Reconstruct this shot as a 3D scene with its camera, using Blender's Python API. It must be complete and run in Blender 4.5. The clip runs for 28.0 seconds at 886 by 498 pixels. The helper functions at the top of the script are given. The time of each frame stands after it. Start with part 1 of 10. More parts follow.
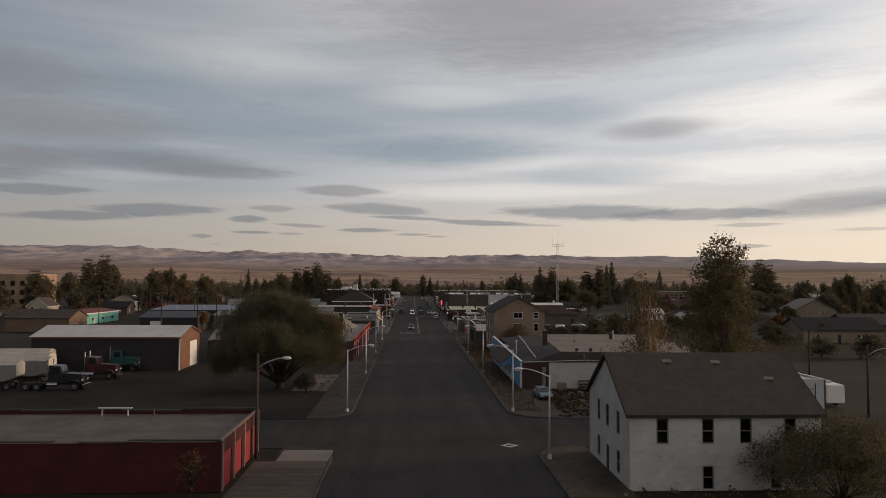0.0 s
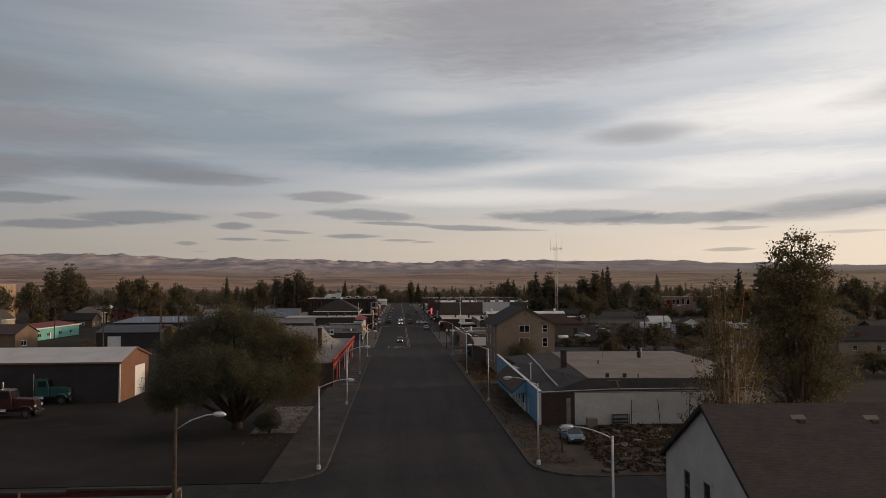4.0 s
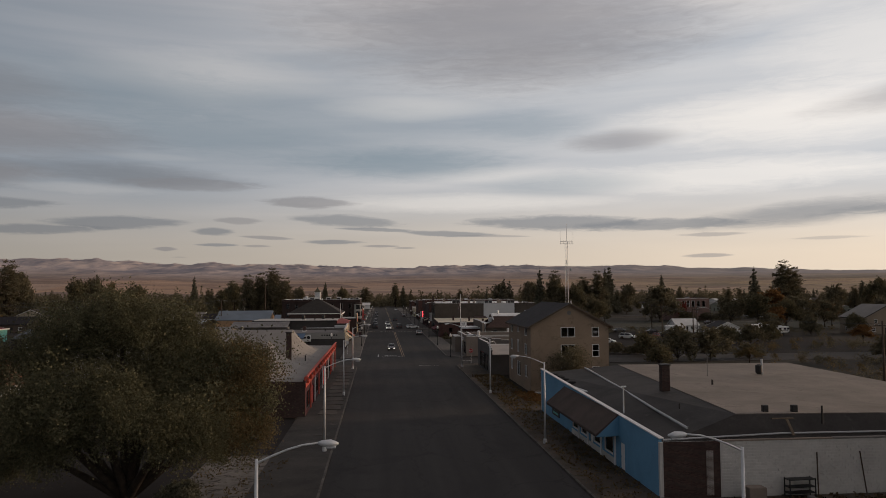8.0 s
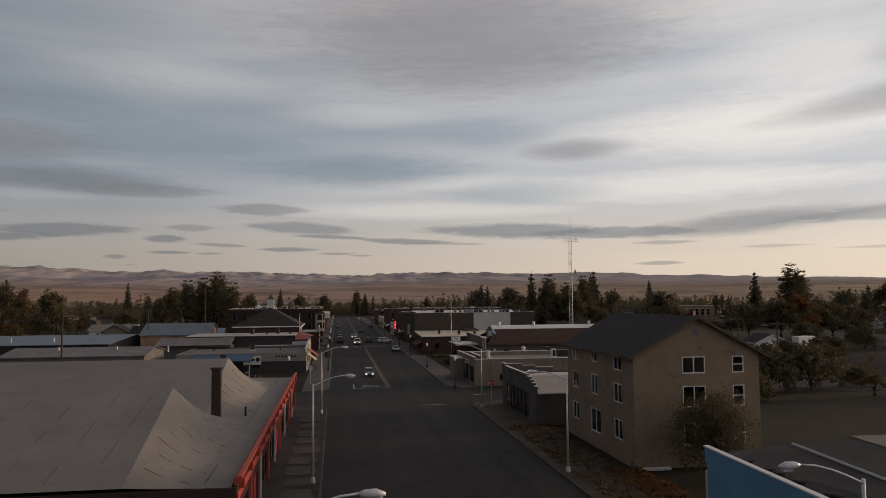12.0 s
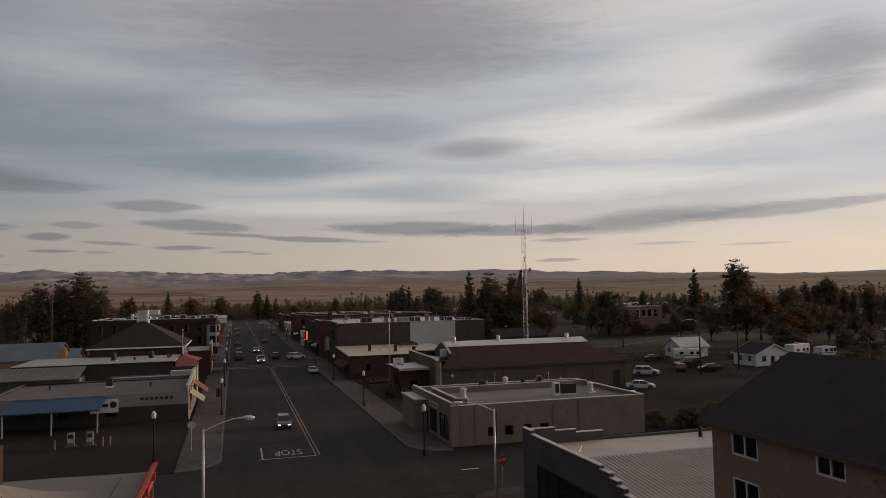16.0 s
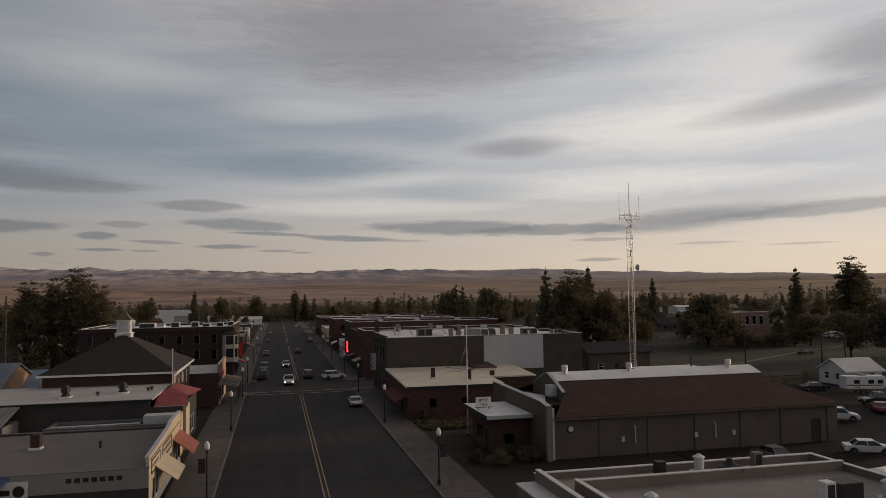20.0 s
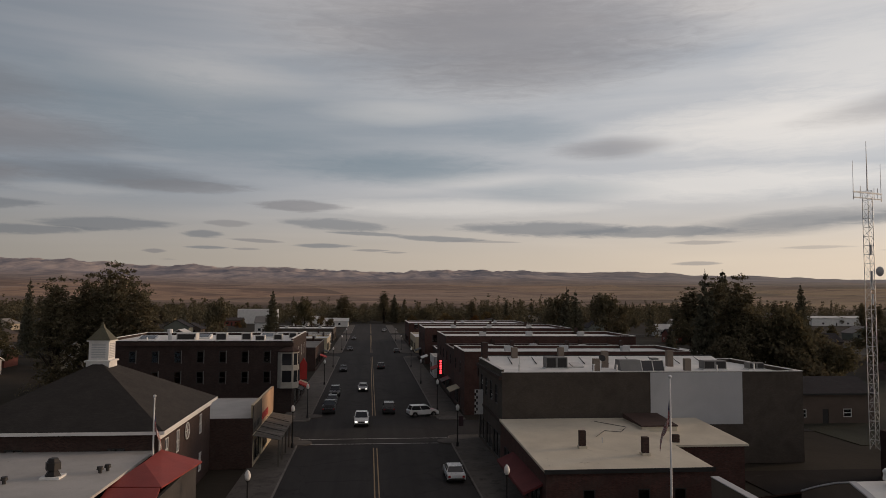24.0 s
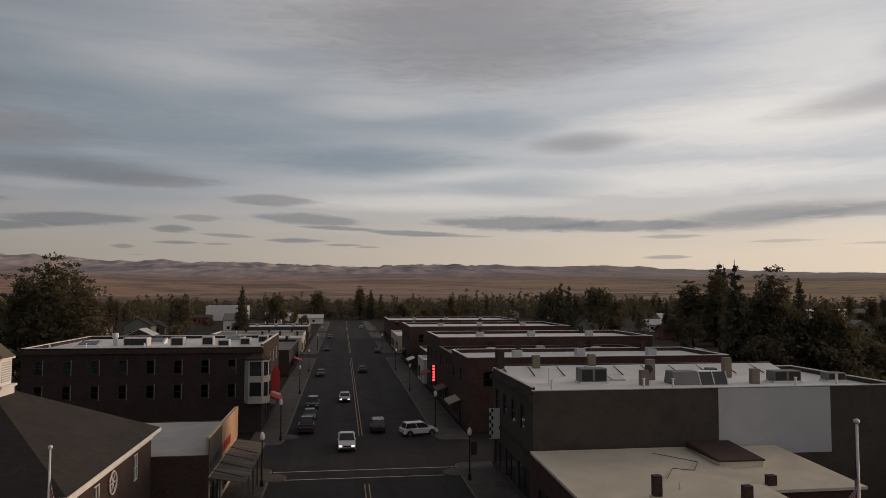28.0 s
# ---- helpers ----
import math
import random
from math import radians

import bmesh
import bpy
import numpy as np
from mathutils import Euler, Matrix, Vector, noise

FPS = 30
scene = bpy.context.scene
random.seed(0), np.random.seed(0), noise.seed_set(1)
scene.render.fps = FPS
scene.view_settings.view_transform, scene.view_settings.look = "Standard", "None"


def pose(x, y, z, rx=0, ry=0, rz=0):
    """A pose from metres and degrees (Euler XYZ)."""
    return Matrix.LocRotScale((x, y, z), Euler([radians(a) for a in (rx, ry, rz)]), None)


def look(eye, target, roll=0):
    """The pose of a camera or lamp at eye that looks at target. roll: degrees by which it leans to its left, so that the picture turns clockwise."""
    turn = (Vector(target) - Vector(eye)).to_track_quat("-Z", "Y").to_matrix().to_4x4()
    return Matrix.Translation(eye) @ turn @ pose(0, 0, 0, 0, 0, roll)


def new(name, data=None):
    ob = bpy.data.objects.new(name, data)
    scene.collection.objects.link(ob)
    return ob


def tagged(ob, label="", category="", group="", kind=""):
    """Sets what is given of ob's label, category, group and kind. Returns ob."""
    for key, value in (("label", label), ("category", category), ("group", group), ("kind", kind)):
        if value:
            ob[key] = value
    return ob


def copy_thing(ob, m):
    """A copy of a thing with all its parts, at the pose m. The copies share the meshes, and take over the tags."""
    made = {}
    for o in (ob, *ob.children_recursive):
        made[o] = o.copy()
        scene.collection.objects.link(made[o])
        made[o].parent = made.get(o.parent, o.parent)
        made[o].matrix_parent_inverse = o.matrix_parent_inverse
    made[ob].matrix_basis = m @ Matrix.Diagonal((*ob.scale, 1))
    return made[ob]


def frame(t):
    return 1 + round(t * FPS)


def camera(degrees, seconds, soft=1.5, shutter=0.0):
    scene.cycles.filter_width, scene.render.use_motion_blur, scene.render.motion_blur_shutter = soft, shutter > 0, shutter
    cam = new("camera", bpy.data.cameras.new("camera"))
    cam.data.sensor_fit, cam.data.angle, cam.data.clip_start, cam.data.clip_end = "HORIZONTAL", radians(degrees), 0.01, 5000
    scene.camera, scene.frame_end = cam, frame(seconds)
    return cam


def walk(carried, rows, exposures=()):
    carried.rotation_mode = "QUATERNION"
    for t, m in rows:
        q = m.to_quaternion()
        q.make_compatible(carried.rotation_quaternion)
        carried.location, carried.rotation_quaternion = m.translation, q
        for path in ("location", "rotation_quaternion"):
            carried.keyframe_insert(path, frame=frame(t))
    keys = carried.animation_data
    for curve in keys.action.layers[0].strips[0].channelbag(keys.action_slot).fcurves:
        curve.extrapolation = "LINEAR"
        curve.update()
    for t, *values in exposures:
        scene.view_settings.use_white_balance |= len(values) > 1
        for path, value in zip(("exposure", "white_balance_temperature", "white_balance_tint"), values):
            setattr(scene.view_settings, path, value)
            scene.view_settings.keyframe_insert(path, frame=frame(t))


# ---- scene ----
cam = camera(62.73, 28.0, soft=0.75)
PATH = [
    (0, look((-2.40, 1.64, 16.02), (1.92, 101.46, 20.25), 0.27)),
    (0.5, look((-2.29, 3.14, 16.19), (2.08, 102.96, 20.32), 0.05)),
    (1, look((-2.23, 4.99, 16.35), (2.22, 104.81, 20.42), -0.10)),
    (1.5, look((-2.22, 7.19, 16.48), (2.44, 107.00, 20.59), -0.20)),
    (2, look((-2.27, 9.74, 16.59), (2.60, 109.53, 20.82), -0.25)),
    (2.5, look((-2.36, 12.65, 16.68), (2.66, 112.42, 21.10), -0.26)),
    (3, look((-2.49, 15.88, 16.72), (2.77, 115.63, 21.36), -0.26)),
    (3.5, look((-2.65, 19.40, 16.71), (3.09, 119.12, 21.53), -0.25)),
    (4, look((-2.82, 23.16, 16.61), (3.32, 122.85, 21.59), -0.24)),
    (4.5, look((-3.01, 27.15, 16.43), (3.48, 126.81, 21.53), -0.24)),
    (5, look((-3.20, 31.35, 16.19), (3.71, 130.98, 21.37), -0.23)),
    (5.5, look((-3.42, 35.76, 15.90), (4.10, 135.34, 21.16), -0.22)),
    (6, look((-3.66, 40.36, 15.58), (4.51, 139.89, 20.91), -0.20)),
    (6.5, look((-3.96, 45.15, 15.23), (4.34, 144.65, 20.67), -0.19)),
    (7, look((-4.31, 50.09, 14.87), (4.03, 149.58, 20.43), -0.19)),
    (7.5, look((-4.72, 55.17, 14.49), (3.79, 154.64, 20.19), -0.22)),
    (8, look((-5.17, 60.37, 14.13), (3.53, 159.83, 19.91), -0.28)),
    (8.5, look((-5.64, 65.68, 13.80), (3.97, 165.05, 19.59), -0.36)),
    (9, look((-6.13, 71.05, 13.55), (5.85, 170.16, 19.36), -0.42)),
    (9.5, look((-6.63, 76.45, 13.40), (6.07, 175.46, 19.41), -0.44)),
    (10, look((-7.11, 81.87, 13.36), (5.68, 180.84, 19.71), -0.44)),
    (10.5, look((-7.55, 87.29, 13.44), (5.84, 186.17, 19.99), -0.41)),
    (11, look((-7.90, 92.70, 13.58), (5.61, 191.56, 20.23), -0.40)),
    (11.5, look((-8.15, 98.09, 13.77), (5.45, 196.93, 20.46), -0.41)),
    (12, look((-8.31, 103.44, 13.96), (6.27, 202.14, 20.75), -0.45)),
    (12.5, look((-8.39, 108.73, 14.16), (8.46, 207.06, 21.11), -0.54)),
    (13, look((-8.43, 113.97, 14.35), (11.63, 211.70, 21.22), -0.66)),
    (13.5, look((-8.45, 119.15, 14.56), (14.29, 216.30, 21.16), -0.79)),
    (14, look((-8.46, 124.27, 14.78), (16.13, 220.98, 21.20), -0.91)),
    (14.5, look((-8.44, 129.35, 15.02), (17.26, 225.78, 21.38), -1.00)),
    (15, look((-8.39, 134.40, 15.29), (18.04, 230.64, 21.65), -1.07)),
    (15.5, look((-8.28, 139.46, 15.56), (18.77, 235.52, 21.92), -1.10)),
    (16, look((-8.09, 144.53, 15.83), (19.53, 240.43, 22.13), -1.10)),
    (16.5, look((-7.80, 149.60, 16.09), (19.86, 245.50, 22.30), -1.09)),
    (17, look((-7.43, 154.68, 16.30), (20.23, 250.59, 22.45), -1.06)),
    (17.5, look((-6.97, 159.77, 16.46), (20.68, 255.68, 22.56), -1.03)),
    (18, look((-6.47, 164.89, 16.57), (21.15, 260.81, 22.66), -1.00)),
    (18.5, look((-5.95, 170.04, 16.65), (21.41, 266.03, 22.78), -0.97)),
    (19, look((-5.40, 175.21, 16.71), (20.67, 271.56, 22.93), -0.93)),
    (19.5, look((-4.83, 180.41, 16.79), (19.33, 277.24, 23.07), -0.88)),
    (20, look((-4.22, 185.62, 16.89), (18.17, 282.88, 23.18), -0.79)),
    (20.5, look((-3.61, 190.84, 17.03), (16.82, 288.53, 23.31), -0.68)),
    (21, look((-3.01, 196.08, 17.20), (15.06, 294.23, 23.48), -0.54)),
    (21.5, look((-2.46, 201.33, 17.38), (13.10, 299.91, 23.67), -0.38)),
    (22, look((-1.97, 206.58, 17.57), (10.93, 305.55, 23.82), -0.21)),
    (22.5, look((-1.57, 211.78, 17.74), (9.20, 311.00, 23.98), -0.04)),
    (23, look((-1.25, 216.84, 17.90), (8.48, 316.17, 24.17), 0.13)),
    (23.5, look((-1.04, 221.66, 18.02), (8.62, 320.99, 24.39), 0.26)),
    (24, look((-0.93, 226.11, 18.12), (9.08, 325.40, 24.60), 0.36)),
    (24.5, look((-0.92, 230.09, 18.20), (9.33, 329.35, 24.73), 0.40)),
    (25, look((-1.02, 233.51, 18.26), (9.18, 332.78, 24.76), 0.40)),
    (25.5, look((-1.19, 236.38, 18.32), (9.15, 335.64, 24.70), 0.36)),
    (26, look((-1.42, 238.72, 18.36), (10.57, 337.80, 24.59), 0.29)),
    (26.5, look((-1.67, 240.61, 18.38), (11.57, 339.54, 24.46), 0.22)),
    (27, look((-1.94, 242.11, 18.39), (11.32, 341.05, 24.33), 0.16)),
    (27.5, look((-2.21, 243.26, 18.37), (11.18, 342.19, 24.19), 0.11)),
    (28, look((-2.48, 244.07, 18.34), (11.21, 342.97, 24.07), 0.07)),
]
walk(cam, PATH, [(0, 0.0), (3, -0.03), (8, -0.12), (13, -0.25), (17, -0.36), (22, -0.3), (28, -0.3)])

# ---- light: overcast evening sky, low weak sun to the east ----
SUN_AZ, SUN_EL = radians(78), radians(7)
world = bpy.data.worlds.new("evening_sky")
scene.world = world
world.use_nodes = True


class Net:
    """Short hand for a node tree."""

    def __init__(self, tree):
        self.t = tree
        tree.nodes.clear()

    def node(self, kind, **sets):
        n = self.t.nodes.new(kind)
        for k, v in sets.items():
            if k == "op":
                n.operation = v
            elif k == "blend":
                n.blend_type = v
        return n

    def put(self, socket, v):
        if isinstance(v, bpy.types.NodeSocket):
            self.t.links.new(v, socket)
        else:
            socket.default_value = v

    def math(self, op, a, b=0.0, c=0.0, clamp=False):
        n = self.t.nodes.new("ShaderNodeMath")
        n.operation, n.use_clamp = op, clamp
        for s_, v in zip(n.inputs, (a, b, c)):
            self.put(s_, v)
        return n.outputs[0]

    def mix(self, f, a, b, blend="MIX"):
        n = self.t.nodes.new("ShaderNodeMix")
        n.data_type, n.blend_type = "RGBA", blend
        self.put(n.inputs[0], f)
        for s_, v in ((n.inputs[6], a), (n.inputs[7], b)):
            self.put(s_, v if isinstance(v, bpy.types.NodeSocket) or len(v) == 4 else (*v, 1))
        return n.outputs[2]

    def noise(self, vec, scale, detail=4.0, rough=0.55, dist=0.0):
        n = self.t.nodes.new("ShaderNodeTexNoise")
        if vec is not None:
            self.put(n.inputs["Vector"], vec)
        n.inputs["Scale"].default_value, n.inputs["Detail"].default_value = scale, detail
        n.inputs["Roughness"].default_value, n.inputs["Distortion"].default_value = rough, dist
        return n.outputs["Fac"]

    def ramp(self, f, *stops):
        n = self.t.nodes.new("ShaderNodeValToRGB")
        self.put(n.inputs[0], f)
        el = n.color_ramp.elements
        while len(el) < len(stops):
            el.new(0.5)
        for e, (p, c) in zip(el, stops):
            e.position, e.color = p, (c, c, c, 1) if isinstance(c, (int, float)) else (*c, 1)
        return n.outputs[0]

    def xyz(self, v):
        n = self.t.nodes.new("ShaderNodeSeparateXYZ")
        self.put(n.inputs[0], v)
        return n.outputs

    def vec(self, x, y, z):
        n = self.t.nodes.new("ShaderNodeCombineXYZ")
        for s_, v in zip(n.inputs, (x, y, z)):
            self.put(s_, v)
        return n.outputs[0]

    def scaled(self, v, s3):
        n = self.t.nodes.new("ShaderNodeVectorMath")
        n.operation = "MULTIPLY"
        self.put(n.inputs[0], v)
        n.inputs[1].default_value = s3
        return n.outputs[0]


def sky_net():
    g = Net(world.node_tree)
    sky = g.node("ShaderNodeTexSky")
    sky.sky_type, sky.sun_disc = "NISHITA", False
    sky.sun_elevation, sky.sun_rotation = SUN_EL, SUN_AZ
    co = g.node("ShaderNodeTexCoord").outputs["Generated"]
    x, y, z = g.xyz(co)
    az = g.math("MULTIPLY", g.math("ARCTAN2", x, y), 57.296)
    el = g.math("MULTIPLY", g.math("ARCSINE", z), 57.296)
    flat = g.math("ADD", g.math("MAXIMUM", z, 0.0), 0.09)
    px, py = g.math("DIVIDE", x, flat), g.math("DIVIDE", y, flat)
    plane = g.vec(px, g.math("MULTIPLY", py, 2.2), 0.0)
    broad = g.noise(plane, 0.3, 3, 0.45, 0.5)
    streak = g.noise(g.vec(g.math("MULTIPLY", az, 0.035), g.math("MULTIPLY", el, 0.2), 3.0), 1.0, 3, 0.45, 0.6)
    fine = g.noise(g.vec(g.math("MULTIPLY", az, 0.05), g.math("MULTIPLY", g.math("SUBTRACT", el, g.math("MULTIPLY", az, 0.025)), 0.75), 7.0), 1.0, 5, 0.5, 0.5)
    cover = g.math("ADD", g.math("MULTIPLY", broad, 0.42), g.math("ADD", g.math("MULTIPLY", streak, 0.4), g.math("MULTIPLY", fine, 0.18)))
    # thin even veil: blue-grey to the west, cream to the east, paler in wisps
    n = g.node("ShaderNodeMapRange")
    n.interpolation_type = "SMOOTHSTEP"
    g.put(n.inputs[0], az)
    n.inputs[1].default_value, n.inputs[2].default_value = -40.0, 48.0
    east = n.outputs[0]
    veil = g.ramp(cover, (0.37, (0.22, 0.265, 0.325)), (0.48, (0.285, 0.325, 0.38)), (0.56, (0.335, 0.365, 0.415)), (0.64, (0.41, 0.425, 0.465)))
    veil = g.mix(g.math("MULTIPLY", east, 0.8), veil, g.ramp(cover, (0.37, (0.52, 0.54, 0.575)), (0.5, (0.65, 0.645, 0.65)), (0.62, (0.79, 0.765, 0.735))))
    m = g.node("ShaderNodeMapRange")
    m.interpolation_type = "SMOOTHSTEP"
    g.put(m.inputs[0], el)
    m.inputs[1].default_value, m.inputs[2].default_value = 9.0, 2.0
    low = m.outputs[0]
    glow = g.mix(east, (0.4, 0.362, 0.318), (0.73, 0.605, 0.47))
    veil = g.mix(g.math("MULTIPLY", low, 0.85), veil, glow)
    # lens-shaped clouds: azimuth, elevation, half width, half height in degrees, depth, rise, blue
    wob = g.math("MULTIPLY", g.math("SUBTRACT", g.noise(g.vec(g.math("MULTIPLY", az, 0.42), g.math("MULTIPLY", el, 2.6), 0.0), 1.0, 7, 0.66, 0.7), 0.5), 2.6)

    def lens(a, e, w, h, rise=0.0):
        du = g.math("SUBTRACT", az, a)
        dv = g.math("SUBTRACT", g.math("SUBTRACT", el, e), g.math("MULTIPLY", du, rise))
        q = g.math("ADD", g.math("POWER", g.math("ABSOLUTE", g.math("MULTIPLY", du, 1 / w)), 1.5), g.math("POWER", g.math("ABSOLUTE", g.math("MULTIPLY", dv, 1 / h)), 1.6))
        return g.math("ADD", q, g.math("MULTIPLY", wob, 0.6 if h < 0.8 else 0.36))

    for a, e, w, h, d in GLEAMS:
        k = g.math("MULTIPLY", g.math("SUBTRACT", 1.2, lens(a, e, w, h), clamp=True), d)
        veil = g.mix(k, veil, (0.84, 0.8, 0.755))
    for a, e, w, h, d, rise, tint in LENSES:
        k = g.node("ShaderNodeMapRange")
        k.interpolation_type = "SMOOTHSTEP"
        g.put(k.inputs[0], lens(a, e, w, h, rise))
        k.inputs[1].default_value, k.inputs[2].default_value = (1.35, 0.5) if h < 0.8 else (1.6, 0.0)
        k.inputs[4].default_value = min(0.95, d * 1.25)
        c = ((0.3, 0.288, 0.3), (0.24, 0.256, 0.285), (0.26, 0.34, 0.4))[tint]
        shade = g.mix(0.45, c, g.mix(1.0, veil, (0.62, 0.63, 0.66), "MULTIPLY"))
        veil = g.mix(k.outputs[0], veil, shade)
    # upper sky, mostly out of view, dimmed to lower the light on the town
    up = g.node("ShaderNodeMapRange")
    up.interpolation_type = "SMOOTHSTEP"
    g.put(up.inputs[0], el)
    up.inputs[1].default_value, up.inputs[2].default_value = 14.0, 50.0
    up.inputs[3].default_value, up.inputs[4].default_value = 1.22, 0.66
    # likewise dimmer away from the sun, which darkens south and west walls
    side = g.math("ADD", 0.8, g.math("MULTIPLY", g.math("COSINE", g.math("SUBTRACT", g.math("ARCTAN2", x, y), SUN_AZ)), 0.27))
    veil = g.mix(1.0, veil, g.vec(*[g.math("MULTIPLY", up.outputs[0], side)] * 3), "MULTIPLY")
    # pink tint added overhead to warm the light from above
    rosy = g.node("ShaderNodeMapRange")
    g.put(rosy.inputs[0], el)
    rosy.inputs[1].default_value, rosy.inputs[2].default_value = 18.0, 45.0
    veil = g.mix(1.0, veil, g.mix(rosy.outputs[0], (1.0, 1.0, 1.0), (1.1, 0.985, 0.965)), "MULTIPLY")
    b1, b2, ms, out = g.node("ShaderNodeBackground"), g.node("ShaderNodeBackground"), g.node("ShaderNodeMixShader"), g.node("ShaderNodeOutputWorld")
    g.put(b1.inputs[0], sky.outputs[0])
    b1.inputs[1].default_value = 0.08
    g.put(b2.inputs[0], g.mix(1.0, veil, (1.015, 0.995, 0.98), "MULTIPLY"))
    b2.inputs[1].default_value = 1.1
    ms.inputs[0].default_value = 0.93
    g.put(ms.inputs[1], b1.outputs[0])
    g.put(ms.inputs[2], b2.outputs[0])
    g.put(out.inputs[0], ms.outputs[0])


# pale rims and gaps in the veil: azimuth, elevation, half width, half height, strength
GLEAMS = [(2.0, 14.2, 7.0, 1.0, 0.3), (6.0, 6.9, 13.0, 0.8, 0.4), (31.0, 12.3, 13.0, 2.4, 0.6), (27.0, 8.4, 15.0, 1.3, 0.6), (-21.0, 7.4, 5.0, 0.45, 0.12), (36.0, 16.5, 8.0, 2.8, 0.4), (-13.0, 16.0, 9.0, 2.0, 0.22), (-17.0, 9.9, 4.0, 0.3, 0.1), (10.0, 9.0, 8.0, 0.7, 0.25)]
LENSES = [(-7.0, 12.5, 20.0, 3.6, 0.32, 0.0, 2), (2.2, 10.0, 9.0, 1.3, 0.7, 0.0, 2), (-13.0, 11.8, 9.0, 1.6, 0.4, 0.0, 2), (-20.0, 14.5, 12.0, 2.2, 0.45, 0.0, 2), (14.5, 8.2, 7.0, 0.9, 0.4, 0.0, 2), (12.0, 12.8, 5.0, 1.2, 0.35, 0.0, 2),
    (-12.6, 4.55, 1.5, 0.3, 0.78, 0.0, 1), (-15.9, 3.2, 0.85, 0.17, 0.75, 0.0, 0), (-12.4, 3.55, 1.6, 0.13, 0.75, 0.0, 1), (-8.6, 4.15, 1.9, 0.15, 0.7, -0.04, 0), (-9.5, 3.5, 1.0, 0.09, 0.6, 0.0, 0),
    (-3.6, 3.85, 2.2, 0.19, 0.78, 0.0, 1), (0.0, 3.55, 1.4, 0.11, 0.7, 0.0, 0), (2.0, 3.4, 0.9, 0.08, 0.6, 0.0, 0), (-5.5, 6.9, 3.5, 0.46, 0.72, 0.0, 0), (-2.6, 5.5, 4.2, 0.5, 0.66, -0.05, 1), (-0.4, 4.85, 3.0, 0.16, 0.7, -0.03, 1), (-10.8, 5.4, 1.7, 0.27, 0.55, 0.0, 0), (-15.0, 2.6, 0.6, 0.06, 0.3, 0.0, 0),
    (5.4, 4.5, 3.7, 0.24, 0.75, -0.03, 1), (9.0, 4.3, 3.0, 0.1, 0.5, -0.02, 0), (14.2, 5.25, 7.2, 0.62, 0.85, -0.02, 1), (21.5, 4.95, 7.0, 0.45, 0.7, 0.0, 1), (31.5, 5.4, 8.5, 0.85, 0.78, 0.07, 1), (41.0, 5.7, 8.0, 0.5, 0.55, 0.05, 1), (25.4, 4.1, 2.6, 0.16, 0.55, 0.0, 0), (18.9, 11.4, 4.2, 0.85, 0.66, 0.03, 0),
    (25.0, 2.55, 1.7, 0.16, 0.65, 0.0, 0), (33.0, 3.6, 2.4, 0.12, 0.4, 0.0, 0), (39.5, 3.3, 2.4, 0.1, 0.4, 0.0, 0), (-19.2, 5.05, 4.6, 0.5, 0.82, 0.02, 1), (-24.6, 4.4, 4.6, 0.36, 0.78, 0.03, 1), (-18.4, 8.5, 8.0, 0.9, 0.82, -0.03, 1), (-14.2, 8.0, 5.0, 0.5, 0.5, 0.0, 0), (10.5, 20.4, 17.0, 4.8, 0.85, 0.0, 0), (14.0, 17.6, 12.0, 1.8, 0.3, 0.05, 0),
    (45.2, 16.1, 5.5, 2.0, 0.7, 0.0, 0), (40.8, 13.2, 8.5, 1.1, 0.6, 0.1, 0), (-27.4, 8.2, 4.0, 0.85, 0.85, 0.0, 0), (-27.2, 11.0, 10.0, 1.6, 0.7, 0.0, 0), (-29.0, 14.0, 7.0, 1.6, 0.5, -0.02, 0), (-27.0, 6.1, 4.0, 0.4, 0.7, 0.02, 1), (-33.0, 7.0, 7.0, 0.7, 0.6, 0.03, 1)]
sky_net()
sun = new("sun", bpy.data.lights.new("sun", "SUN"))
sun.data.energy, sun.data.angle, sun.data.color = 2.2, radians(10), (1.0, 0.7, 0.46)
sun.matrix_world = look((math.sin(SUN_AZ) * 100, math.cos(SUN_AZ) * 100, 100 * math.tan(SUN_EL)), (0, 0, 0))

# ---- materials ----
MATS = {}


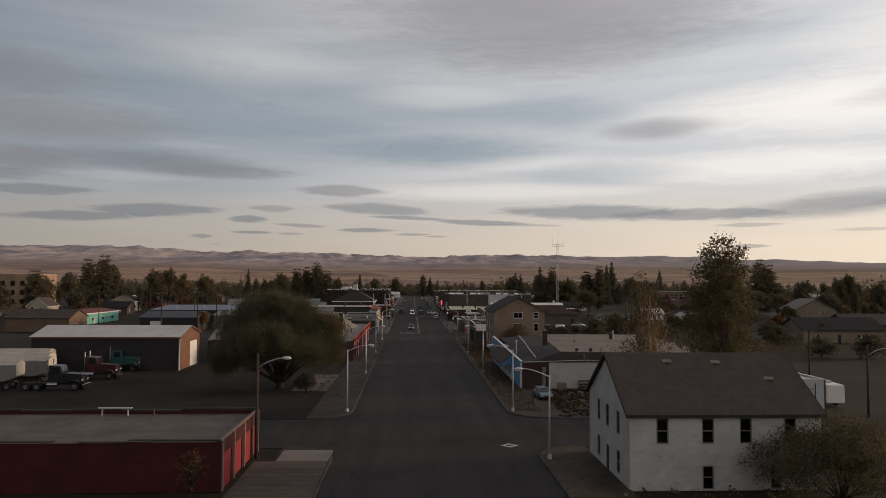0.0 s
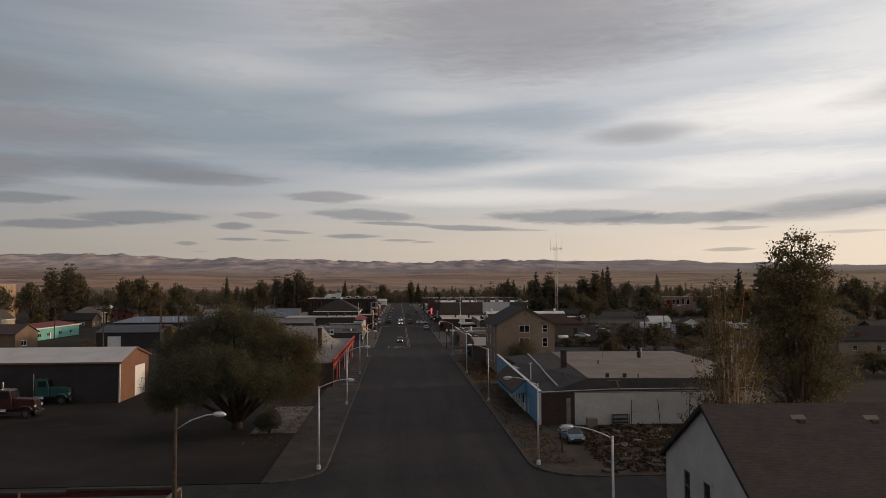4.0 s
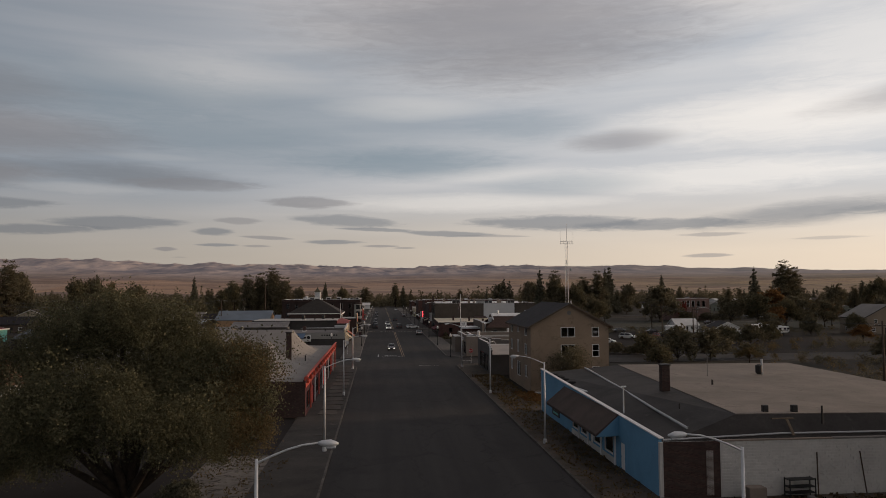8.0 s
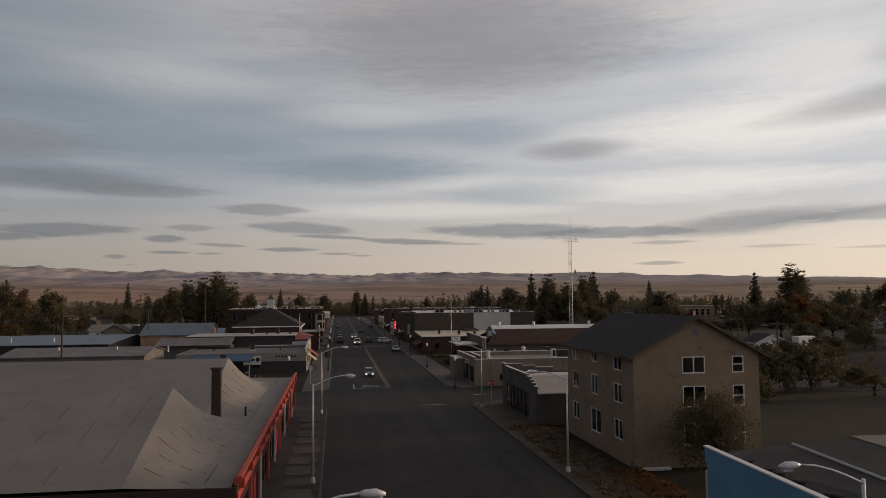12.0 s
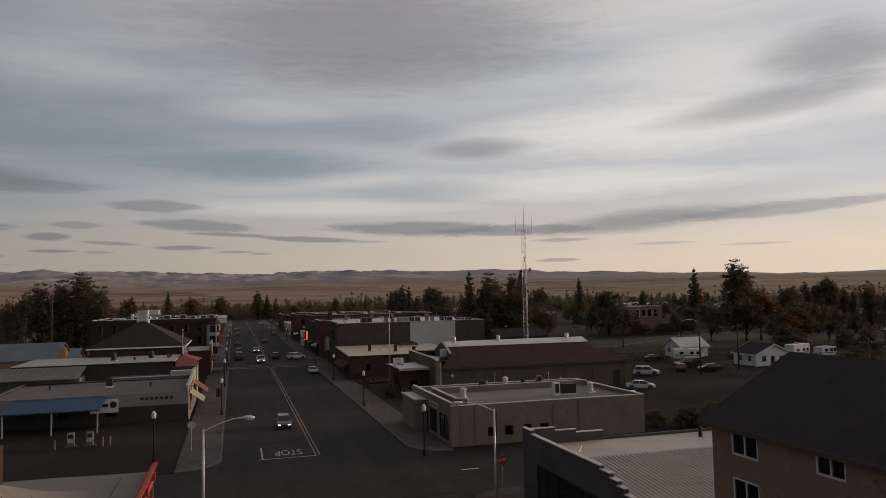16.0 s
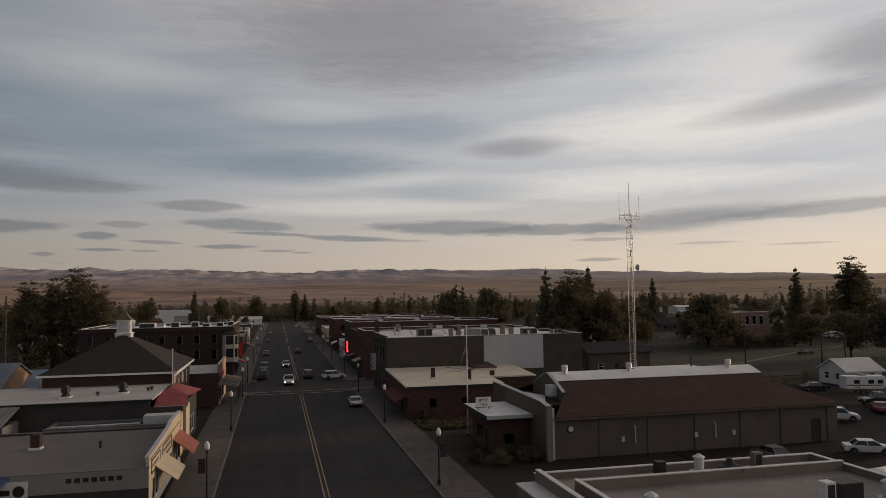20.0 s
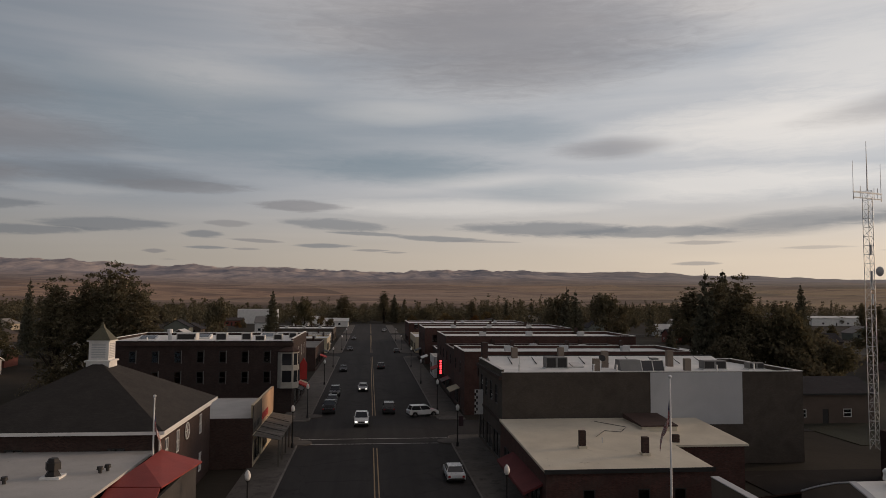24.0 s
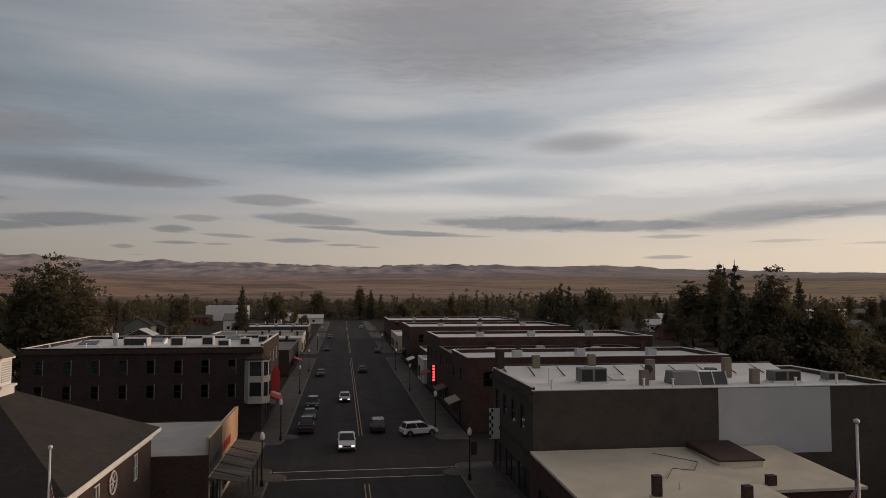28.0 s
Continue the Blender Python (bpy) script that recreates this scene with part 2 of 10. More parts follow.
def mat(name, color, rough=0.85, metal=0.0, var=0.25, big=0.35, small=9.0, bump=0.25, stain=None, stain_at=0.6, rnd=0.0, spec=0.3, dist=0.02):
    """A painted, stained or weathered surface: two scales of tone, grain relief, blotches of a second colour."""
    if name in MATS:
        return MATS[name]
    m = bpy.data.materials.new(name)
    m.use_nodes = True
    g = Net(m.node_tree)
    pos = g.node("ShaderNodeNewGeometry").outputs["Position"]
    n1, n2 = g.noise(pos, big, 4, 0.6, 0.4), g.noise(pos, small, 3, 0.6)
    lo = tuple(c * (1 - var) for c in color)
    hi = tuple(min(1, c * (1 + var)) for c in color)
    col = g.mix(g.ramp(n1, (0.3, 0.0), (0.7, 1.0)), lo, hi)
    col = g.mix(g.math("MULTIPLY", g.ramp(n2, (0.35, 0.0), (0.75, 1.0)), var), col, tuple(c * 0.5 for c in color))
    if stain:
        n3 = g.noise(pos, big * 2.3 + 0.1, 6, 0.7, 1.0)
        col = g.mix(g.ramp(n3, (stain_at, 0.0), (stain_at + 0.12, 1.0)), col, stain)
    if rnd:
        r = g.node("ShaderNodeObjectInfo").outputs["Random"]
        col = g.mix(1.0, col, g.ramp(r, (0.0, 1 - rnd), (1.0, 1.0)), "MULTIPLY")
    b, out = g.node("ShaderNodeBsdfPrincipled"), g.node("ShaderNodeOutputMaterial")
    g.put(b.inputs["Base Color"], col)
    b.inputs["Metallic"].default_value, b.inputs["Specular IOR Level"].default_value = metal, spec
    g.put(b.inputs["Roughness"], g.math("ADD", rough - 0.08, g.math("MULTIPLY", n2, 0.16), clamp=True))
    if bump:
        bp = g.node("ShaderNodeBump")
        bp.inputs["Strength"].default_value, bp.inputs["Distance"].default_value = bump, dist
        g.put(bp.inputs["Height"], n2)
        g.put(b.inputs["Normal"], bp.outputs[0])
    g.put(out.inputs[0], b.outputs[0])
    MATS[name] = m
    return m


def brick_mat(name, color, mortar, w=0.22, h=0.075, var=0.3, joint=0.012, rough=0.9, vertical=True, bump=0.5):
    """Courses too small to be pieces of their own: bricks on far walls, shingles on roofs."""
    if name in MATS:
        return MATS[name]
    m = bpy.data.materials.new(name)
    m.use_nodes = True
    g = Net(m.node_tree)
    geo = g.node("ShaderNodeNewGeometry")
    x, y, z = g.xyz(geo.outputs["Position"])
    v = g.vec(g.math("ADD", x, y), z, 0.0) if vertical else g.vec(x, g.math("ADD", y, z), 0.0)
    br = g.node("ShaderNodeTexBrick")
    g.put(br.inputs["Vector"], v)
    br.inputs["Scale"].default_value, br.inputs["Mortar Size"].default_value = 1.0, joint
    br.inputs["Brick Width"].default_value, br.inputs["Row Height"].default_value = w, h
    for k, c in (("Color1", tuple(a * (1 - var) for a in color)), ("Color2", tuple(min(1, a * (1 + var)) for a in color)), ("Mortar", mortar)):
        br.inputs[k].default_value = (*c, 1)
    n1 = g.noise(geo.outputs["Position"], 0.5, 5, 0.65, 0.8)
    col = g.mix(g.math("MULTIPLY", g.ramp(n1, (0.4, 0.0), (0.7, 1.0)), 0.5), br.outputs[0], tuple(a * 0.45 for a in color))
    b, out, bp = g.node("ShaderNodeBsdfPrincipled"), g.node("ShaderNodeOutputMaterial"), g.node("ShaderNodeBump")
    g.put(b.inputs["Base Color"], col)
    b.inputs["Roughness"].default_value, b.inputs["Specular IOR Level"].default_value = rough, 0.25
    bp.inputs["Strength"].default_value, bp.inputs["Distance"].default_value = bump, 0.01
    g.put(bp.inputs["Height"], g.math("SUBTRACT", 1.0, br.outputs["Fac"]))
    g.put(b.inputs["Normal"], bp.outputs[0])
    g.put(out.inputs[0], b.outputs[0])
    MATS[name] = m
    return m


def glass_mat(name="window_glass"):
    if name in MATS:
        return MATS[name]
    m = bpy.data.materials.new(name)
    m.use_nodes = True
    g = Net(m.node_tree)
    b, out = g.node("ShaderNodeBsdfPrincipled"), g.node("ShaderNodeOutputMaterial")
    b.inputs["Base Color"].default_value = (0.55, 0.6, 0.62, 1)
    b.inputs["Roughness"].default_value, b.inputs["IOR"].default_value = 0.03, 1.5
    b.inputs["Transmission Weight"].default_value = 1.0
    g.put(out.inputs[0], b.outputs[0])
    MATS[name] = m
    return m


def lamp_mat(name, color, power):
    if name in MATS:
        return MATS[name]
    m = bpy.data.materials.new(name)
    m.use_nodes = True
    g = Net(m.node_tree)
    e, out = g.node("ShaderNodeEmission"), g.node("ShaderNodeOutputMaterial")
    e.inputs[0].default_value, e.inputs[1].default_value = (*color, 1), power
    g.put(out.inputs[0], e.outputs[0])
    MATS[name] = m
    return m


def leaf_mat(name, a, b_, c=None):
    """Leaves: each clump its own tone, thin and slightly translucent."""
    if name in MATS:
        return MATS[name]
    m = bpy.data.materials.new(name)
    m.use_nodes = True
    g = Net(m.node_tree)
    geo = g.node("ShaderNodeNewGeometry")
    r = geo.outputs["Random Per Island"]
    stops = [(0.0, a), (0.75, b_)] + ([(1.0, c)] if c else [])
    col = g.ramp(r, *stops)
    n1 = g.noise(geo.outputs["Position"], 0.35, 3, 0.6)
    col = g.mix(g.ramp(n1, (0.4, 0.0), (0.65, 0.55)), col, tuple(k * 0.7 for k in a))
    d, tr, ms, out = g.node("ShaderNodeBsdfDiffuse"), g.node("ShaderNodeBsdfTranslucent"), g.node("ShaderNodeMixShader"), g.node("ShaderNodeOutputMaterial")
    g.put(d.inputs[0], col)
    g.put(tr.inputs[0], col)
    ms.inputs[0].default_value = 0.3
    g.put(ms.inputs[1], d.outputs[0])
    g.put(ms.inputs[2], tr.outputs[0])
    g.put(out.inputs[0], ms.outputs[0])
    MATS[name] = m
    return m


def asphalt_mat():
    """Old street asphalt: lanes worn paler along the way, darker patches, tar-filled cracks."""
    m = bpy.data.materials.new("asphalt")
    m.use_nodes = True
    g = Net(m.node_tree)
    pos = g.node("ShaderNodeNewGeometry").outputs["Position"]
    wear, blot, grit = g.noise(g.scaled(pos, (0.42, 0.016, 0.0)), 1.0, 4, 0.6, 0.3), g.noise(pos, 0.11, 5, 0.65, 0.8), g.noise(pos, 18.0, 3, 0.6)
    col = g.mix(g.ramp(wear, (0.36, 0.0), (0.64, 1.0)), (0.032, 0.0295, 0.029), (0.047, 0.043, 0.041))
    col = g.mix(g.ramp(blot, (0.52, 0.0), (0.64, 0.7)), col, (0.027, 0.025, 0.025))
    vo = g.node("ShaderNodeTexVoronoi")
    vo.feature = "DISTANCE_TO_EDGE"
    bend = g.node("ShaderNodeVectorMath")
    bend.operation = "ADD"
    g.put(bend.inputs[0], g.scaled(pos, (0.16, 0.085, 0.0)))
    g.put(bend.inputs[1], g.scaled(g.vec(g.noise(pos, 0.5, 3), blot, 0.0), (0.5, 0.5, 0.0)))
    g.put(vo.inputs["Vector"], bend.outputs[0])
    vo.inputs["Scale"].default_value = 1.0
    col = g.mix(g.ramp(vo.outputs["Distance"], (0.006, 0.55), (0.014, 0.0)), col, (0.02, 0.019, 0.019))
    col = g.mix(g.math("MULTIPLY", g.ramp(grit, (0.4, 0.0), (0.75, 1.0)), 0.35), col, (0.07, 0.065, 0.06))
    b, out, bp = g.node("ShaderNodeBsdfPrincipled"), g.node("ShaderNodeOutputMaterial"), g.node("ShaderNodeBump")
    g.put(b.inputs["Base Color"], col)
    b.inputs["Roughness"].default_value, b.inputs["Specular IOR Level"].default_value = 0.9, 0.12
    bp.inputs["Strength"].default_value, bp.inputs["Distance"].default_value = 0.4, 0.01
    g.put(bp.inputs["Height"], grit)
    g.put(b.inputs["Normal"], bp.outputs[0])
    g.put(out.inputs[0], b.outputs[0])
    return m


ASPHALT = asphalt_mat()
OLD_WALK = mat("broken_sidewalk", (0.043, 0.037, 0.032), 0.94, var=0.4, big=0.35, small=7, bump=0.5, stain=(0.085, 0.074, 0.063), stain_at=0.6, dist=0.04)
LOT = mat("lot_asphalt", (0.037, 0.032, 0.0295), 0.95, spec=0.06, var=0.35, big=0.08, small=6, stain=(0.042, 0.036, 0.032), stain_at=0.57)
CONCRETE = mat("pavement_concrete", (0.1, 0.087, 0.076), 0.9, var=0.22, big=0.3, small=12, stain=(0.055, 0.048, 0.042), stain_at=0.52)
KERB = mat("kerb_concrete", (0.17, 0.152, 0.135), 0.9, var=0.3, big=0.8, small=10, stain=(0.06, 0.055, 0.05), stain_at=0.6)
DIRT = mat("dry_dirt", (0.078, 0.058, 0.043), 0.95, var=0.5, big=0.25, small=7, bump=0.6, stain=(0.035, 0.034, 0.022), stain_at=0.52, dist=0.05)
OLD_KERB = mat("dirty_kerb_concrete", (0.095, 0.083, 0.071), 0.92, var=0.35, big=0.7, small=9, stain=(0.04, 0.036, 0.031), stain_at=0.5)
GRASS = mat("dark_grass", (0.026, 0.027, 0.016), 0.95, var=0.4, big=0.1, small=9, bump=0.6, stain=(0.033, 0.029, 0.019), stain_at=0.55, dist=0.05)
PAINT = mat("road_paint", (0.5, 0.49, 0.46), 0.8, var=0.25, big=1.5, small=16, stain=(0.1, 0.1, 0.1), stain_at=0.58)
YELLOW = mat("yellow_road_paint", (0.36, 0.26, 0.14), 0.8, var=0.25, big=1.2, small=16, stain=(0.08, 0.07, 0.06), stain_at=0.58)
WHITE_WALL = mat("white_painted_block", (0.56, 0.535, 0.5), 0.85, rnd=0.12, var=0.12, big=0.5, small=8, stain=(0.3, 0.265, 0.235), stain_at=0.62)
WHITE = mat("white_paint", (0.72, 0.7, 0.67), 0.6, var=0.08, big=0.8, small=10)
GALV = mat("galvanised_pole", (0.62, 0.62, 0.62), 0.5, 0.3, var=0.12, big=1.0, small=12, bump=0.05)
BLACK_METAL = mat("black_metal", (0.02, 0.02, 0.021), 0.5, 0.2, var=0.2, bump=0.05)
DARK_FRAME = mat("dark_frame", (0.03, 0.028, 0.027), 0.6, var=0.2, bump=0.05)
WOOD_POLE = mat("weathered_pole_wood", (0.07, 0.05, 0.038), 0.9, var=0.35, big=2.0, small=14)
RED_WALL = mat("dark_red_painted_wall", (0.07, 0.013, 0.014), 0.85, var=0.25, big=0.4, small=9, stain=(0.045, 0.012, 0.012), stain_at=0.55)
RED_PANEL = mat("bright_red_panel", (0.42, 0.045, 0.04), 0.7, var=0.12, big=0.6)
RED_TRIM = mat("orange_red_trim", (0.42, 0.07, 0.045), 0.7, var=0.15, big=0.5, small=9)
TAR_ROOF = mat("weathered_tar_roof", (0.13, 0.112, 0.096), 0.92, var=0.3, big=0.25, small=6, stain=(0.09, 0.075, 0.065), stain_at=0.55)
DARK_TAR = mat("black_tar_roof", (0.046, 0.041, 0.038), 0.9, var=0.35, big=0.3, small=6, stain=(0.07, 0.062, 0.055), stain_at=0.6)
GREY_ROOF = mat("grey_rolled_roofing", (0.225, 0.207, 0.19), 0.88, var=0.14, big=0.2, small=8, stain=(0.185, 0.168, 0.15), stain_at=0.58)
WHITE_ROOF = mat("white_membrane_roof", (0.74, 0.73, 0.7), 0.8, var=0.1, big=0.3, small=7, stain=(0.42, 0.4, 0.38), stain_at=0.63)
DIRTY_WHITE = mat("dirty_white_membrane", (0.43, 0.41, 0.385), 0.8, var=0.14, big=0.25, small=7, stain=(0.2, 0.175, 0.15), stain_at=0.64)
CREAM_ROOF = mat("cream_coated_roof", (0.6, 0.54, 0.43), 0.85, var=0.12, big=0.25, small=7, stain=(0.36, 0.31, 0.24), stain_at=0.62)
METAL_ROOF = mat("pale_metal_roof", (0.6, 0.58, 0.55), 0.55, 0.15, var=0.12, big=0.3, small=6, bump=0.1)
RUST_ROOF = mat("streaked_metal_roof", (0.2, 0.19, 0.185), 0.7, 0.2, var=0.25, big=0.4, small=4, stain=(0.14, 0.1, 0.085), stain_at=0.55)
SHINGLE = brick_mat("brown_shingle_roof", (0.088, 0.069, 0.06), (0.05, 0.04, 0.035), 0.33, 0.14, 0.14, 0.01, vertical=False, bump=0.3)
DARK_SHINGLE = brick_mat("dark_shingle_roof", (0.034, 0.03, 0.033), (0.016, 0.014, 0.015), 0.33, 0.14, 0.14, 0.01, vertical=False, bump=0.3)
HALL_ROOF = brick_mat("brown_hall_shingle", (0.064, 0.036, 0.028), (0.034, 0.02, 0.016), 0.33, 0.14, 0.14, 0.01, vertical=False, bump=0.3)
HIP_SHINGLE = brick_mat("brown_grey_hip_shingle", (0.041, 0.036, 0.032), (0.025, 0.022, 0.02), 0.33, 0.14, 0.14, 0.01, vertical=False, bump=0.3)
STUCCO = mat("tan_stucco", (0.265, 0.197, 0.14), 0.92, var=0.12, big=0.35, small=14, bump=0.3, stain=(0.165, 0.122, 0.085), stain_at=0.56)
TAN_BLOCK = mat("tan_painted_block", (0.22, 0.178, 0.145), 0.9, var=0.12, big=0.4, small=9, stain=(0.16, 0.125, 0.1), stain_at=0.56)
HALL_WALL = mat("olive_tan_wall", (0.12, 0.096, 0.077), 0.9, var=0.15, big=0.35, small=9, stain=(0.11, 0.092, 0.07), stain_at=0.6)
BLUE_WALL = mat("sky_blue_stucco", (0.135, 0.3, 0.45), 0.8, var=0.1, big=0.4, small=9, stain=(0.105, 0.235, 0.36), stain_at=0.6)
BLACK_WALL = mat("black_metal_siding", (0.034, 0.03, 0.03), 0.7, var=0.25, big=0.5, small=5)
RUST_WALL = mat("rust_brown_siding", (0.17, 0.085, 0.052), 0.8, var=0.15, big=0.5, small=7)
BRICK_DARK = brick_mat("dark_red_brick", (0.066, 0.037, 0.031), (0.058, 0.048, 0.042))
# a darker, browner brick tone for the hotel
BRICK_DEEP = brick_mat("deep_brown_brick", (0.05, 0.031, 0.027), (0.04, 0.034, 0.03))
BRICK_RED = brick_mat("red_brick", (0.095, 0.042, 0.034), (0.075, 0.058, 0.05))
BRICK_TAN = brick_mat("brown_tan_brick", (0.088, 0.072, 0.059), (0.08, 0.067, 0.056), var=0.12)
GREY_PANEL = mat("pale_grey_panel", (0.47, 0.47, 0.475), 0.8, var=0.06, big=0.3, small=6, bump=0.05)
GREY_WALL = mat("grey_painted_wall", (0.17, 0.16, 0.15), 0.9, var=0.15, big=0.4, small=8)
CREAM_WALL = mat("cream_painted_wall", (0.52, 0.44, 0.31), 0.85, var=0.1, big=0.5, small=8)
TEAL_WALL = mat("turquoise_wall", (0.16, 0.42, 0.36), 0.85, var=0.1, big=0.4)
DARK_IN = mat("dark_interior", (0.03, 0.027, 0.025), 0.95, var=0.3, bump=0)
TYRE = mat("tyre_rubber", (0.02, 0.019, 0.019), 0.9, var=0.2, bump=0)
CHROME = mat("bright_steel", (0.55, 0.55, 0.56), 0.25, 1.0, var=0.05, bump=0)
GLASS = glass_mat()
DARK_WALL = mat("dark_grey_wall", (0.056, 0.05, 0.047), 0.9, var=0.2, big=0.4, small=8)
GLASS_DARK = mat("dark_reflecting_glass", (0.02, 0.022, 0.025), 0.08, 0.0, var=0.1, bump=0.0, spec=0.6)
BARK = mat("bark", (0.06, 0.045, 0.034), 0.95, var=0.4, big=2.0, small=18, bump=0.6)
TAN_BARK = mat("pale_bark", (0.16, 0.12, 0.085), 0.95, var=0.3, big=2.0, small=18, bump=0.5)


# ---- builders ----
def add_box(bm, x0, x1, y0, y1, z0, z1):
    v = [bm.verts.new(p) for p in ((x0, y0, z0), (x1, y0, z0), (x1, y1, z0), (x0, y1, z0), (x0, y0, z1), (x1, y0, z1), (x1, y1, z1), (x0, y1, z1))]
    for f in ((3, 2, 1, 0), (4, 5, 6, 7), (0, 1, 5, 4), (1, 2, 6, 5), (2, 3, 7, 6), (3, 0, 4, 7)):
        bm.faces.new([v[i] for i in f])
    return v


def boxes(*bs):
    bm = bmesh.new()
    for b in bs:
        add_box(bm, *b)
    return bm


def add_tube(bm, pts, radii, seg=8, cap=True):
    """A tapered tube along points."""
    rings = []
    for i, p in enumerate(pts):
        p = Vector(p)
        a, b = Vector(pts[max(i - 1, 0)]), Vector(pts[min(i + 1, len(pts) - 1)])
        q = (b - a).to_track_quat("Z", "Y")
        r = radii[i] if isinstance(radii, (list, tuple)) else radii
        rings.append([bm.verts.new(p + q @ Vector((r * math.cos(2 * math.pi * k / seg), r * math.sin(2 * math.pi * k / seg), 0))) for k in range(seg)])
    for r0, r1 in zip(rings, rings[1:]):
        for k in range(seg):
            bm.faces.new((r0[k], r0[(k + 1) % seg], r1[(k + 1) % seg], r1[k]))
    if cap:
        bm.faces.new(rings[0][::-1])
        bm.faces.new(rings[-1])
    return bm


def tube(pts, radii, seg=8):
    return add_tube(bmesh.new(), pts, radii, seg)


def prism(outline, axis, a, b):
    """An outline of 2D points pushed out along an axis ('x', 'y' or 'z') from a to b."""
    bm = bmesh.new()
    put = {"x": lambda p, t: (t, p[0], p[1]), "y": lambda p, t: (p[0], t, p[1]), "z": lambda p, t: (p[0], p[1], t)}[axis]
    r0, r1 = [bm.verts.new(put(p, a)) for p in outline], [bm.verts.new(put(p, b)) for p in outline]
    n = len(outline)
    for k in range(n):
        bm.faces.new((r0[k], r0[(k + 1) % n], r1[(k + 1) % n], r1[k]))
    bm.faces.new(r0[::-1])
    bm.faces.new(r1)
    bmesh.ops.recalc_face_normals(bm, faces=bm.faces)
    return bm


def mesh_of(name, bm, material, smooth=False, bevel=0.0):
    if bevel:
        bmesh.ops.bevel(bm, geom=list(bm.edges), offset=bevel, segments=1, affect="EDGES", clamp_overlap=True)
    me = bpy.data.meshes.new(name)
    bm.to_mesh(me)
    bm.free()
    if smooth:
        me.polygons.foreach_set("use_smooth", [True] * len(me.polygons))
    me.materials.append(material)
    return me


def thing(name, x=0, y=0, z=0, rz=0, label="", category="", group="", kind=""):
    ob = new(name)
    ob.location, ob.rotation_euler = (x, y, z), (0, 0, radians(rz))
    return tagged(ob, label, category, group, kind)


def part(name, bm, material, parent, label="", smooth=False, bevel=0.0, at=None, rz=0.0):
    """Links a bmesh, or a mesh that alike pieces share, as one mesh object under a thing or a part."""
    me = bm if isinstance(bm, bpy.types.Mesh) else mesh_of(name, bm, material, smooth, bevel)
    ob = new(name, me)
    ob.parent = parent
    if at is not None:
        ob.location, ob.rotation_euler = at, (0, 0, radians(rz))
    if label:
        ob["label"] = label
    return ob


def solo(name, bm, material, label, category, kind="", smooth=False, bevel=0.0, at=None, rz=0.0, group=""):
    """A thing that is one mesh."""
    ob = part(name, bm, material, None, label, smooth, bevel, at, rz)
    return tagged(ob, label, category, group, kind)


SHARED = {}
TURN = {"S": 0, "E": 90, "N": 180, "W": -90}


def window_meshes(w, h, frame_mat, kind):
    key = (round(w, 2), round(h, 2), frame_mat.name, kind)
    if key not in SHARED:
        f = 0.09 if kind != "shop" else 0.12
        n = max(1, round(w / 1.8)) if kind == "shop" else 2 if kind in ("slide", "grid") else 1
        cu, cz = [w * i / n for i in range(1, n)], [h / 2] if kind in ("hung", "grid") else []
        us = [0, f, *[v for c in cu for v in (c - 0.04, c + 0.04)], w - f, w]
        zs = [0, f, *[v for c in cz for v in (c - 0.04, c + 0.04)], h - f, h]
        bm, vs = bmesh.new(), {}

        def vert(i, k, j):
            if (i, k, j) not in vs:
                vs[i, k, j] = bm.verts.new((us[i], -0.02 if k == 0 else 0.1, zs[j]))
            return vs[i, k, j]

        def bar(i, j):
            return 0 <= i < len(us) - 1 and 0 <= j < len(zs) - 1 and (i % 2 == 0 or j % 2 == 0)
        for i in range(len(us) - 1):
            for j in range(len(zs) - 1):
                if bar(i, j):
                    bm.faces.new((vert(i, 0, j), vert(i + 1, 0, j), vert(i + 1, 0, j + 1), vert(i, 0, j + 1)))
                    bm.faces.new((vert(i, 1, j + 1), vert(i + 1, 1, j + 1), vert(i + 1, 1, j), vert(i, 1, j)))
                    for a, b, (di, dj) in (((i, j), (i, j + 1), (-1, 0)), ((i + 1, j + 1), (i + 1, j), (1, 0)), ((i + 1, j), (i, j), (0, -1)), ((i, j + 1), (i + 1, j + 1), (0, 1))):
                        if not bar(i + di, j + dj):
                            bm.faces.new((vert(a[0], 0, a[1]), vert(b[0], 0, b[1]), vert(b[0], 1, b[1]), vert(a[0], 1, a[1])))
        SHARED[key] = (mesh_of("window", bm, frame_mat), mesh_of("pane", boxes((f, w - f, 0.035, 0.055, f, h - f)), GLASS))
    return SHARED[key]


def door_meshes(w, h, door_mat, kind):
    key = (round(w, 2), round(h, 2), door_mat.name, kind)
    if key not in SHARED:
        if kind == "garage":
            n = max(3, int(h / 0.6))
            face = [q for i in range(n) for q in ((0.055, h * i / n + 0.015), (0.035, h * i / n + 0.04), (0.035, h * (i + 1) / n - 0.04), (0.055, h * (i + 1) / n - 0.015))]
            bm = prism([(0.12, 0), (0.055, 0)] + face + [(0.055, h), (0.12, h)], "x", 0, w)
        else:
            bm = prism([(0.12, 0), (0.06, 0), (0.06, 0.2), (0.045, 0.22), (0.045, h * 0.45), (0.06, h * 0.46), (0.06, h * 0.51), (0.045, h * 0.52), (0.045, h - 0.22), (0.06, h - 0.2), (0.06, h), (0.12, h)], "x", 0, w)
        SHARED[key] = (mesh_of("door", bm, door_mat), mesh_of("handle", boxes((w - 0.16, w - 0.1, 0.0, 0.045, h * 0.44, h * 0.5)), CHROME))
    return SHARED[key]


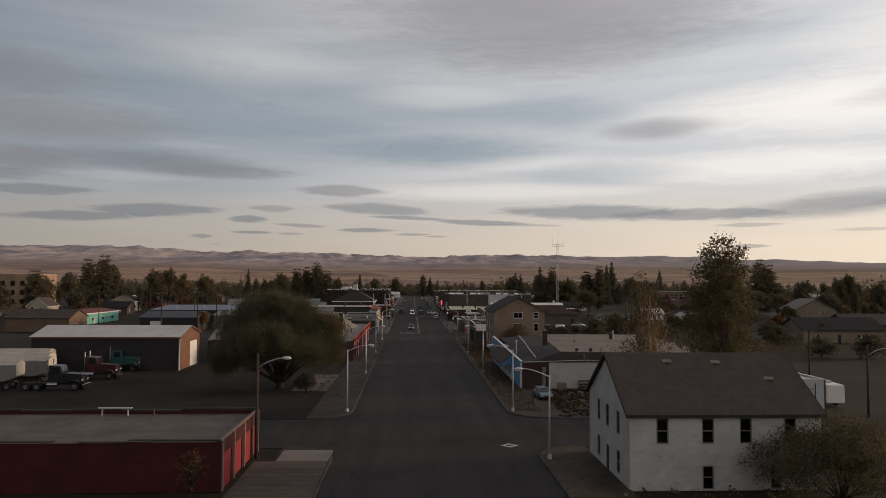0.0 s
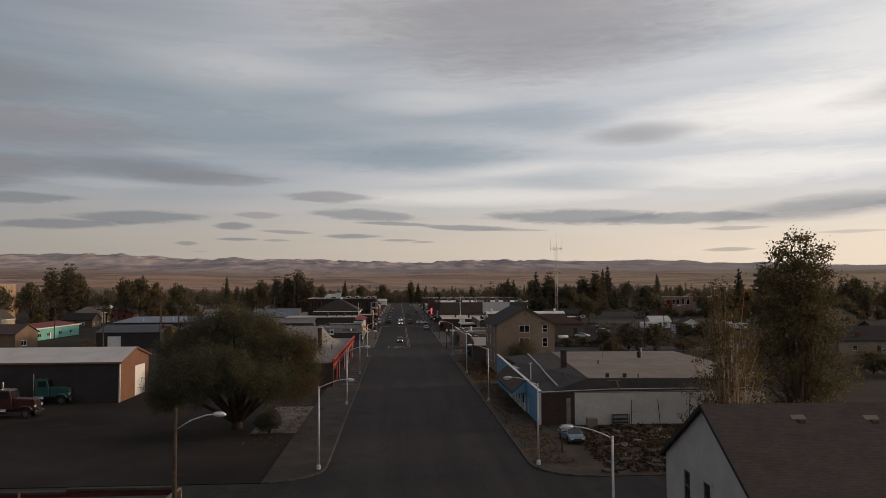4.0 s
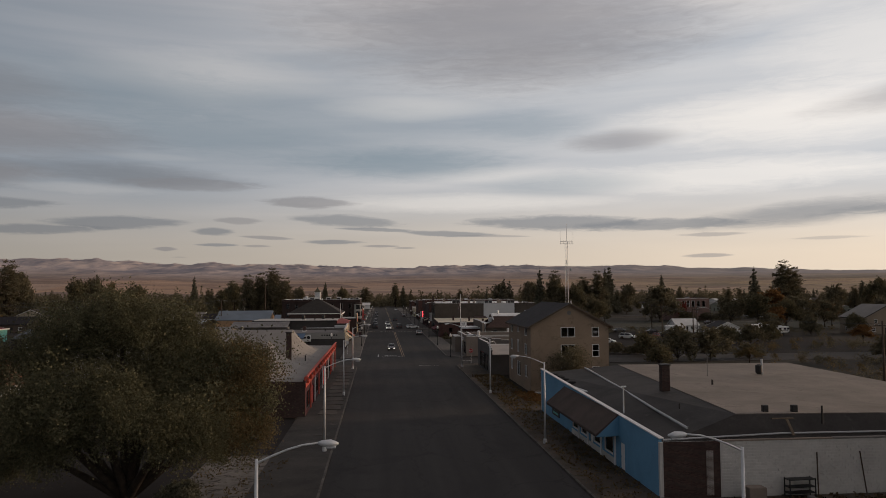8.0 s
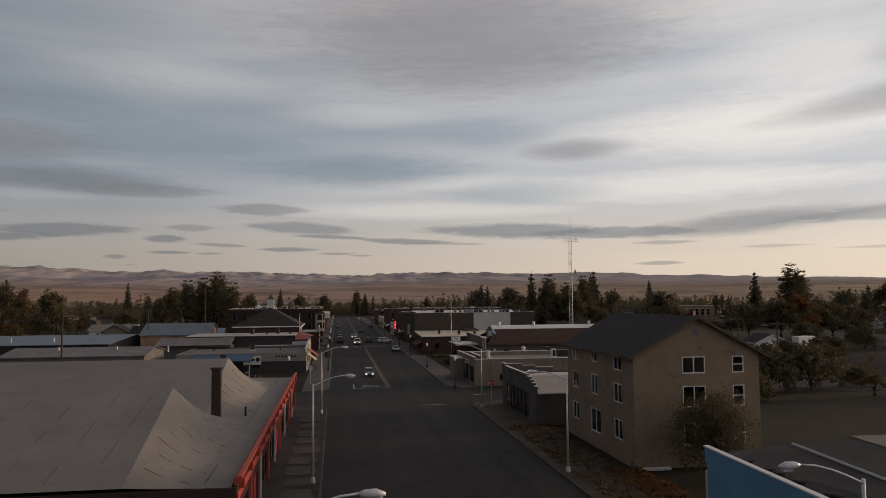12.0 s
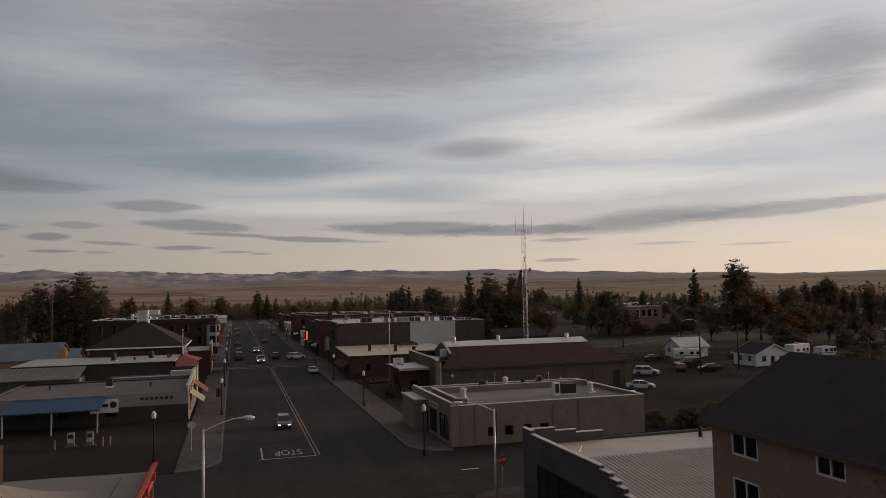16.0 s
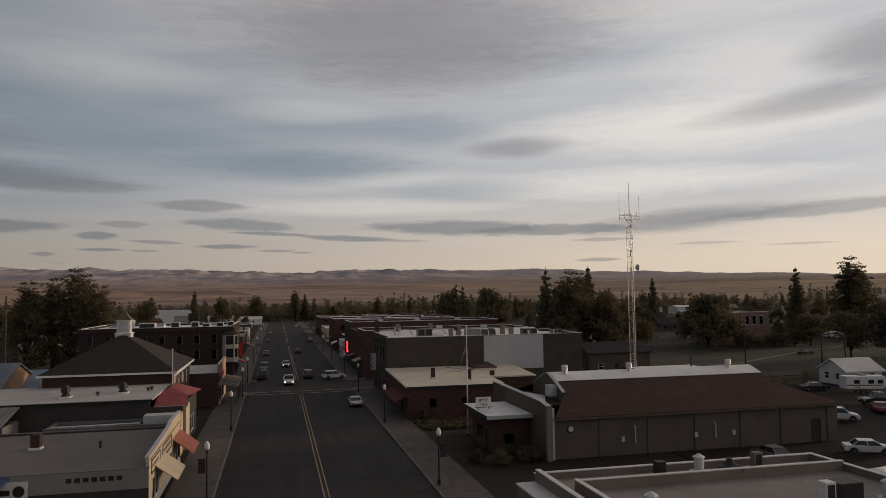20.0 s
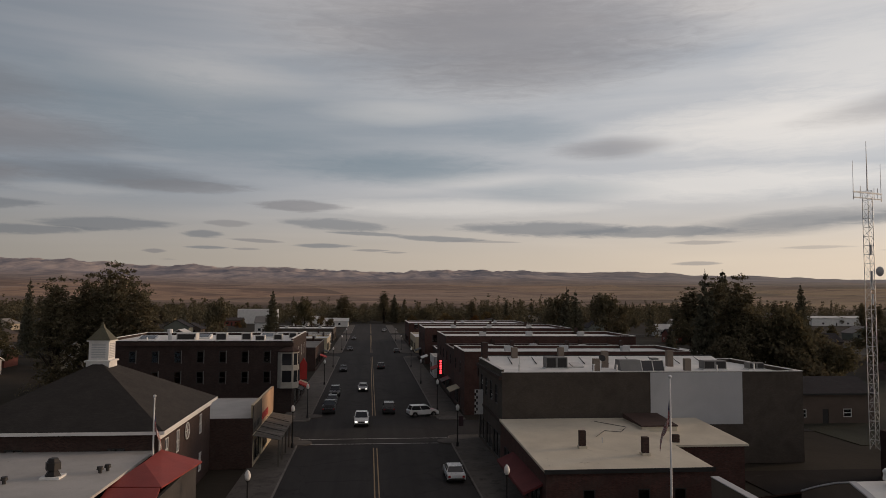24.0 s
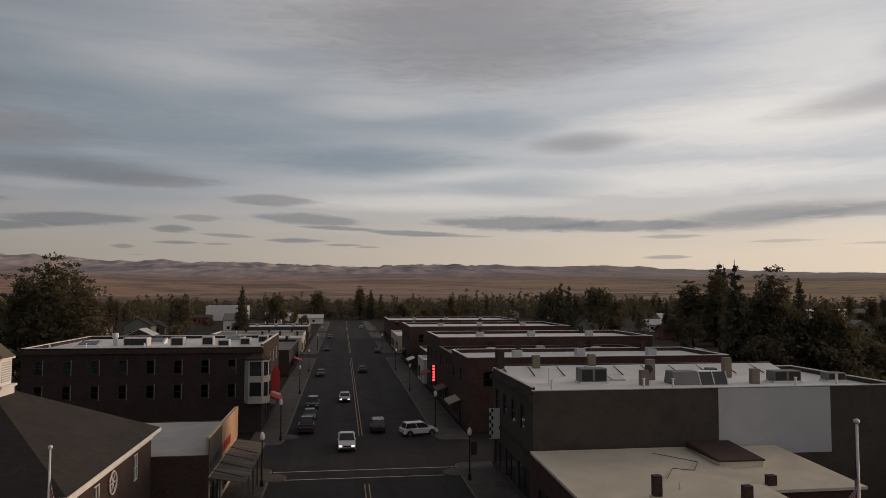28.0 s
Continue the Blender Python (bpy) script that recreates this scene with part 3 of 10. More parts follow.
class House:
    """Four walls of real thickness with openings through them, in local metres from the south-west corner."""

    def __init__(self, name, x0, x1, y0, y1, h, wall_mat, label, category="building", group="", rz=0.0, thick=0.25, kind=""):
        self.ob = thing(name, x0, y0, 0, rz, label, category, group, kind)
        self.w, self.d, self.h, self.t, self.mat = x1 - x0, y1 - y0, h, thick, wall_mat
        self.ops = {"S": [], "N": [], "E": [], "W": []}
        self.mats, self.tops = {}, {}

    def length(self, side):
        return self.w if side in "SN" else self.d

    def to_local(self, side, u, depth, z):
        return {"S": (u, depth, z), "N": (self.w - u, self.d - depth, z), "E": (self.w - depth, u, z), "W": (depth, self.d - u, z)}[side]

    def win(self, side, u, z, w, h, kind="hung", fm=None, label=""):
        self.ops[side].append((u, u + w, z, z + h))
        fm = fm or WHITE
        a, b = window_meshes(w, h, fm, kind)
        o = part("window", a, None, self.ob, label, at=self.to_local(side, u, 0.04, z), rz=TURN[side])
        part("pane", b, None, o)
        return o

    def wins(self, side, us, z, w, h, kind="hung", fm=None):
        for u in us:
            self.win(side, u, z, w, h, kind, fm)

    def door(self, side, u, w, h, dm, kind="door", z=0.0, label=""):
        self.ops[side].append((u, u + w, z, z + h))
        a, b = door_meshes(w, h, dm, kind)
        o = part("door", a, None, self.ob, label, at=self.to_local(side, u, 0.04, z), rz=TURN[side])
        part("handle", b, None, o)

    def walls(self, sides="SNEW"):
        for side in sides:
            L, top, t = self.length(side), self.tops.get(side, self.h), self.t
            u0, u1 = (0, L) if side in "SN" else (t, L - t)
            us = sorted({u0, u1, *[min(max(v, u0), u1) for o in self.ops[side] for v in o[:2]]})
            zs = sorted({0, top, *[min(v, top) for o in self.ops[side] for v in o[2:]]})
            bm, vs = bmesh.new(), {}

            def vert(i, k, j):
                if (i, k, j) not in vs:
                    vs[i, k, j] = bm.verts.new((us[i], t * k, zs[j]))
                return vs[i, k, j]
            nu, nz = len(us) - 1, len(zs) - 1
            solid = [[not any(o[0] < (us[i] + us[i + 1]) / 2 < o[1] and o[2] < (zs[j] + zs[j + 1]) / 2 < o[3] for o in self.ops[side]) for j in range(nz)] for i in range(nu)]

            def full(i, j):
                return 0 <= i < nu and 0 <= j < nz and solid[i][j]
            for i in range(nu):
                for j in range(nz):
                    if not solid[i][j]:
                        continue
                    bm.faces.new((vert(i, 0, j), vert(i + 1, 0, j), vert(i + 1, 0, j + 1), vert(i, 0, j + 1)))
                    bm.faces.new((vert(i, 1, j + 1), vert(i + 1, 1, j + 1), vert(i + 1, 1, j), vert(i, 1, j)))
                    if not full(i - 1, j):
                        bm.faces.new((vert(i, 1, j), vert(i, 0, j), vert(i, 0, j + 1), vert(i, 1, j + 1)))
                    if not full(i + 1, j):
                        bm.faces.new((vert(i + 1, 0, j), vert(i + 1, 1, j), vert(i + 1, 1, j + 1), vert(i + 1, 0, j + 1)))
                    if not full(i, j - 1):
                        bm.faces.new((vert(i, 1, j), vert(i + 1, 1, j), vert(i + 1, 0, j), vert(i, 0, j)))
                    if not full(i, j + 1):
                        bm.faces.new((vert(i, 0, j + 1), vert(i + 1, 0, j + 1), vert(i + 1, 1, j + 1), vert(i, 1, j + 1)))
            m = {"S": pose(0, 0, 0), "E": pose(self.w, 0, 0, 0, 0, 90), "N": pose(self.w, self.d, 0, 0, 0, 180), "W": pose(0, self.d, 0, 0, 0, -90)}[side]
            bmesh.ops.transform(bm, matrix=m, verts=bm.verts)
            part("wall", bm, self.mats.get(side, self.mat), self.ob)

    def flat_roof(self, z, roof_mat, coping=None, over=0.06):
        t = self.t
        part("roof", boxes((t, self.w - t, t, self.d - t, z - 0.2, z)), roof_mat, self.ob)
        if coping:
            hS, hN, hE, hW = (self.tops.get(s_, self.h) for s_ in "SNEW")
            for b in ((-over, self.w + over, -over, t + over, hS, hS + 0.07), (-over, self.w + over, self.d - t - over, self.d + over, hN, hN + 0.07),
                      (-over, t + over, t + over, self.d - t - over, hW, hW + 0.07), (self.w - t - over, self.w + over, t + over, self.d - t - over, hE, hE + 0.07)):
                part("coping", boxes(b), coping, self.ob)

    def floor(self):
        part("floor", boxes((self.t, self.w - self.t, self.t, self.d - self.t, 0.0, 0.05)), DARK_IN, self.ob)

    def gable(self, along, rise, roof_mat, over=0.4, thick=0.15, trim=None, gable_mat=None):
        """A pitched roof with its ridge along x or y, over the wall tops."""
        W, D, h = self.w, self.d, self.h
        span, length = (D, W) if along == "x" else (W, D)
        k = rise / (span / 2)
        e = over * k
        for sgn in (0, 1):
            prof = [(-over, h - e), (span / 2, h + rise), (span / 2, h + rise + thick), (-over, h - e + thick)]
            if sgn:
                prof = [(span - a, b) for a, b in prof][::-1]
            part("roof_slope", prism(prof, "x" if along == "x" else "y", -over, length + over), roof_mat, self.ob)
            if trim:
                prof2 = [(-over - 0.03, h - e - 0.1), (-over + 0.06, h - e - 0.1), (-over + 0.06, h - e + thick), (-over - 0.03, h - e + thick)]
                if sgn:
                    prof2 = [(span - a, b) for a, b in prof2][::-1]
                part("fascia", prism(prof2, "x" if along == "x" else "y", -over - 0.02, length + over + 0.02), trim, self.ob)
                for end in (-over - 0.03, length + over - 0.01):
                    p3 = [(-over, h - e - 0.06), (span / 2, h + rise - 0.06), (span / 2, h + rise + thick + 0.02), (-over, h - e + thick + 0.02)]
                    if sgn:
                        p3 = [(span - a, b) for a, b in p3][::-1]
                    part("barge_board", prism(p3, "x" if along == "x" else "y", end, end + 0.04), trim, self.ob)
        for end in (0.0, length - self.t):
            part("gable_wall", prism([(0.02, h), (span - 0.02, h), (span / 2, h + rise - 0.02)], "x" if along == "x" else "y", end, end + self.t), gable_mat or self.mat, self.ob)

    def hip(self, rise, roof_mat, over=0.5, ridge=0.0, trim=None, thick=0.2):
        W, D, h = self.w, self.d, self.h
        bm = bmesh.new()
        lo = [(-over, -over), (W + over, -over), (W + over, D + over), (-over, D + over)]
        if W >= D:
            top = [(W / 2 - ridge / 2, D / 2), (W / 2 + ridge / 2, D / 2)]
            tops = [0, 1, 1, 0]
        else:
            top = [(W / 2, D / 2 - ridge / 2), (W / 2, D / 2 + ridge / 2)]
            tops = [0, 0, 1, 1]
        b0 = [bm.verts.new((*p, h)) for p in lo]
        b1 = [bm.verts.new((*p, h + thick)) for p in lo]
        tv = [bm.verts.new((*p, h + rise)) for p in top]
        bm.faces.new(b0[::-1])
        for k in range(4):
            j = (k + 1) % 4
            bm.faces.new((b0[k], b0[j], b1[j], b1[k]))
            bm.faces.new((b1[k], b1[j], tv[tops[j]], tv[tops[k]]) if tops[k] != tops[j] else (b1[k], b1[j], tv[tops[k]]))
        part("roof", bm, roof_mat, self.ob)
        if trim:
            for b in ((-over - 0.03, W + over + 0.03, -over - 0.06, -over, h - 0.05, h + thick), (-over - 0.03, W + over + 0.03, D + over, D + over + 0.06, h - 0.05, h + thick),
                      (-over - 0.06, -over, -over, D + over, h - 0.05, h + thick), (W + over, W + over + 0.06, -over, D + over, h - 0.05, h + thick)):
                part("gutter", boxes(b), trim, self.ob)

# ---- the ground, from the town to the hills ----
def ramp01(v):
    v = max(0.0, min(1.0, v))
    return v * v * (3 - 2 * v)


def ground_height(x, y):
    """Level under the town, then a gently rising plain, then folded hills."""
    r = math.hypot(x, y - 150)
    if r < 650:
        return -0.06
    az = math.degrees(math.atan2(x, y - 150))
    plain = 62 * ((min(r, 2700) - 650) / 2050) ** 1.12
    roll = noise.fractal(Vector((x * 0.0016, y * 0.0009, 2.0)), 1.0, 2.0, 4)
    z = plain + roll * 9 * ramp01((r - 800) / 900)
    if r > 2300:
        f = ramp01((r - 2300) / 1850)
        crest = 78 + 26 * ramp01((-az - 3) / 17) - 62 * ramp01((az - 16) / 32) + 12 * math.exp(-((az - 9) / 3.2) ** 2) - 8 * math.exp(-((az - 0.6) / 2.2) ** 2) + 9 * math.exp(-((az + 21.2) / 0.5) ** 2)
        crest += 9 * noise.noise(Vector((az * 0.16, 3.3, 0))) + 6 * noise.noise(Vector((az * 0.5, 8.1, 0)))
        fold = 1 - abs(noise.fractal(Vector((x * 0.0052, y * 0.0021, 5.0)), 1.0, 2.0, 5)) * 2
        spur = 1 - abs(noise.noise(Vector((x * 0.0024, y * 0.0026, 9.0)))) * 2
        fine = noise.fractal(Vector((x * 0.012, y * 0.005, 1.0)), 1.0, 2.0, 3)
        soft = 1 - 0.7 * ramp01((az - 8) / 16)
        z += crest * f + (fold * 13 + spur * 10 + fine * 9 - 6) * min(1.0, f * 1.6) * (0.35 + 0.65 * f) * soft
    if r > 4150:
        z -= (r - 4150) * 0.06
    return z - 0.06


def build_ground():
    radii = [0, 60, 140, 260, 420, 600] + [650 + 35 * k for k in range(28)] + [1640 + 60 * k for k in range(28)] + [3330 + 45 * k for k in range(20)] + [4300, 4500, 4750]
    turns = [radians(-52 + 0.18 * k) for k in range(578)] + [radians(52 + 2 * k) for k in range(1, 128)]
    n, verts, faces = len(turns), [], []
    for r in radii:
        for a in turns:
            x, y = r * math.sin(a), 150 + r * math.cos(a)
            verts.append((x, y, ground_height(x, y)))
    for i in range(len(radii) - 1):
        for k in range(n):
            a, b = i * n + k, i * n + (k + 1) % n
            faces.append((a, b, b + n, a + n))
    me = bpy.data.meshes.new("ground")
    me.from_pydata(verts, [], faces[n:] + [(k, (k + 1) % n + n, k + n) for k in range(n)])
    me.polygons.foreach_set("use_smooth", [True] * len(me.polygons))
    m = bpy.data.materials.new("earth_and_dry_fields")
    m.use_nodes = True
    g = Net(m.node_tree)
    pos = g.node("ShaderNodeNewGeometry").outputs["Position"]
    x, y, z = g.xyz(pos)
    rr = g.math("SQRT", g.math("ADD", g.math("POWER", x, 2.0), g.math("POWER", g.math("SUBTRACT", y, 150.0), 2.0)))
    n1, n2 = g.noise(pos, 0.05, 5, 0.6, 0.5), g.noise(pos, 1.2, 4, 0.6)
    town = g.mix(g.ramp(n1, (0.4, 0.0), (0.6, 1.0)), (0.03, 0.027, 0.02), (0.05, 0.04, 0.03))
    town = g.mix(g.math("MULTIPLY", n2, 0.6), town, (0.036, 0.031, 0.025))
    vo = g.node("ShaderNodeTexVoronoi")
    g.put(vo.inputs["Vector"], g.scaled(pos, (0.0028, 0.0021, 0.0)))
    vo.inputs["Scale"].default_value = 1.0
    f = g.xyz(vo.outputs["Color"])[0]
    fields = g.ramp(f, (0.0, (0.44, 0.275, 0.175)), (0.25, (0.37, 0.255, 0.19)), (0.45, (0.22, 0.155, 0.125)), (0.6, (0.48, 0.35, 0.265)), (0.8, (0.32, 0.225, 0.17)), (1.0, (0.17, 0.13, 0.105)))
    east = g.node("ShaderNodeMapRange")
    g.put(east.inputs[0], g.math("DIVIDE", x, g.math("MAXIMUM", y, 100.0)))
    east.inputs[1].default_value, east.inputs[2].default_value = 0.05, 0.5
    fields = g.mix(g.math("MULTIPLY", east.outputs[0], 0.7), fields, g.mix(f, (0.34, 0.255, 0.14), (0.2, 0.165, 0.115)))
    folds = g.noise(g.scaled(pos, (0.0075, 0.0024, 0.01)), 1.0, 7, 0.68, 1.0)
    strip = g.noise(g.scaled(pos, (0.0042, 0.0018, 0.0)), 1.0, 7, 0.68, 1.2)
    fields = g.mix(g.ramp(strip, (0.5, 0.0), (0.6, 0.75)), fields, (0.2, 0.14, 0.115))
    line = g.noise(g.scaled(pos, (0.0011, 0.0042, 0.0)), 1.0, 4, 0.5, 1.6)
    fields = g.mix(g.ramp(line, (0.485, 0.0), (0.5, 0.65), (0.515, 0.0)), fields, (0.12, 0.085, 0.07))
    draw = g.noise(g.scaled(pos, (0.0024, 0.009, 0.0)), 1.0, 5, 0.6, 2.2)
    fields = g.mix(g.ramp(draw, (0.44, 0.0), (0.47, 0.55), (0.5, 0.0), (0.58, 0.0), (0.62, 0.35)), fields, (0.1, 0.07, 0.06))
    stubble = g.noise(g.scaled(pos, (0.0014, 0.006, 0.0)), 1.0, 3, 0.5, 1.4)
    fields = g.mix(g.ramp(stubble, (0.55, 0.0), (0.66, 0.5)), fields, (0.5, 0.35, 0.26))
    # bluish shade of the hollows is put into the hills' colour
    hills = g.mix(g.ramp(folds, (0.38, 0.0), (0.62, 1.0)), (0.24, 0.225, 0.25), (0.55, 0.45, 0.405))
    # cloud shade painted on as wide dark blue-grey patches
    cloud_shade = g.noise(g.scaled(pos, (0.0016, 0.0011, 0.02)), 1.0, 5, 0.6, 0.8)
    hills = g.mix(g.ramp(cloud_shade, (0.55, 0.0), (0.64, 0.7)), hills, (0.17, 0.175, 0.22))
    # haze painted in: eastern slopes drawn to a more even grey
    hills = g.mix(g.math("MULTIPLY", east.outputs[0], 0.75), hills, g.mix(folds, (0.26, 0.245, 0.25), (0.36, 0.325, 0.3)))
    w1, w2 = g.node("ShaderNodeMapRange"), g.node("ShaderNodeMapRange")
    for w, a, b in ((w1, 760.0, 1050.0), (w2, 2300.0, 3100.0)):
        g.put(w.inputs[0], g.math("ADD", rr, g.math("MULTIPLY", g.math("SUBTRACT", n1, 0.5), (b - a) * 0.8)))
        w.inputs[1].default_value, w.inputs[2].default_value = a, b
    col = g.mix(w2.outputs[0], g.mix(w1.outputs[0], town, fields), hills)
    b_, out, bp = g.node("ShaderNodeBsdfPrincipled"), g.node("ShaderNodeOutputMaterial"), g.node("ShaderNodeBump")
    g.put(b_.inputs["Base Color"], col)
    b_.inputs["Roughness"].default_value, b_.inputs["Specular IOR Level"].default_value = 0.95, 0.1
    bp.inputs["Strength"].default_value, bp.inputs["Distance"].default_value = 0.5, 0.08
    g.put(bp.inputs["Height"], n2)
    g.put(b_.inputs["Normal"], bp.outputs[0])
    g.put(out.inputs[0], b_.outputs[0])
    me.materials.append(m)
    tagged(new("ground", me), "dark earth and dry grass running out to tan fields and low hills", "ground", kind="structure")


build_ground()


def sheet(name, x0, x1, y0, y1, top, material, label, category, kind="structure", rows=1):
    return solo(name, boxes((x0, x1, y0, y1, top - 0.3, top)), material, label, category, kind)


CROSS = [(72.0, 86.0), (201.0, 216.5), (321.5, 333.5), (446.0, 458.0), (566.0, 578.0)]
road = sheet("road", -9.3, 9.3, -260, 700, 0.0, ASPHALT, "dark worn asphalt main street running straight through town", "road")
for a, b in CROSS:
    for x0, x1 in ((-260, -9.3), (9.3, 260 if a > 100 else 19.5)):
        sheet("side_road", x0, x1, a, b, -0.004, ASPHALT, "dark asphalt side street crossing the main street", "road")


def pavement(sgn, inner, outer, y0, y1, r0, r1, material, label):
    """A sidewalk whose kerb turns round into the side streets."""
    def edge(off):
        pts = [(outer, y0 + off)]
        for r, yc, a0, a1 in ((r0, y0 + r0, -90, -180), (r1, y1 - r1, 180, 90)):
            q = max(r - off, 0.02)
            for k in range(9):
                a = radians(a0 + (a1 - a0) * k / 8)
                pts.append((inner + r + q * math.cos(a), yc + q * math.sin(a)))
        pts.append((outer, y1 - off))
        return [(sgn * x, y) for x, y in pts]

    out, ins = edge(0.0), edge(0.16)
    solo("pavement", prism(ins, "z", -0.2, 0.13), material, label, "sidewalk", "structure")
    bm = bmesh.new()
    rings = [[bm.verts.new((x, y, z)) for x, y in ring] for ring, z in ((out, -0.2), (out, 0.135), (ins, 0.15), (ins, -0.2))]
    for ra, rb in zip(rings, rings[1:]):
        for k in range(len(ra) - 1):
            bm.faces.new((ra[k], ra[k + 1], rb[k + 1], rb[k]))
    bmesh.ops.recalc_face_normals(bm, faces=bm.faces)
    solo("kerb", bm, OLD_KERB if y0 < 200 else KERB, "worn concrete kerb along the street edge", "kerb", "structure")
    for r, ya, yb in ((r0, y0, y0 + r0), (r1, y1 - r1, y1)):
        if r > 1.5:
            sheet("junction_corner", min(sgn * inner, sgn * outer), max(sgn * inner, sgn * outer), ya, yb, -0.004, ASPHALT, "dark asphalt rounding the street corner", "road")


WALK, VERGE = "pale concrete sidewalk beside the main street", "bare earth verge with dry weeds beside the street"
for y0, y1, r0, r1, outer, west, east in ((-60, 72, 0.5, 5.0, 14.4, OLD_WALK, DIRT), (86.0, 201, 5.0, 4.0, 14.4, OLD_WALK, DIRT), (216.5, 321.5, 4.0, 1.4, 13.4, CONCRETE, CONCRETE), (333.5, 446, 1.4, 3.0, 13.4, CONCRETE, CONCRETE), (458, 566, 3.0, 3.0, 13.4, CONCRETE, CONCRETE), (578, 680, 3.0, 0.5, 13.4, CONCRETE, CONCRETE)):
    for sgn, m_ in ((-1, west), (1, east)):
        out_ = 12.6 if sgn < 0 and 0 < y0 < 200 else outer
        pavement(sgn, 9.3, max(out_, 9.3 + max(r0, r1) + 0.05), y0, y1, r0, r1, m_, VERGE if m_ is DIRT else "broken dirt-covered concrete sidewalk" if m_ is OLD_WALK else WALK)
# bared slabs of the old walk
PALE_SLAB = mat("bared_walk_slab", (0.085, 0.074, 0.063), 0.93, var=0.3, big=0.6, small=8, bump=0.5, stain=(0.06, 0.05, 0.042), stain_at=0.54, rnd=0.3)
rng = random.Random(61)
for k, (y, w, d) in enumerate(((129.5, 2.2, 1.6), (133.2, 1.5, 1.0), (146.5, 2.4, 3.0), (150.0, 2.6, 3.2), (153.5, 2.5, 2.8), (157.0, 2.6, 3.1), (160.6, 2.4, 2.6), (164.4, 2.6, 3.2), (168.2, 2.5, 3.0), (172.5, 2.6, 3.4), (177.0, 2.4, 3.0), (181.0, 2.6, 3.2), (185.4, 2.5, 3.0), (189.4, 2.6, 3.2))):
    x = -11.0 + rng.uniform(-0.15, 0.15)
    ring = [(sx * w / 2 * rng.uniform(0.8, 1.02), sy * d / 2 * rng.uniform(0.85, 1.05)) for sx, sy in ((-1, -1), (0.2, -1), (1, -0.9), (1, 0.3), (0.9, 1), (-0.3, 1), (-1, 0.8))]
    solo("walk_slab", prism(ring, "z", 0.0, 0.045 + rng.uniform(0, 0.02)), PALE_SLAB, "pale bared concrete slab of the old sidewalk", "sidewalk", "structure", at=(x, y, 0.12))

for sgn in (-1, 1):
    for yc in (317.6, 337.5):
        bm = bmesh.new()
        add_tube(bm, [(sgn * 9.25, yc, -0.1), (sgn * 9.25, yc, 0.15)], 1.55, 20)
        solo("corner_bulb", bm, CONCRETE, "rounded concrete sidewalk corner with kerb", "sidewalk", "structure")

sheet("truck_yard", -90, -12.6, 86.2, 143, 0.03, LOT, "dark oil-stained yard beside the street", "ground")
sheet("forecourt", -45, -13.4, 216.5, 247, 0.05, LOT, "dark asphalt forecourt before the workshop", "ground")
sheet("junk_lot", 14.4, 46, 86.2, 110, 0.03, DIRT, "bare dirt lot strewn with junk", "ground")
sheet("parking_lot", 36.5, 120, 216.5, 300, 0.03, mat("fresh_lot_asphalt", (0.027, 0.0235, 0.022), 0.95, spec=0.06, var=0.35, big=0.08, small=6, stain=(0.036, 0.031, 0.028), stain_at=0.57), "dark asphalt parking lot", "ground")
sheet("lawn", 60, 260, 312, 378, 0.02, GRASS, "dark grass field beyond the parking lot", "lawn")
APRON = mat("brown_apron_concrete", (0.1, 0.082, 0.066), 0.92, var=0.25, big=0.4, small=10, rnd=0.35, stain=(0.06, 0.05, 0.04), stain_at=0.55)
apron = thing("apron", -16.0, 50.0, 0.0, 0, "brown concrete driveway apron cast in strips", "pavement", kind="structure")
for k in range(13):
    part("strip", boxes((0.0, 6.4, 1.25 * k + 0.02, 1.25 * k + 1.23, -0.1, 0.15)), APRON, apron)
part("pale_strip", boxes((1.9, 6.4, 16.3, 20.4, -0.1, 0.16)), mat("pale_apron_concrete", (0.21, 0.185, 0.16), 0.9, var=0.2), apron, "pale concrete strip")
sheet("slab", -19.5, -12.9, 107, 125, 0.06, mat("cracked_slab", (0.19, 0.165, 0.14), 0.95, var=0.3, big=0.5, small=7, bump=0.6, stain=(0.055, 0.045, 0.035), stain_at=0.5), "cracked pale concrete slab of a vanished building", "pavement")


def stripe(name, pts, material, label, z=0.006, width=0.12):
    bm = bmesh.new()
    for (x0, y0), (x1, y1) in pts:
        d = Vector((x1 - x0, y1 - y0, 0)).normalized()
        n = Vector((-d.y, d.x, 0)) * width / 2
        v = [bm.verts.new(Vector((x, y, z)) + o) for x, y, o in ((x0, y0, -n), (x1, y1, -n), (x1, y1, n), (x0, y0, n))]
        bm.faces.new(v)
    bmesh.ops.recalc_face_normals(bm, faces=bm.faces)
    return solo(name, bm, material, label, "road marking", "structure")


for y0, y1 in ((219.5, 314.5), (338, 445), (460, 565), (580, 690)):
    for dx in (-0.2, 0.2):
        stripe("centre_line", [((dx, y0), (dx, y1))], YELLOW, "double yellow centre line painted on the asphalt")
stripe("stop_line", [((-5.8, 219.3), (-0.2, 219.3))], PAINT, "thin white stop line painted on the asphalt", width=0.2)
stripe("lane_tick", [((-5.4, 219.3), (-5.4, 225.0))], PAINT, "short white lane line painted on the asphalt", width=0.16)
stripe("stop_line", [((2.4, 199.6), (6.2, 199.6))], PAINT, "faded white line painted on the asphalt", width=0.15)
for ya in (317.0, 320.2):
    stripe("crosswalk_line", [((-9.2, ya), (9.2, ya))], PAINT, "white crosswalk line across the street", width=0.2)
stripe("side_stop_line", [((-13.5, 322.0), (-13.5, 326.0))], PAINT, "short white line on the side street", width=0.3)
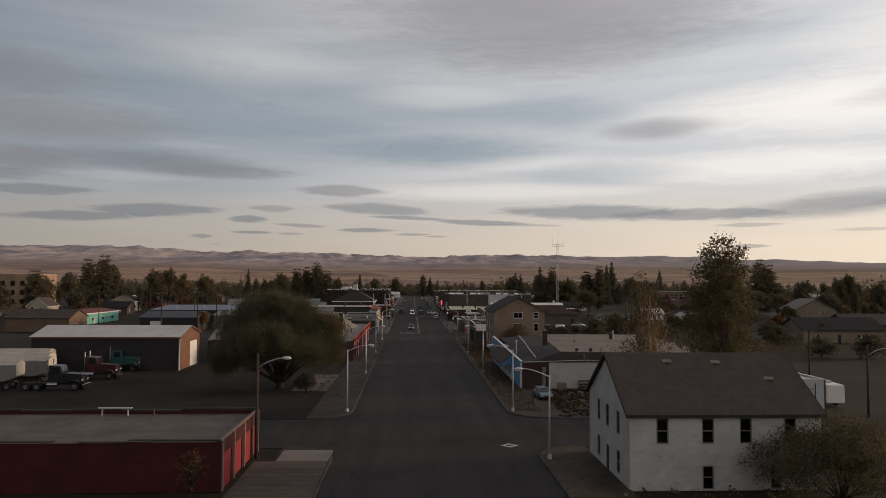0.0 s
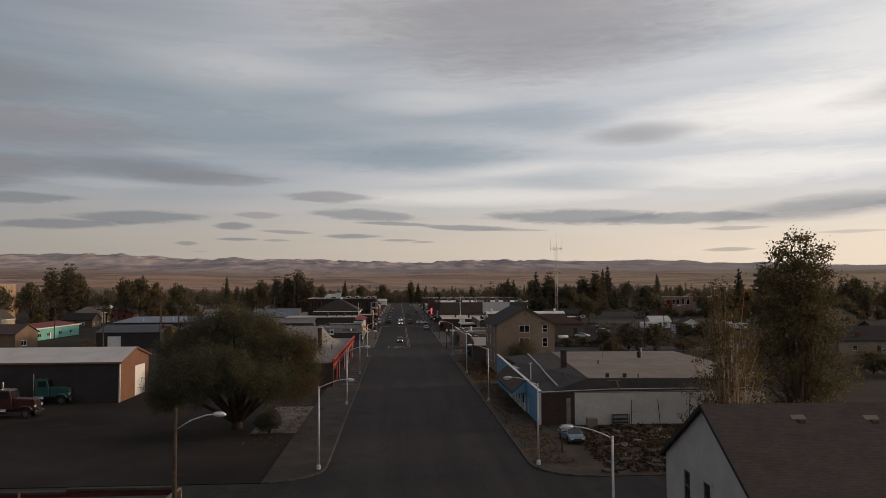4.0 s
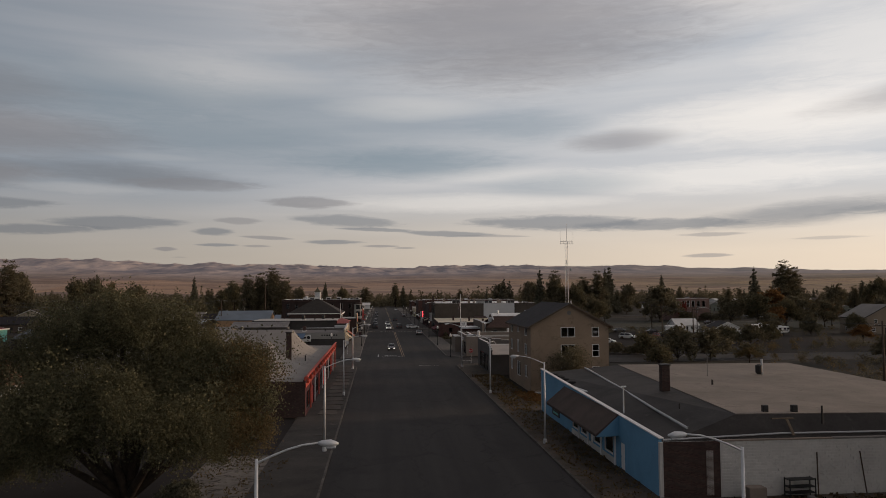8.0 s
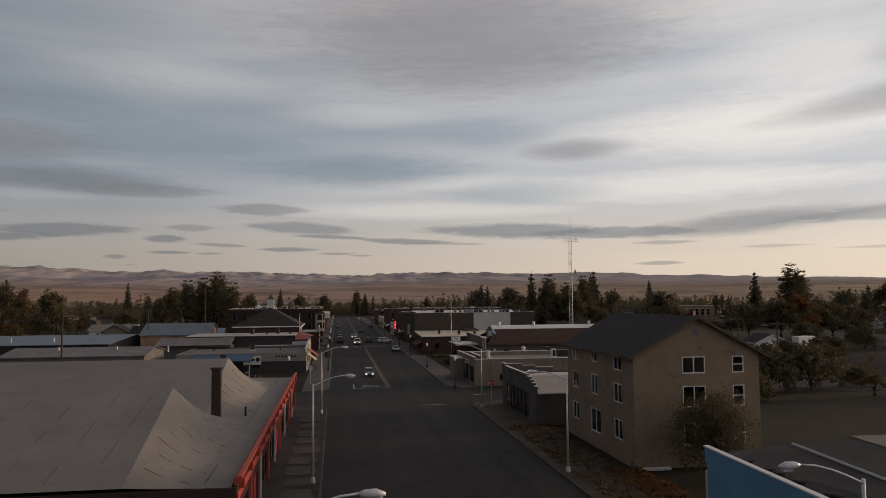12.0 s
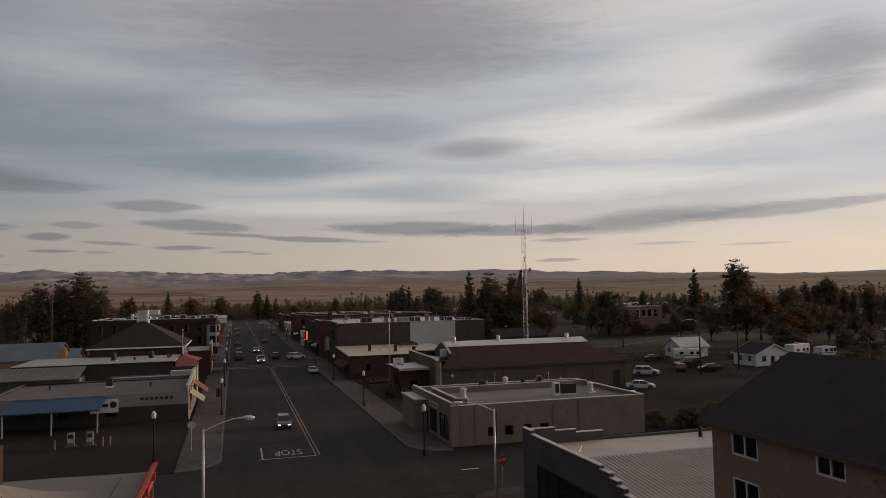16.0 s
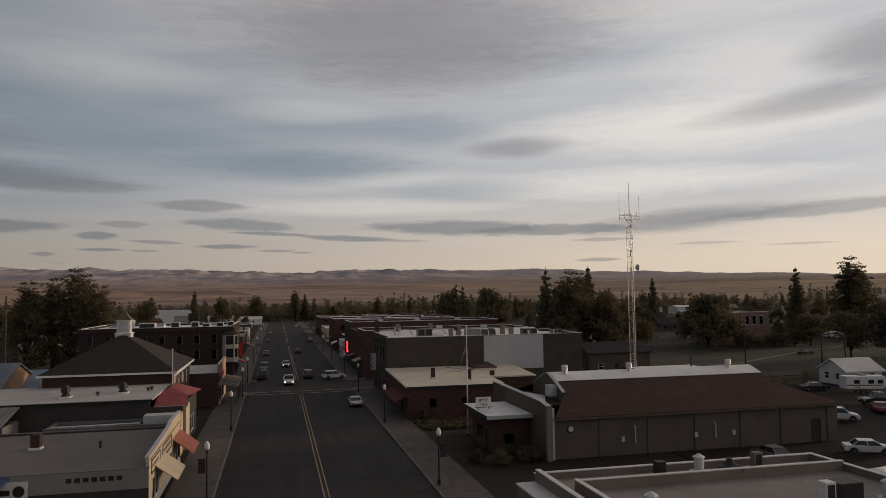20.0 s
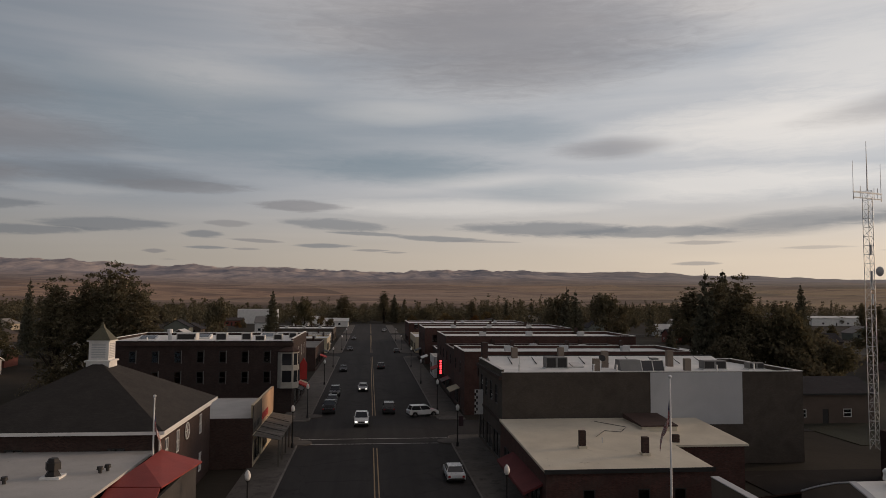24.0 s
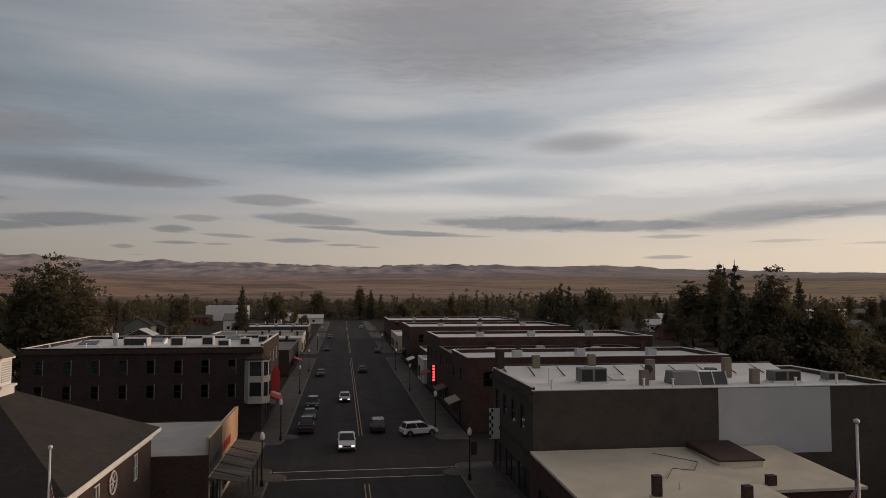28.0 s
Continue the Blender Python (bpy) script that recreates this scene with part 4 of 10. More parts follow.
stripe("side_stop_line", [((11.6, 208.5), (13.3, 208.5))], PAINT, "short white line on the side street", width=0.3)
txt = bpy.data.curves.new("stop_text", "FONT")
txt.body, txt.size, txt.align_x, txt.extrude = "STOP", 1.0, "CENTER", 0.001
tob = new("stop_word_curve", txt)
dg = bpy.context.evaluated_depsgraph_get()
tme = bpy.data.meshes.new_from_object(tob.evaluated_get(dg))
bpy.data.objects.remove(tob)
tme.materials.append(PAINT)
stop_word = new("stop_word", tme)
stop_word.location, stop_word.rotation_euler, stop_word.scale = (-2.75, 223.0, 0.008), (0, 0, math.pi), (1.15, 3.6, 1)
tagged(stop_word, "white STOP lettering painted on the asphalt", "road marking", kind="structure")
stripe("far_path", [((80.0, 330.0), (103.0, 338.0)), ((103.0, 338.0), (140.0, 362.0)), ((140.0, 362.0), (200.0, 388.0))], KERB, "thin pale path beyond the parking lot", z=0.06, width=0.9)
cover_plate = thing("manhole", 7.2, 72.5, 0.0, 45, "round iron manhole cover in a pale square collar", "manhole", kind="structure")
part("collar", boxes((-0.62, 0.62, -0.62, 0.62, -0.05, 0.01)), GREY_PANEL, cover_plate)
part("lid", tube([(0, 0, 0.0), (0, 0, 0.016)], 0.34, 20), BLACK_METAL, cover_plate)


# ---- street lamps ----
def street_lamp(x, y, way, height=7.4):
    """A tall pale steel pole with a curved arm towards the road (way: +1 or -1)."""
    t = thing("street_lamp", x, y, 0.13, 0, "tall pale steel street lamp with a curved arm", "street lamp", "street lamps along the kerb")
    part("pole", tube([(0, 0, 0.3), (0, 0, height)], [0.11, 0.065], 10), GALV, t, smooth=True)
    part("base", tube([(0, 0, 0), (0, 0, 0.35), (0, 0, 0.42)], [0.2, 0.19, 0.12], 10), GALV, t)
    pts = [(way * d, 0, height - 0.15 + 0.75 * math.sin(d / 2.5 * math.pi / 2)) for d in (0, 0.3, 0.7, 1.2, 1.8, 2.5)]
    part("arm", tube(pts, [0.05, 0.045, 0.045, 0.04, 0.04, 0.04], 8), GALV, t, smooth=True)
    hz = height + 0.58
    bm = bmesh.new()
    add_tube(bm, [(way * 2.4, 0, hz), (way * 2.55, 0, hz), (way * 2.9, 0, hz - 0.02), (way * 3.2, 0, hz - 0.03)], [0.06, 0.12, 0.16, 0.05], 10)
    head = part("head", bm, GALV, t, smooth=True)
    part("lens", boxes((way * 2.9 - 0.2, way * 2.9 + 0.2, -0.1, 0.1, hz - 0.2, hz - 0.12)), GREY_PANEL, head, bevel=0.02)


for y in (66.6, 90.1, 127.0, 160.2, 194.8):
    street_lamp(10.0, y, -1)
for y in (90.0, 125.9, 160.3, 194.2):
    street_lamp(-10.0, y, 1)


def acorn_lamp(x, y, banner=0):
    t = thing("post_lamp", x, y, 0.13, 0, "black cast post lamp with a white acorn globe", "street lamp", "post lamps along the sidewalk")
    part("post", tube([(0, 0, 0), (0, 0, 0.5), (0, 0, 0.6), (0, 0, 4.1)], [0.17, 0.15, 0.08, 0.055], 8), BLACK_METAL, t)
    part("collar", tube([(0, 0, 4.05), (0, 0, 4.2), (0, 0, 4.25)], [0.06, 0.14, 0.16], 8), BLACK_METAL, t)
    part("globe", tube([(0, 0, 4.25), (0, 0, 4.4), (0, 0, 4.65), (0, 0, 4.85), (0, 0, 5.0)], [0.13, 0.21, 0.23, 0.17, 0.05], 10), WHITE, t, "white acorn globe", smooth=True)
    if banner:
        part("banner_bar", boxes((0, banner * 0.75, -0.02, 0.02, 3.55, 3.59)), BLACK_METAL, t)
        part("banner", boxes((banner * 0.12, banner * 0.7, -0.012, 0.012, 2.4, 3.55)) if banner > 0 else boxes((banner * 0.7, banner * 0.12, -0.012, 0.012, 2.4, 3.55)), mat("dark_banner_cloth", (0.06, 0.035, 0.04), 0.9), t, "dark striped cloth banner")


for i, y in enumerate((214.8, 249.5, 282.6, 314.2, 340.4, 376.8, 412, 470, 520)):
    acorn_lamp(9.85, y, 1 if i in (1, 3) else 0)
for i, y in enumerate((249.2, 282.3, 314.6, 335.6, 376, 412, 470, 520)):
    acorn_lamp(-9.75, y, -1 if i in (0,) else 0)
acorn_lamp(-15.6, 221.0)


# ---- east side, from the south ----
def white_house():
    h = House("white_block_house", 14.3, 29.3, 57.0, 69.4, 5.85, WHITE_WALL, "two-storey white painted block house with a brown shingle gable roof", "house")
    SASH = mat("grey_sash", (0.2, 0.19, 0.18), 0.7, var=0.15)
    for u in (2.1, 5.65, 8.6, 12.1):
        h.win("S", u, 3.55, 0.95, 1.95, "hung", SASH)
    for u in (5.65, 11.0):
        h.win("S", u, 0.1, 0.9, 1.8, "hung", SASH)
    for u in (2.9, 5.7, 8.9):
        h.win("W", u, 3.7, 0.9, 1.85, "hung", SASH)
    for u in (2.9, 8.9):
        h.win("W", u, 0.6, 0.9, 1.8, "hung", SASH)
    h.door("W", 5.7, 1.0, 2.15, DARK_FRAME)
    h.walls()
    h.floor()
    part("ceiling", boxes((0.3, h.w - 0.3, 0.3, h.d - 0.3, 2.7, 2.85)), DARK_IN, h.ob)
    h.gable("x", 3.9, SHINGLE, over=0.3, trim=DARK_FRAME)
    for u, v in ((4.6, 4.8), (8.7, 4.7), (12.4, 2.9)):
        z = h.h + 3.9 * v / (h.d / 2)
        part("vent_flashing", prism([(v - 0.2, z - 0.02), (v + 0.6, z + 0.49), (v + 0.6, z + 0.53), (v - 0.2, z + 0.02)], "x", u - 0.2, u + 0.6), TAN_BLOCK, h.ob)
        part("roof_vent", boxes((u, u + 0.4, v, v + 0.35, z - 0.05, z + 0.35)), SHINGLE, h.ob, bevel=0.03)
    return h


WHITE_HOUSE = white_house()


def pale_shed():
    h = House("pale_block_shed", 38.9, 46.7, 86.4, 93.6, 4.4, GREY_PANEL, "pale grey flat-roofed shed behind the block house", "shed")
    h.win("S", 3.6, 0.9, 1.0, 1.4, "plain", DARK_FRAME)
    h.walls()
    h.floor()
    h.flat_roof(4.2, WHITE_ROOF, METAL_ROOF)
    part("wall_pipe", tube([(6.6, -0.06, 0.8), (6.6, -0.06, 4.0)], 0.05, 6), DARK_FRAME, h.ob)
    part("wall_pipe", tube([(0.5, -0.06, 3.3), (6.4, -0.06, 3.3)], 0.05, 6), DARK_FRAME, h.ob)
    part("corner_trim", boxes((7.7, 7.84, -0.04, 0.1, 0, 4.4)), DARK_FRAME, h.ob)


pale_shed()


def blue_building():
    h = House("blue_fronted_store", 13.75, 45.3, 108.9, 145.3, 3.5, WHITE_WALL, "low store with a sky-blue front and white block side", "building")
    h.mats["W"] = BLUE_WALL
    h.tops.update(W=4.0, S=3.78)
    W, D = h.w, h.d

    def front(y):
        """The front wall climbs towards its north end."""
        return 4.05 + 0.85 * y / D

    h.door("W", D - 8.2, 1.1, 2.2, WHITE, label="white shop door")
    for v in (10.0, 13.2, 17.2, 20.2):
        h.win("W", D - v - 2.3, 0.75, 2.3, 1.7, "shop", WHITE)
    h.door("W", D - 16.6, 1.0, 2.2, WHITE, label="white shop door")
    h.walls()
    h.floor()
    part("parapet", prism([(0.0, 4.0), (D, 4.0), (D, front(D)), (0.0, front(0))], "x", 0.0, 0.24), BLUE_WALL, h.ob, "sky-blue parapet climbing to the north")
    part("coping", prism([(-0.05, front(0)), (D + 0.05, front(D)), (D + 0.05, front(D) + 0.08), (-0.05, front(0) + 0.08)], "x", -0.06, 0.3), WHITE, h.ob, "white metal coping over the front")
    part("dark_brick_pier", boxes((0.26, 4.25, -0.03, 0.0, 0, 3.82)), BRICK_DARK, h.ob, "dark stained brick end of the side wall")
    part("exposed_brick", boxes((3.25, 3.75, -0.05, -0.03, 0.2, 3.2)), brick_mat("pale_jointed_brick", (0.1, 0.06, 0.05), (0.4, 0.37, 0.34), 0.22, 0.075, 0.4, 0.02), h.ob, "strip of bare brick with pale joints")
    for v in (9.2, 12.9, 16.9, 19.9):
        part("porch_post", boxes((-0.14, -0.003, v, v + 0.18, 0, 3.0)), WHITE, h.ob, "white shop front post")
    part("stall_riser", boxes((-0.06, -0.003, 9.4, 22.6, 0.0, 0.6)), WHITE_WALL, h.ob, "pale shop front boards")
    # roof: dark tarred slopes up to a raised weathered deck
    bm = bmesh.new()
    lo = [(0.25, 0.25, 3.6), (W - 0.25, 0.25, 3.6), (W - 0.25, D - 0.25, 4.0), (0.25, D - 0.25, 4.5)]
    hi = [(6.4, 1.9, 5.25), (W - 1.7, 1.9, 5.0), (W - 1.7, D - 0.9, 5.3), (9.0, D - 0.9, 5.35)]
    a, b = [bm.verts.new(p) for p in lo], [bm.verts.new(p) for p in hi]
    for k in range(4):
        bm.faces.new((a[k], a[(k + 1) % 4], b[(k + 1) % 4], b[k]))
    part("roof_skirt", bm, DARK_TAR, h.ob, "dark tarred lower roof slopes")
    bm = bmesh.new()
    top, bot = [bm.verts.new((x, y, z + 0.05)) for x, y, z in hi], [bm.verts.new((x, y, z - 0.12)) for x, y, z in hi]
    bm.faces.new(top)
    bm.faces.new(bot[::-1])
    for k in range(4):
        bm.faces.new((bot[k], bot[(k + 1) % 4], top[(k + 1) % 4], top[k]))
    part("roof_deck", bm, mat("weathered_tan_deck", (0.19, 0.162, 0.138), 0.92, var=0.22, big=0.25, small=6, stain=(0.13, 0.108, 0.092), stain_at=0.56), h.ob, "pale weathered upper roof deck")
    part("coping", prism([(4.3, 3.78), (12.4, 3.78), (12.4, 3.86), (4.3, 3.86)], "y", -0.06, 0.3), TAN_BLOCK, h.ob, "weathered tan wall coping")
    part("coping", boxes((12.45, 27.5, -0.06, 0.3, 3.78, 3.88)), GREY_WALL, h.ob, "weathered grey wall coping")
    part("stepped_end", boxes((27.5, 30.5, -0.02, 0.25, 0, 4.0)), GREY_WALL, h.ob)
    part("tar_lip", tube([(0.4, 0.35, 3.9), (9.0, 0.6, 4.12), (18.0, 0.6, 4.1), (27.0, 0.6, 4.05)], 0.06, 6), GREY_PANEL, h.ob, "pale bent edge flashing")
    part("loose_board", boxes((8.6, 10.2, 1.0, 1.15, 5.02, 5.08)), TAN_BARK, h.ob, "loose tan board on the roof edge")
    part("loose_board", prism([(0.2, 4.02), (1.1, 5.0), (1.1, 5.06), (0.2, 4.08)], "x", 9.6, 9.8), TAN_BARK, h.ob, "loose tan board on the roof edge")
    part("awning", prism([(-0.01, 4.2), (-0.01, 4.32), (-1.9, 2.75), (-1.9, 2.55)], "y", 8.4, 25.4), mat("brown_shingle_awning", (0.07, 0.05, 0.042), 0.9, var=0.3), h.ob, "dark brown shingled awning")
    part("awning_end", prism([(-0.01, 2.6), (-0.01, 4.2), (-1.9, 2.55)], "y", 8.36, 8.4), BLUE_WALL, h.ob, "blue boarded awning end")
    sb = part("sign_board", boxes((-0.08, -0.01, 27.6, 30.6, 0.7, 2.3)), DARK_FRAME, h.ob, "black sign board with green bars")
    for i in range(3):
        part("sign_bar", boxes((-0.1, -0.081, 27.9, 30.2 - 0.4 * i, 0.9 + 0.42 * i, 1.1 + 0.42 * i)), TEAL_WALL, sb)
    part("roof_seam", tube([(2.5, 1.25, 4.5), (3.0, 9.0, 4.66), (3.9, 20.0, 4.9), (5.0, 35.2, 5.12)], 0.1, 5), GREY_PANEL, h.ob, "pale roofing seam")
    for v, r in ((29.0, 0.42), (30.6, 0.36), (31.6, 0.42), (26.4, 0.4), (33.6, 0.42)):
        part("roof_tyre", tube([(1.1, v, 4.3), (1.1, v, 4.4), (1.1, v, 4.62), (1.1, v, 4.7)], [r * 0.75, r, r, r * 0.75], 12), TYRE, h.ob, "old black tyre weighing down the roof")
    part("roof_patch", boxes((0.7, 1.7, 21.0, 24.5, 4.2, 4.38)), GREY_PANEL, h.ob, "pale roofing patch")
    ch = part("chimney", boxes((6.0, 6.7, 14.4, 15.1, 4.6, 7.45)), BRICK_DARK, h.ob, "dark brick chimney")
    part("chimney_cap", boxes((5.93, 6.77, 14.33, 15.17, 7.45, 7.55)), DARK_FRAME, ch)
    for u, v, z0, z1, r, m_ in ((0.75, 9.4, 4.2, 6.3, 0.06, GALV), (12.3, 1.0, 4.6, 5.9, 0.07, DARK_FRAME), (11.9, 17.2, 5.2, 5.8, 0.09, DARK_FRAME), (14.4, 23.6, 5.2, 7.5, 0.035, GREY_WALL), (20.6, 24.3, 5.3, 6.9, 0.12, GREY_PANEL), (4.4, 7.0, 4.6, 5.3, 0.05, DARK_FRAME)):
        part("vent_pipe", tube([(u, v, z0), (u, v, z1)], r, 8), m_, h.ob)
    part("pole_cap", boxes((0.55, 0.95, 9.25, 9.55, 6.3, 6.38)), GALV, h.ob)
    part("roof_fan", tube([(20.2, 24.2, 5.4), (20.2, 24.2, 5.6), (20.2, 24.2, 6.3), (20.2, 24.2, 6.4)], [0.2, 0.34, 0.34, 0.12], 10), DARK_FRAME, h.ob)
    for u, v in ((8.8, 2.5), (10.9, 2.3)):
        part("roof_box", boxes((u, u + 0.4, v, v + 0.35, 5.15, 5.75)), DARK_FRAME, h.ob, bevel=0.03)
    return h


BLUE_STORE = blue_building()


def tan_apartment():
    h = House("tan_apartment_house", 15.75, 26.85, 160.5, 177.5, 9.2, STUCCO, "three-storey tan stucco apartment house with a dark gable roof", "apartment house")
    for z, hh in ((7.6, 1.4), (4.85, 1.75), (1.75, 1.8)):
        h.win("S", 4.27, z, 2.05, hh, "slide")
        h.win("S", 8.7, z, 1.05, hh, "hung")
        for u in (12.6, 1.5):
            h.win("W", u, z + 0.05, 1.9, hh - 0.1, "slide")
    for z, hh in ((7.9, 1.25), (4.9, 1.9)):
        h.win("W", 7.0, z, 1.6, hh, "slide")
    h.win("W", 6.7, 1.4, 2.7, 2.2, "slide", WHITE, label="white glazed double door")
    part("door_step", boxes((0.1, 2.8, 0.55 - 1.2, -0.1, 0, 0.16)), WHITE, h.ob, "white doorstep board")
    h.walls()
    h.floor()
    for z in (3.1, 6.2):
        part("ceiling", boxes((0.3, h.w - 0.3, 0.3, h.d - 0.3, z, z + 0.2)), DARK_IN, h.ob)
    h.gable("y", 3.0, DARK_SHINGLE, over=0.5, trim=mat("brown_trim", (0.1, 0.075, 0.055), 0.8))
    part("gable_vent", tube([(5.5, -0.03, 11.0), (5.5, 0.05, 11.0)], 0.3, 10), GREY_WALL, h.ob)
    part("roof_pipe", tube([(6.2, 1.5, 11.5), (6.2, 1.5, 12.7)], 0.06, 8), GALV, h.ob)


tan_apartment()


def metal_roof_garage():
    GW = mat("dark_grey_garage_wall", (0.1, 0.092, 0.085), 0.9, var=0.18, big=0.4, small=8)
    h = House("metal_roofed_garage", 13.4, 31.0, 181.6, 197.8, 3.4, GW, "low grey garage with a stepped parapet and ribbed metal roof", "garage")
    h.tops.update(W=4.0, N=4.3)
    h.win("W", 2.6, 0.25, 10.5, 3.0, "shop", DARK_FRAME)
    h.win("S", 6.0, 1.0, 2.2, 1.2, "slide", DARK_FRAME)
    h.walls()
    h.floor()
    W, D = h.w, h.d
    TANM = mat("tan_metal_roof", (0.5, 0.44, 0.38), 0.6, 0.15, var=0.12, big=0.3, small=6, bump=0.1)
    part("upper_roof", prism([(9.3, 4.25), (9.3, 4.42), (D - 0.27, 4.1), (D - 0.27, 3.95)], "x", 0.27, W + 0.1), TANM, h.ob, "plain tan upper roof")
    part("lower_roof", prism([(-0.2, 3.4), (-0.2, 3.5), (9.3, 4.42), (9.3, 4.3)], "x", 0.27, W + 0.1), TANM, h.ob, "ribbed tan metal roof slope")
    for i in range(52):
        u = 0.4 + i * (W - 0.5) / 51
        part("roof_rib", prism([(-0.2, 3.49), (-0.2, 3.55), (9.3, 4.48), (9.3, 4.41)], "x", u, u + 0.07), TANM, h.ob)
    part("ridge_cap", prism([(9.1, 4.4), (9.3, 4.5), (9.6, 4.42), (9.6, 4.38)], "x", 0.27, W + 0.1), METAL_ROOF, h.ob)
    for a, b, z in ((0.0, 0.9, 4.2), (0.9, 1.7, 4.5), (1.7, 2.6, 4.75), (2.6, 3.8, 5.0), (3.8, D - 1.6, 5.2), (D - 1.6, D, 5.45)):
        part("parapet_step", boxes((-0.02, 0.27, a, b, 4.0, z)), GW, h.ob)
        part("coping", boxes((-0.06, 0.31, a - 0.02, b + 0.02, z, z + 0.06)), METAL_ROOF, h.ob)
    for a, b, z in ((0.27, 2.6, 5.3), (2.6, 4.4, 5.05), (4.4, 6.8, 4.8)):
        part("side_parapet", boxes((a, b, D - 0.27, D + 0.02, 4.3, z)), GW, h.ob)
        part("coping", boxes((a, b, D - 0.31, D + 0.06, z, z + 0.06)), METAL_ROOF, h.ob)
    part("side_parapet", boxes((W - 0.3, W, 9.5, D, 3.4, 4.7)), GW, h.ob)
    part("coping", boxes((W - 0.34, W + 0.04, 9.5, D, 4.7, 4.76)), METAL_ROOF, h.ob)
    part("roof_conduit", tube([(1.2, 9.0, 4.9), (2.2, 10.6, 5.0), (2.6, 11.0, 4.4)], 0.04, 6), GALV, h.ob)
    part("roof_stack", tube([(14.0, 13.5, 4.1), (14.0, 13.5, 5.0)], 0.16, 8), DARK_FRAME, h.ob)


metal_roof_garage()


def police_station():
    h = House("tan_municipal_building", 13.6, 36.3, 218.0, 235.2, 4.2, TAN_BLOCK, "single-storey tan painted block building with a flat grey roof", "building")
    h.tops.update(W=4.5)
    for u in (4.0, 5.9, 8.0, 10.0):
        h.win("S", u, 0.85, 1.0, 1.0, "plain", DARK_FRAME)
    for u, w in ((2.0, 4.0), (8.6, 3.0), (12.6, 3.6)):
        h.win("W", u, 0.4, w, 2.6, "shop", DARK_FRAME)
    h.door("W", 6.7, 1.2, 2.3, DARK_FRAME)
    h.walls()
    h.floor()
    h.flat_roof(3.75, GREY_ROOF, METAL_ROOF)
    part("inner_parapet", boxes((1.6, 1.85, 3.4, 13.8, 3.75, 4.45)), TAN_BLOCK, h.ob)
    part("inner_parapet", boxes((1.85, h.w - 0.3, 13.55, 13.8, 3.75, 4.4)), TAN_BLOCK, h.ob)
    part("coping", boxes((1.55, 1.9, 3.35, 13.85, 4.45, 4.52)), METAL_ROOF, h.ob)
    part("coping", boxes((1.9, h.w - 0.26, 13.5, 13.85, 4.4, 4.47)), METAL_ROOF, h.ob)
    sl = part("slatted_box", boxes((1.2, 2.1, 1.0, 1.8, 3.75, 4.7)), DARK_FRAME, h.ob, "dark slatted vent box")
    for k in range(6):
        part("slat", boxes((1.25 + 0.14 * k, 1.32 + 0.14 * k, 0.97, 1.0, 3.85, 4.6)), GREY_PANEL, sl)
    part("roof_rod", tube([(5.0, 3.5, 3.8), (6.2, 6.0, 3.8)], 0.03, 5), DARK_FRAME, h.ob)
    for u in (1.0, 2.6, 14.6):
        part("wall_stain_pipe", tube([(u, -0.06, 0.3), (u, -0.06, 4.0)], 0.04, 6), TAN_BLOCK, h.ob)
    for u in (5.0, 11.5):
        part("downpipe", boxes((u, u + 0.16, -0.1, 0.0, 0.3, 3.6)), TAN_BLOCK, h.ob)
    part("wall_sign", boxes((-0.06, -0.01, 5.0, 8.5, 3.2, 3.8)), GREY_PANEL, h.ob, "pale wall sign with dark bars")
    for i in range(4):
        part("sign_bar", boxes((-0.08, -0.061, 5.3 + 0.75 * i, 5.8 + 0.75 * i, 3.38, 3.62)), DARK_FRAME, h.ob)
    part("front_piece", boxes((-1.4, 0.0, 10.0, 16.8, 0, 3.6)), TAN_BLOCK, h.ob, "projecting front bay with arched openings")
    part("front_coping", boxes((-1.5, 0.0, 9.9, 16.9, 3.6, 3.72)), METAL_ROOF, h.ob)
    return h


police_station()


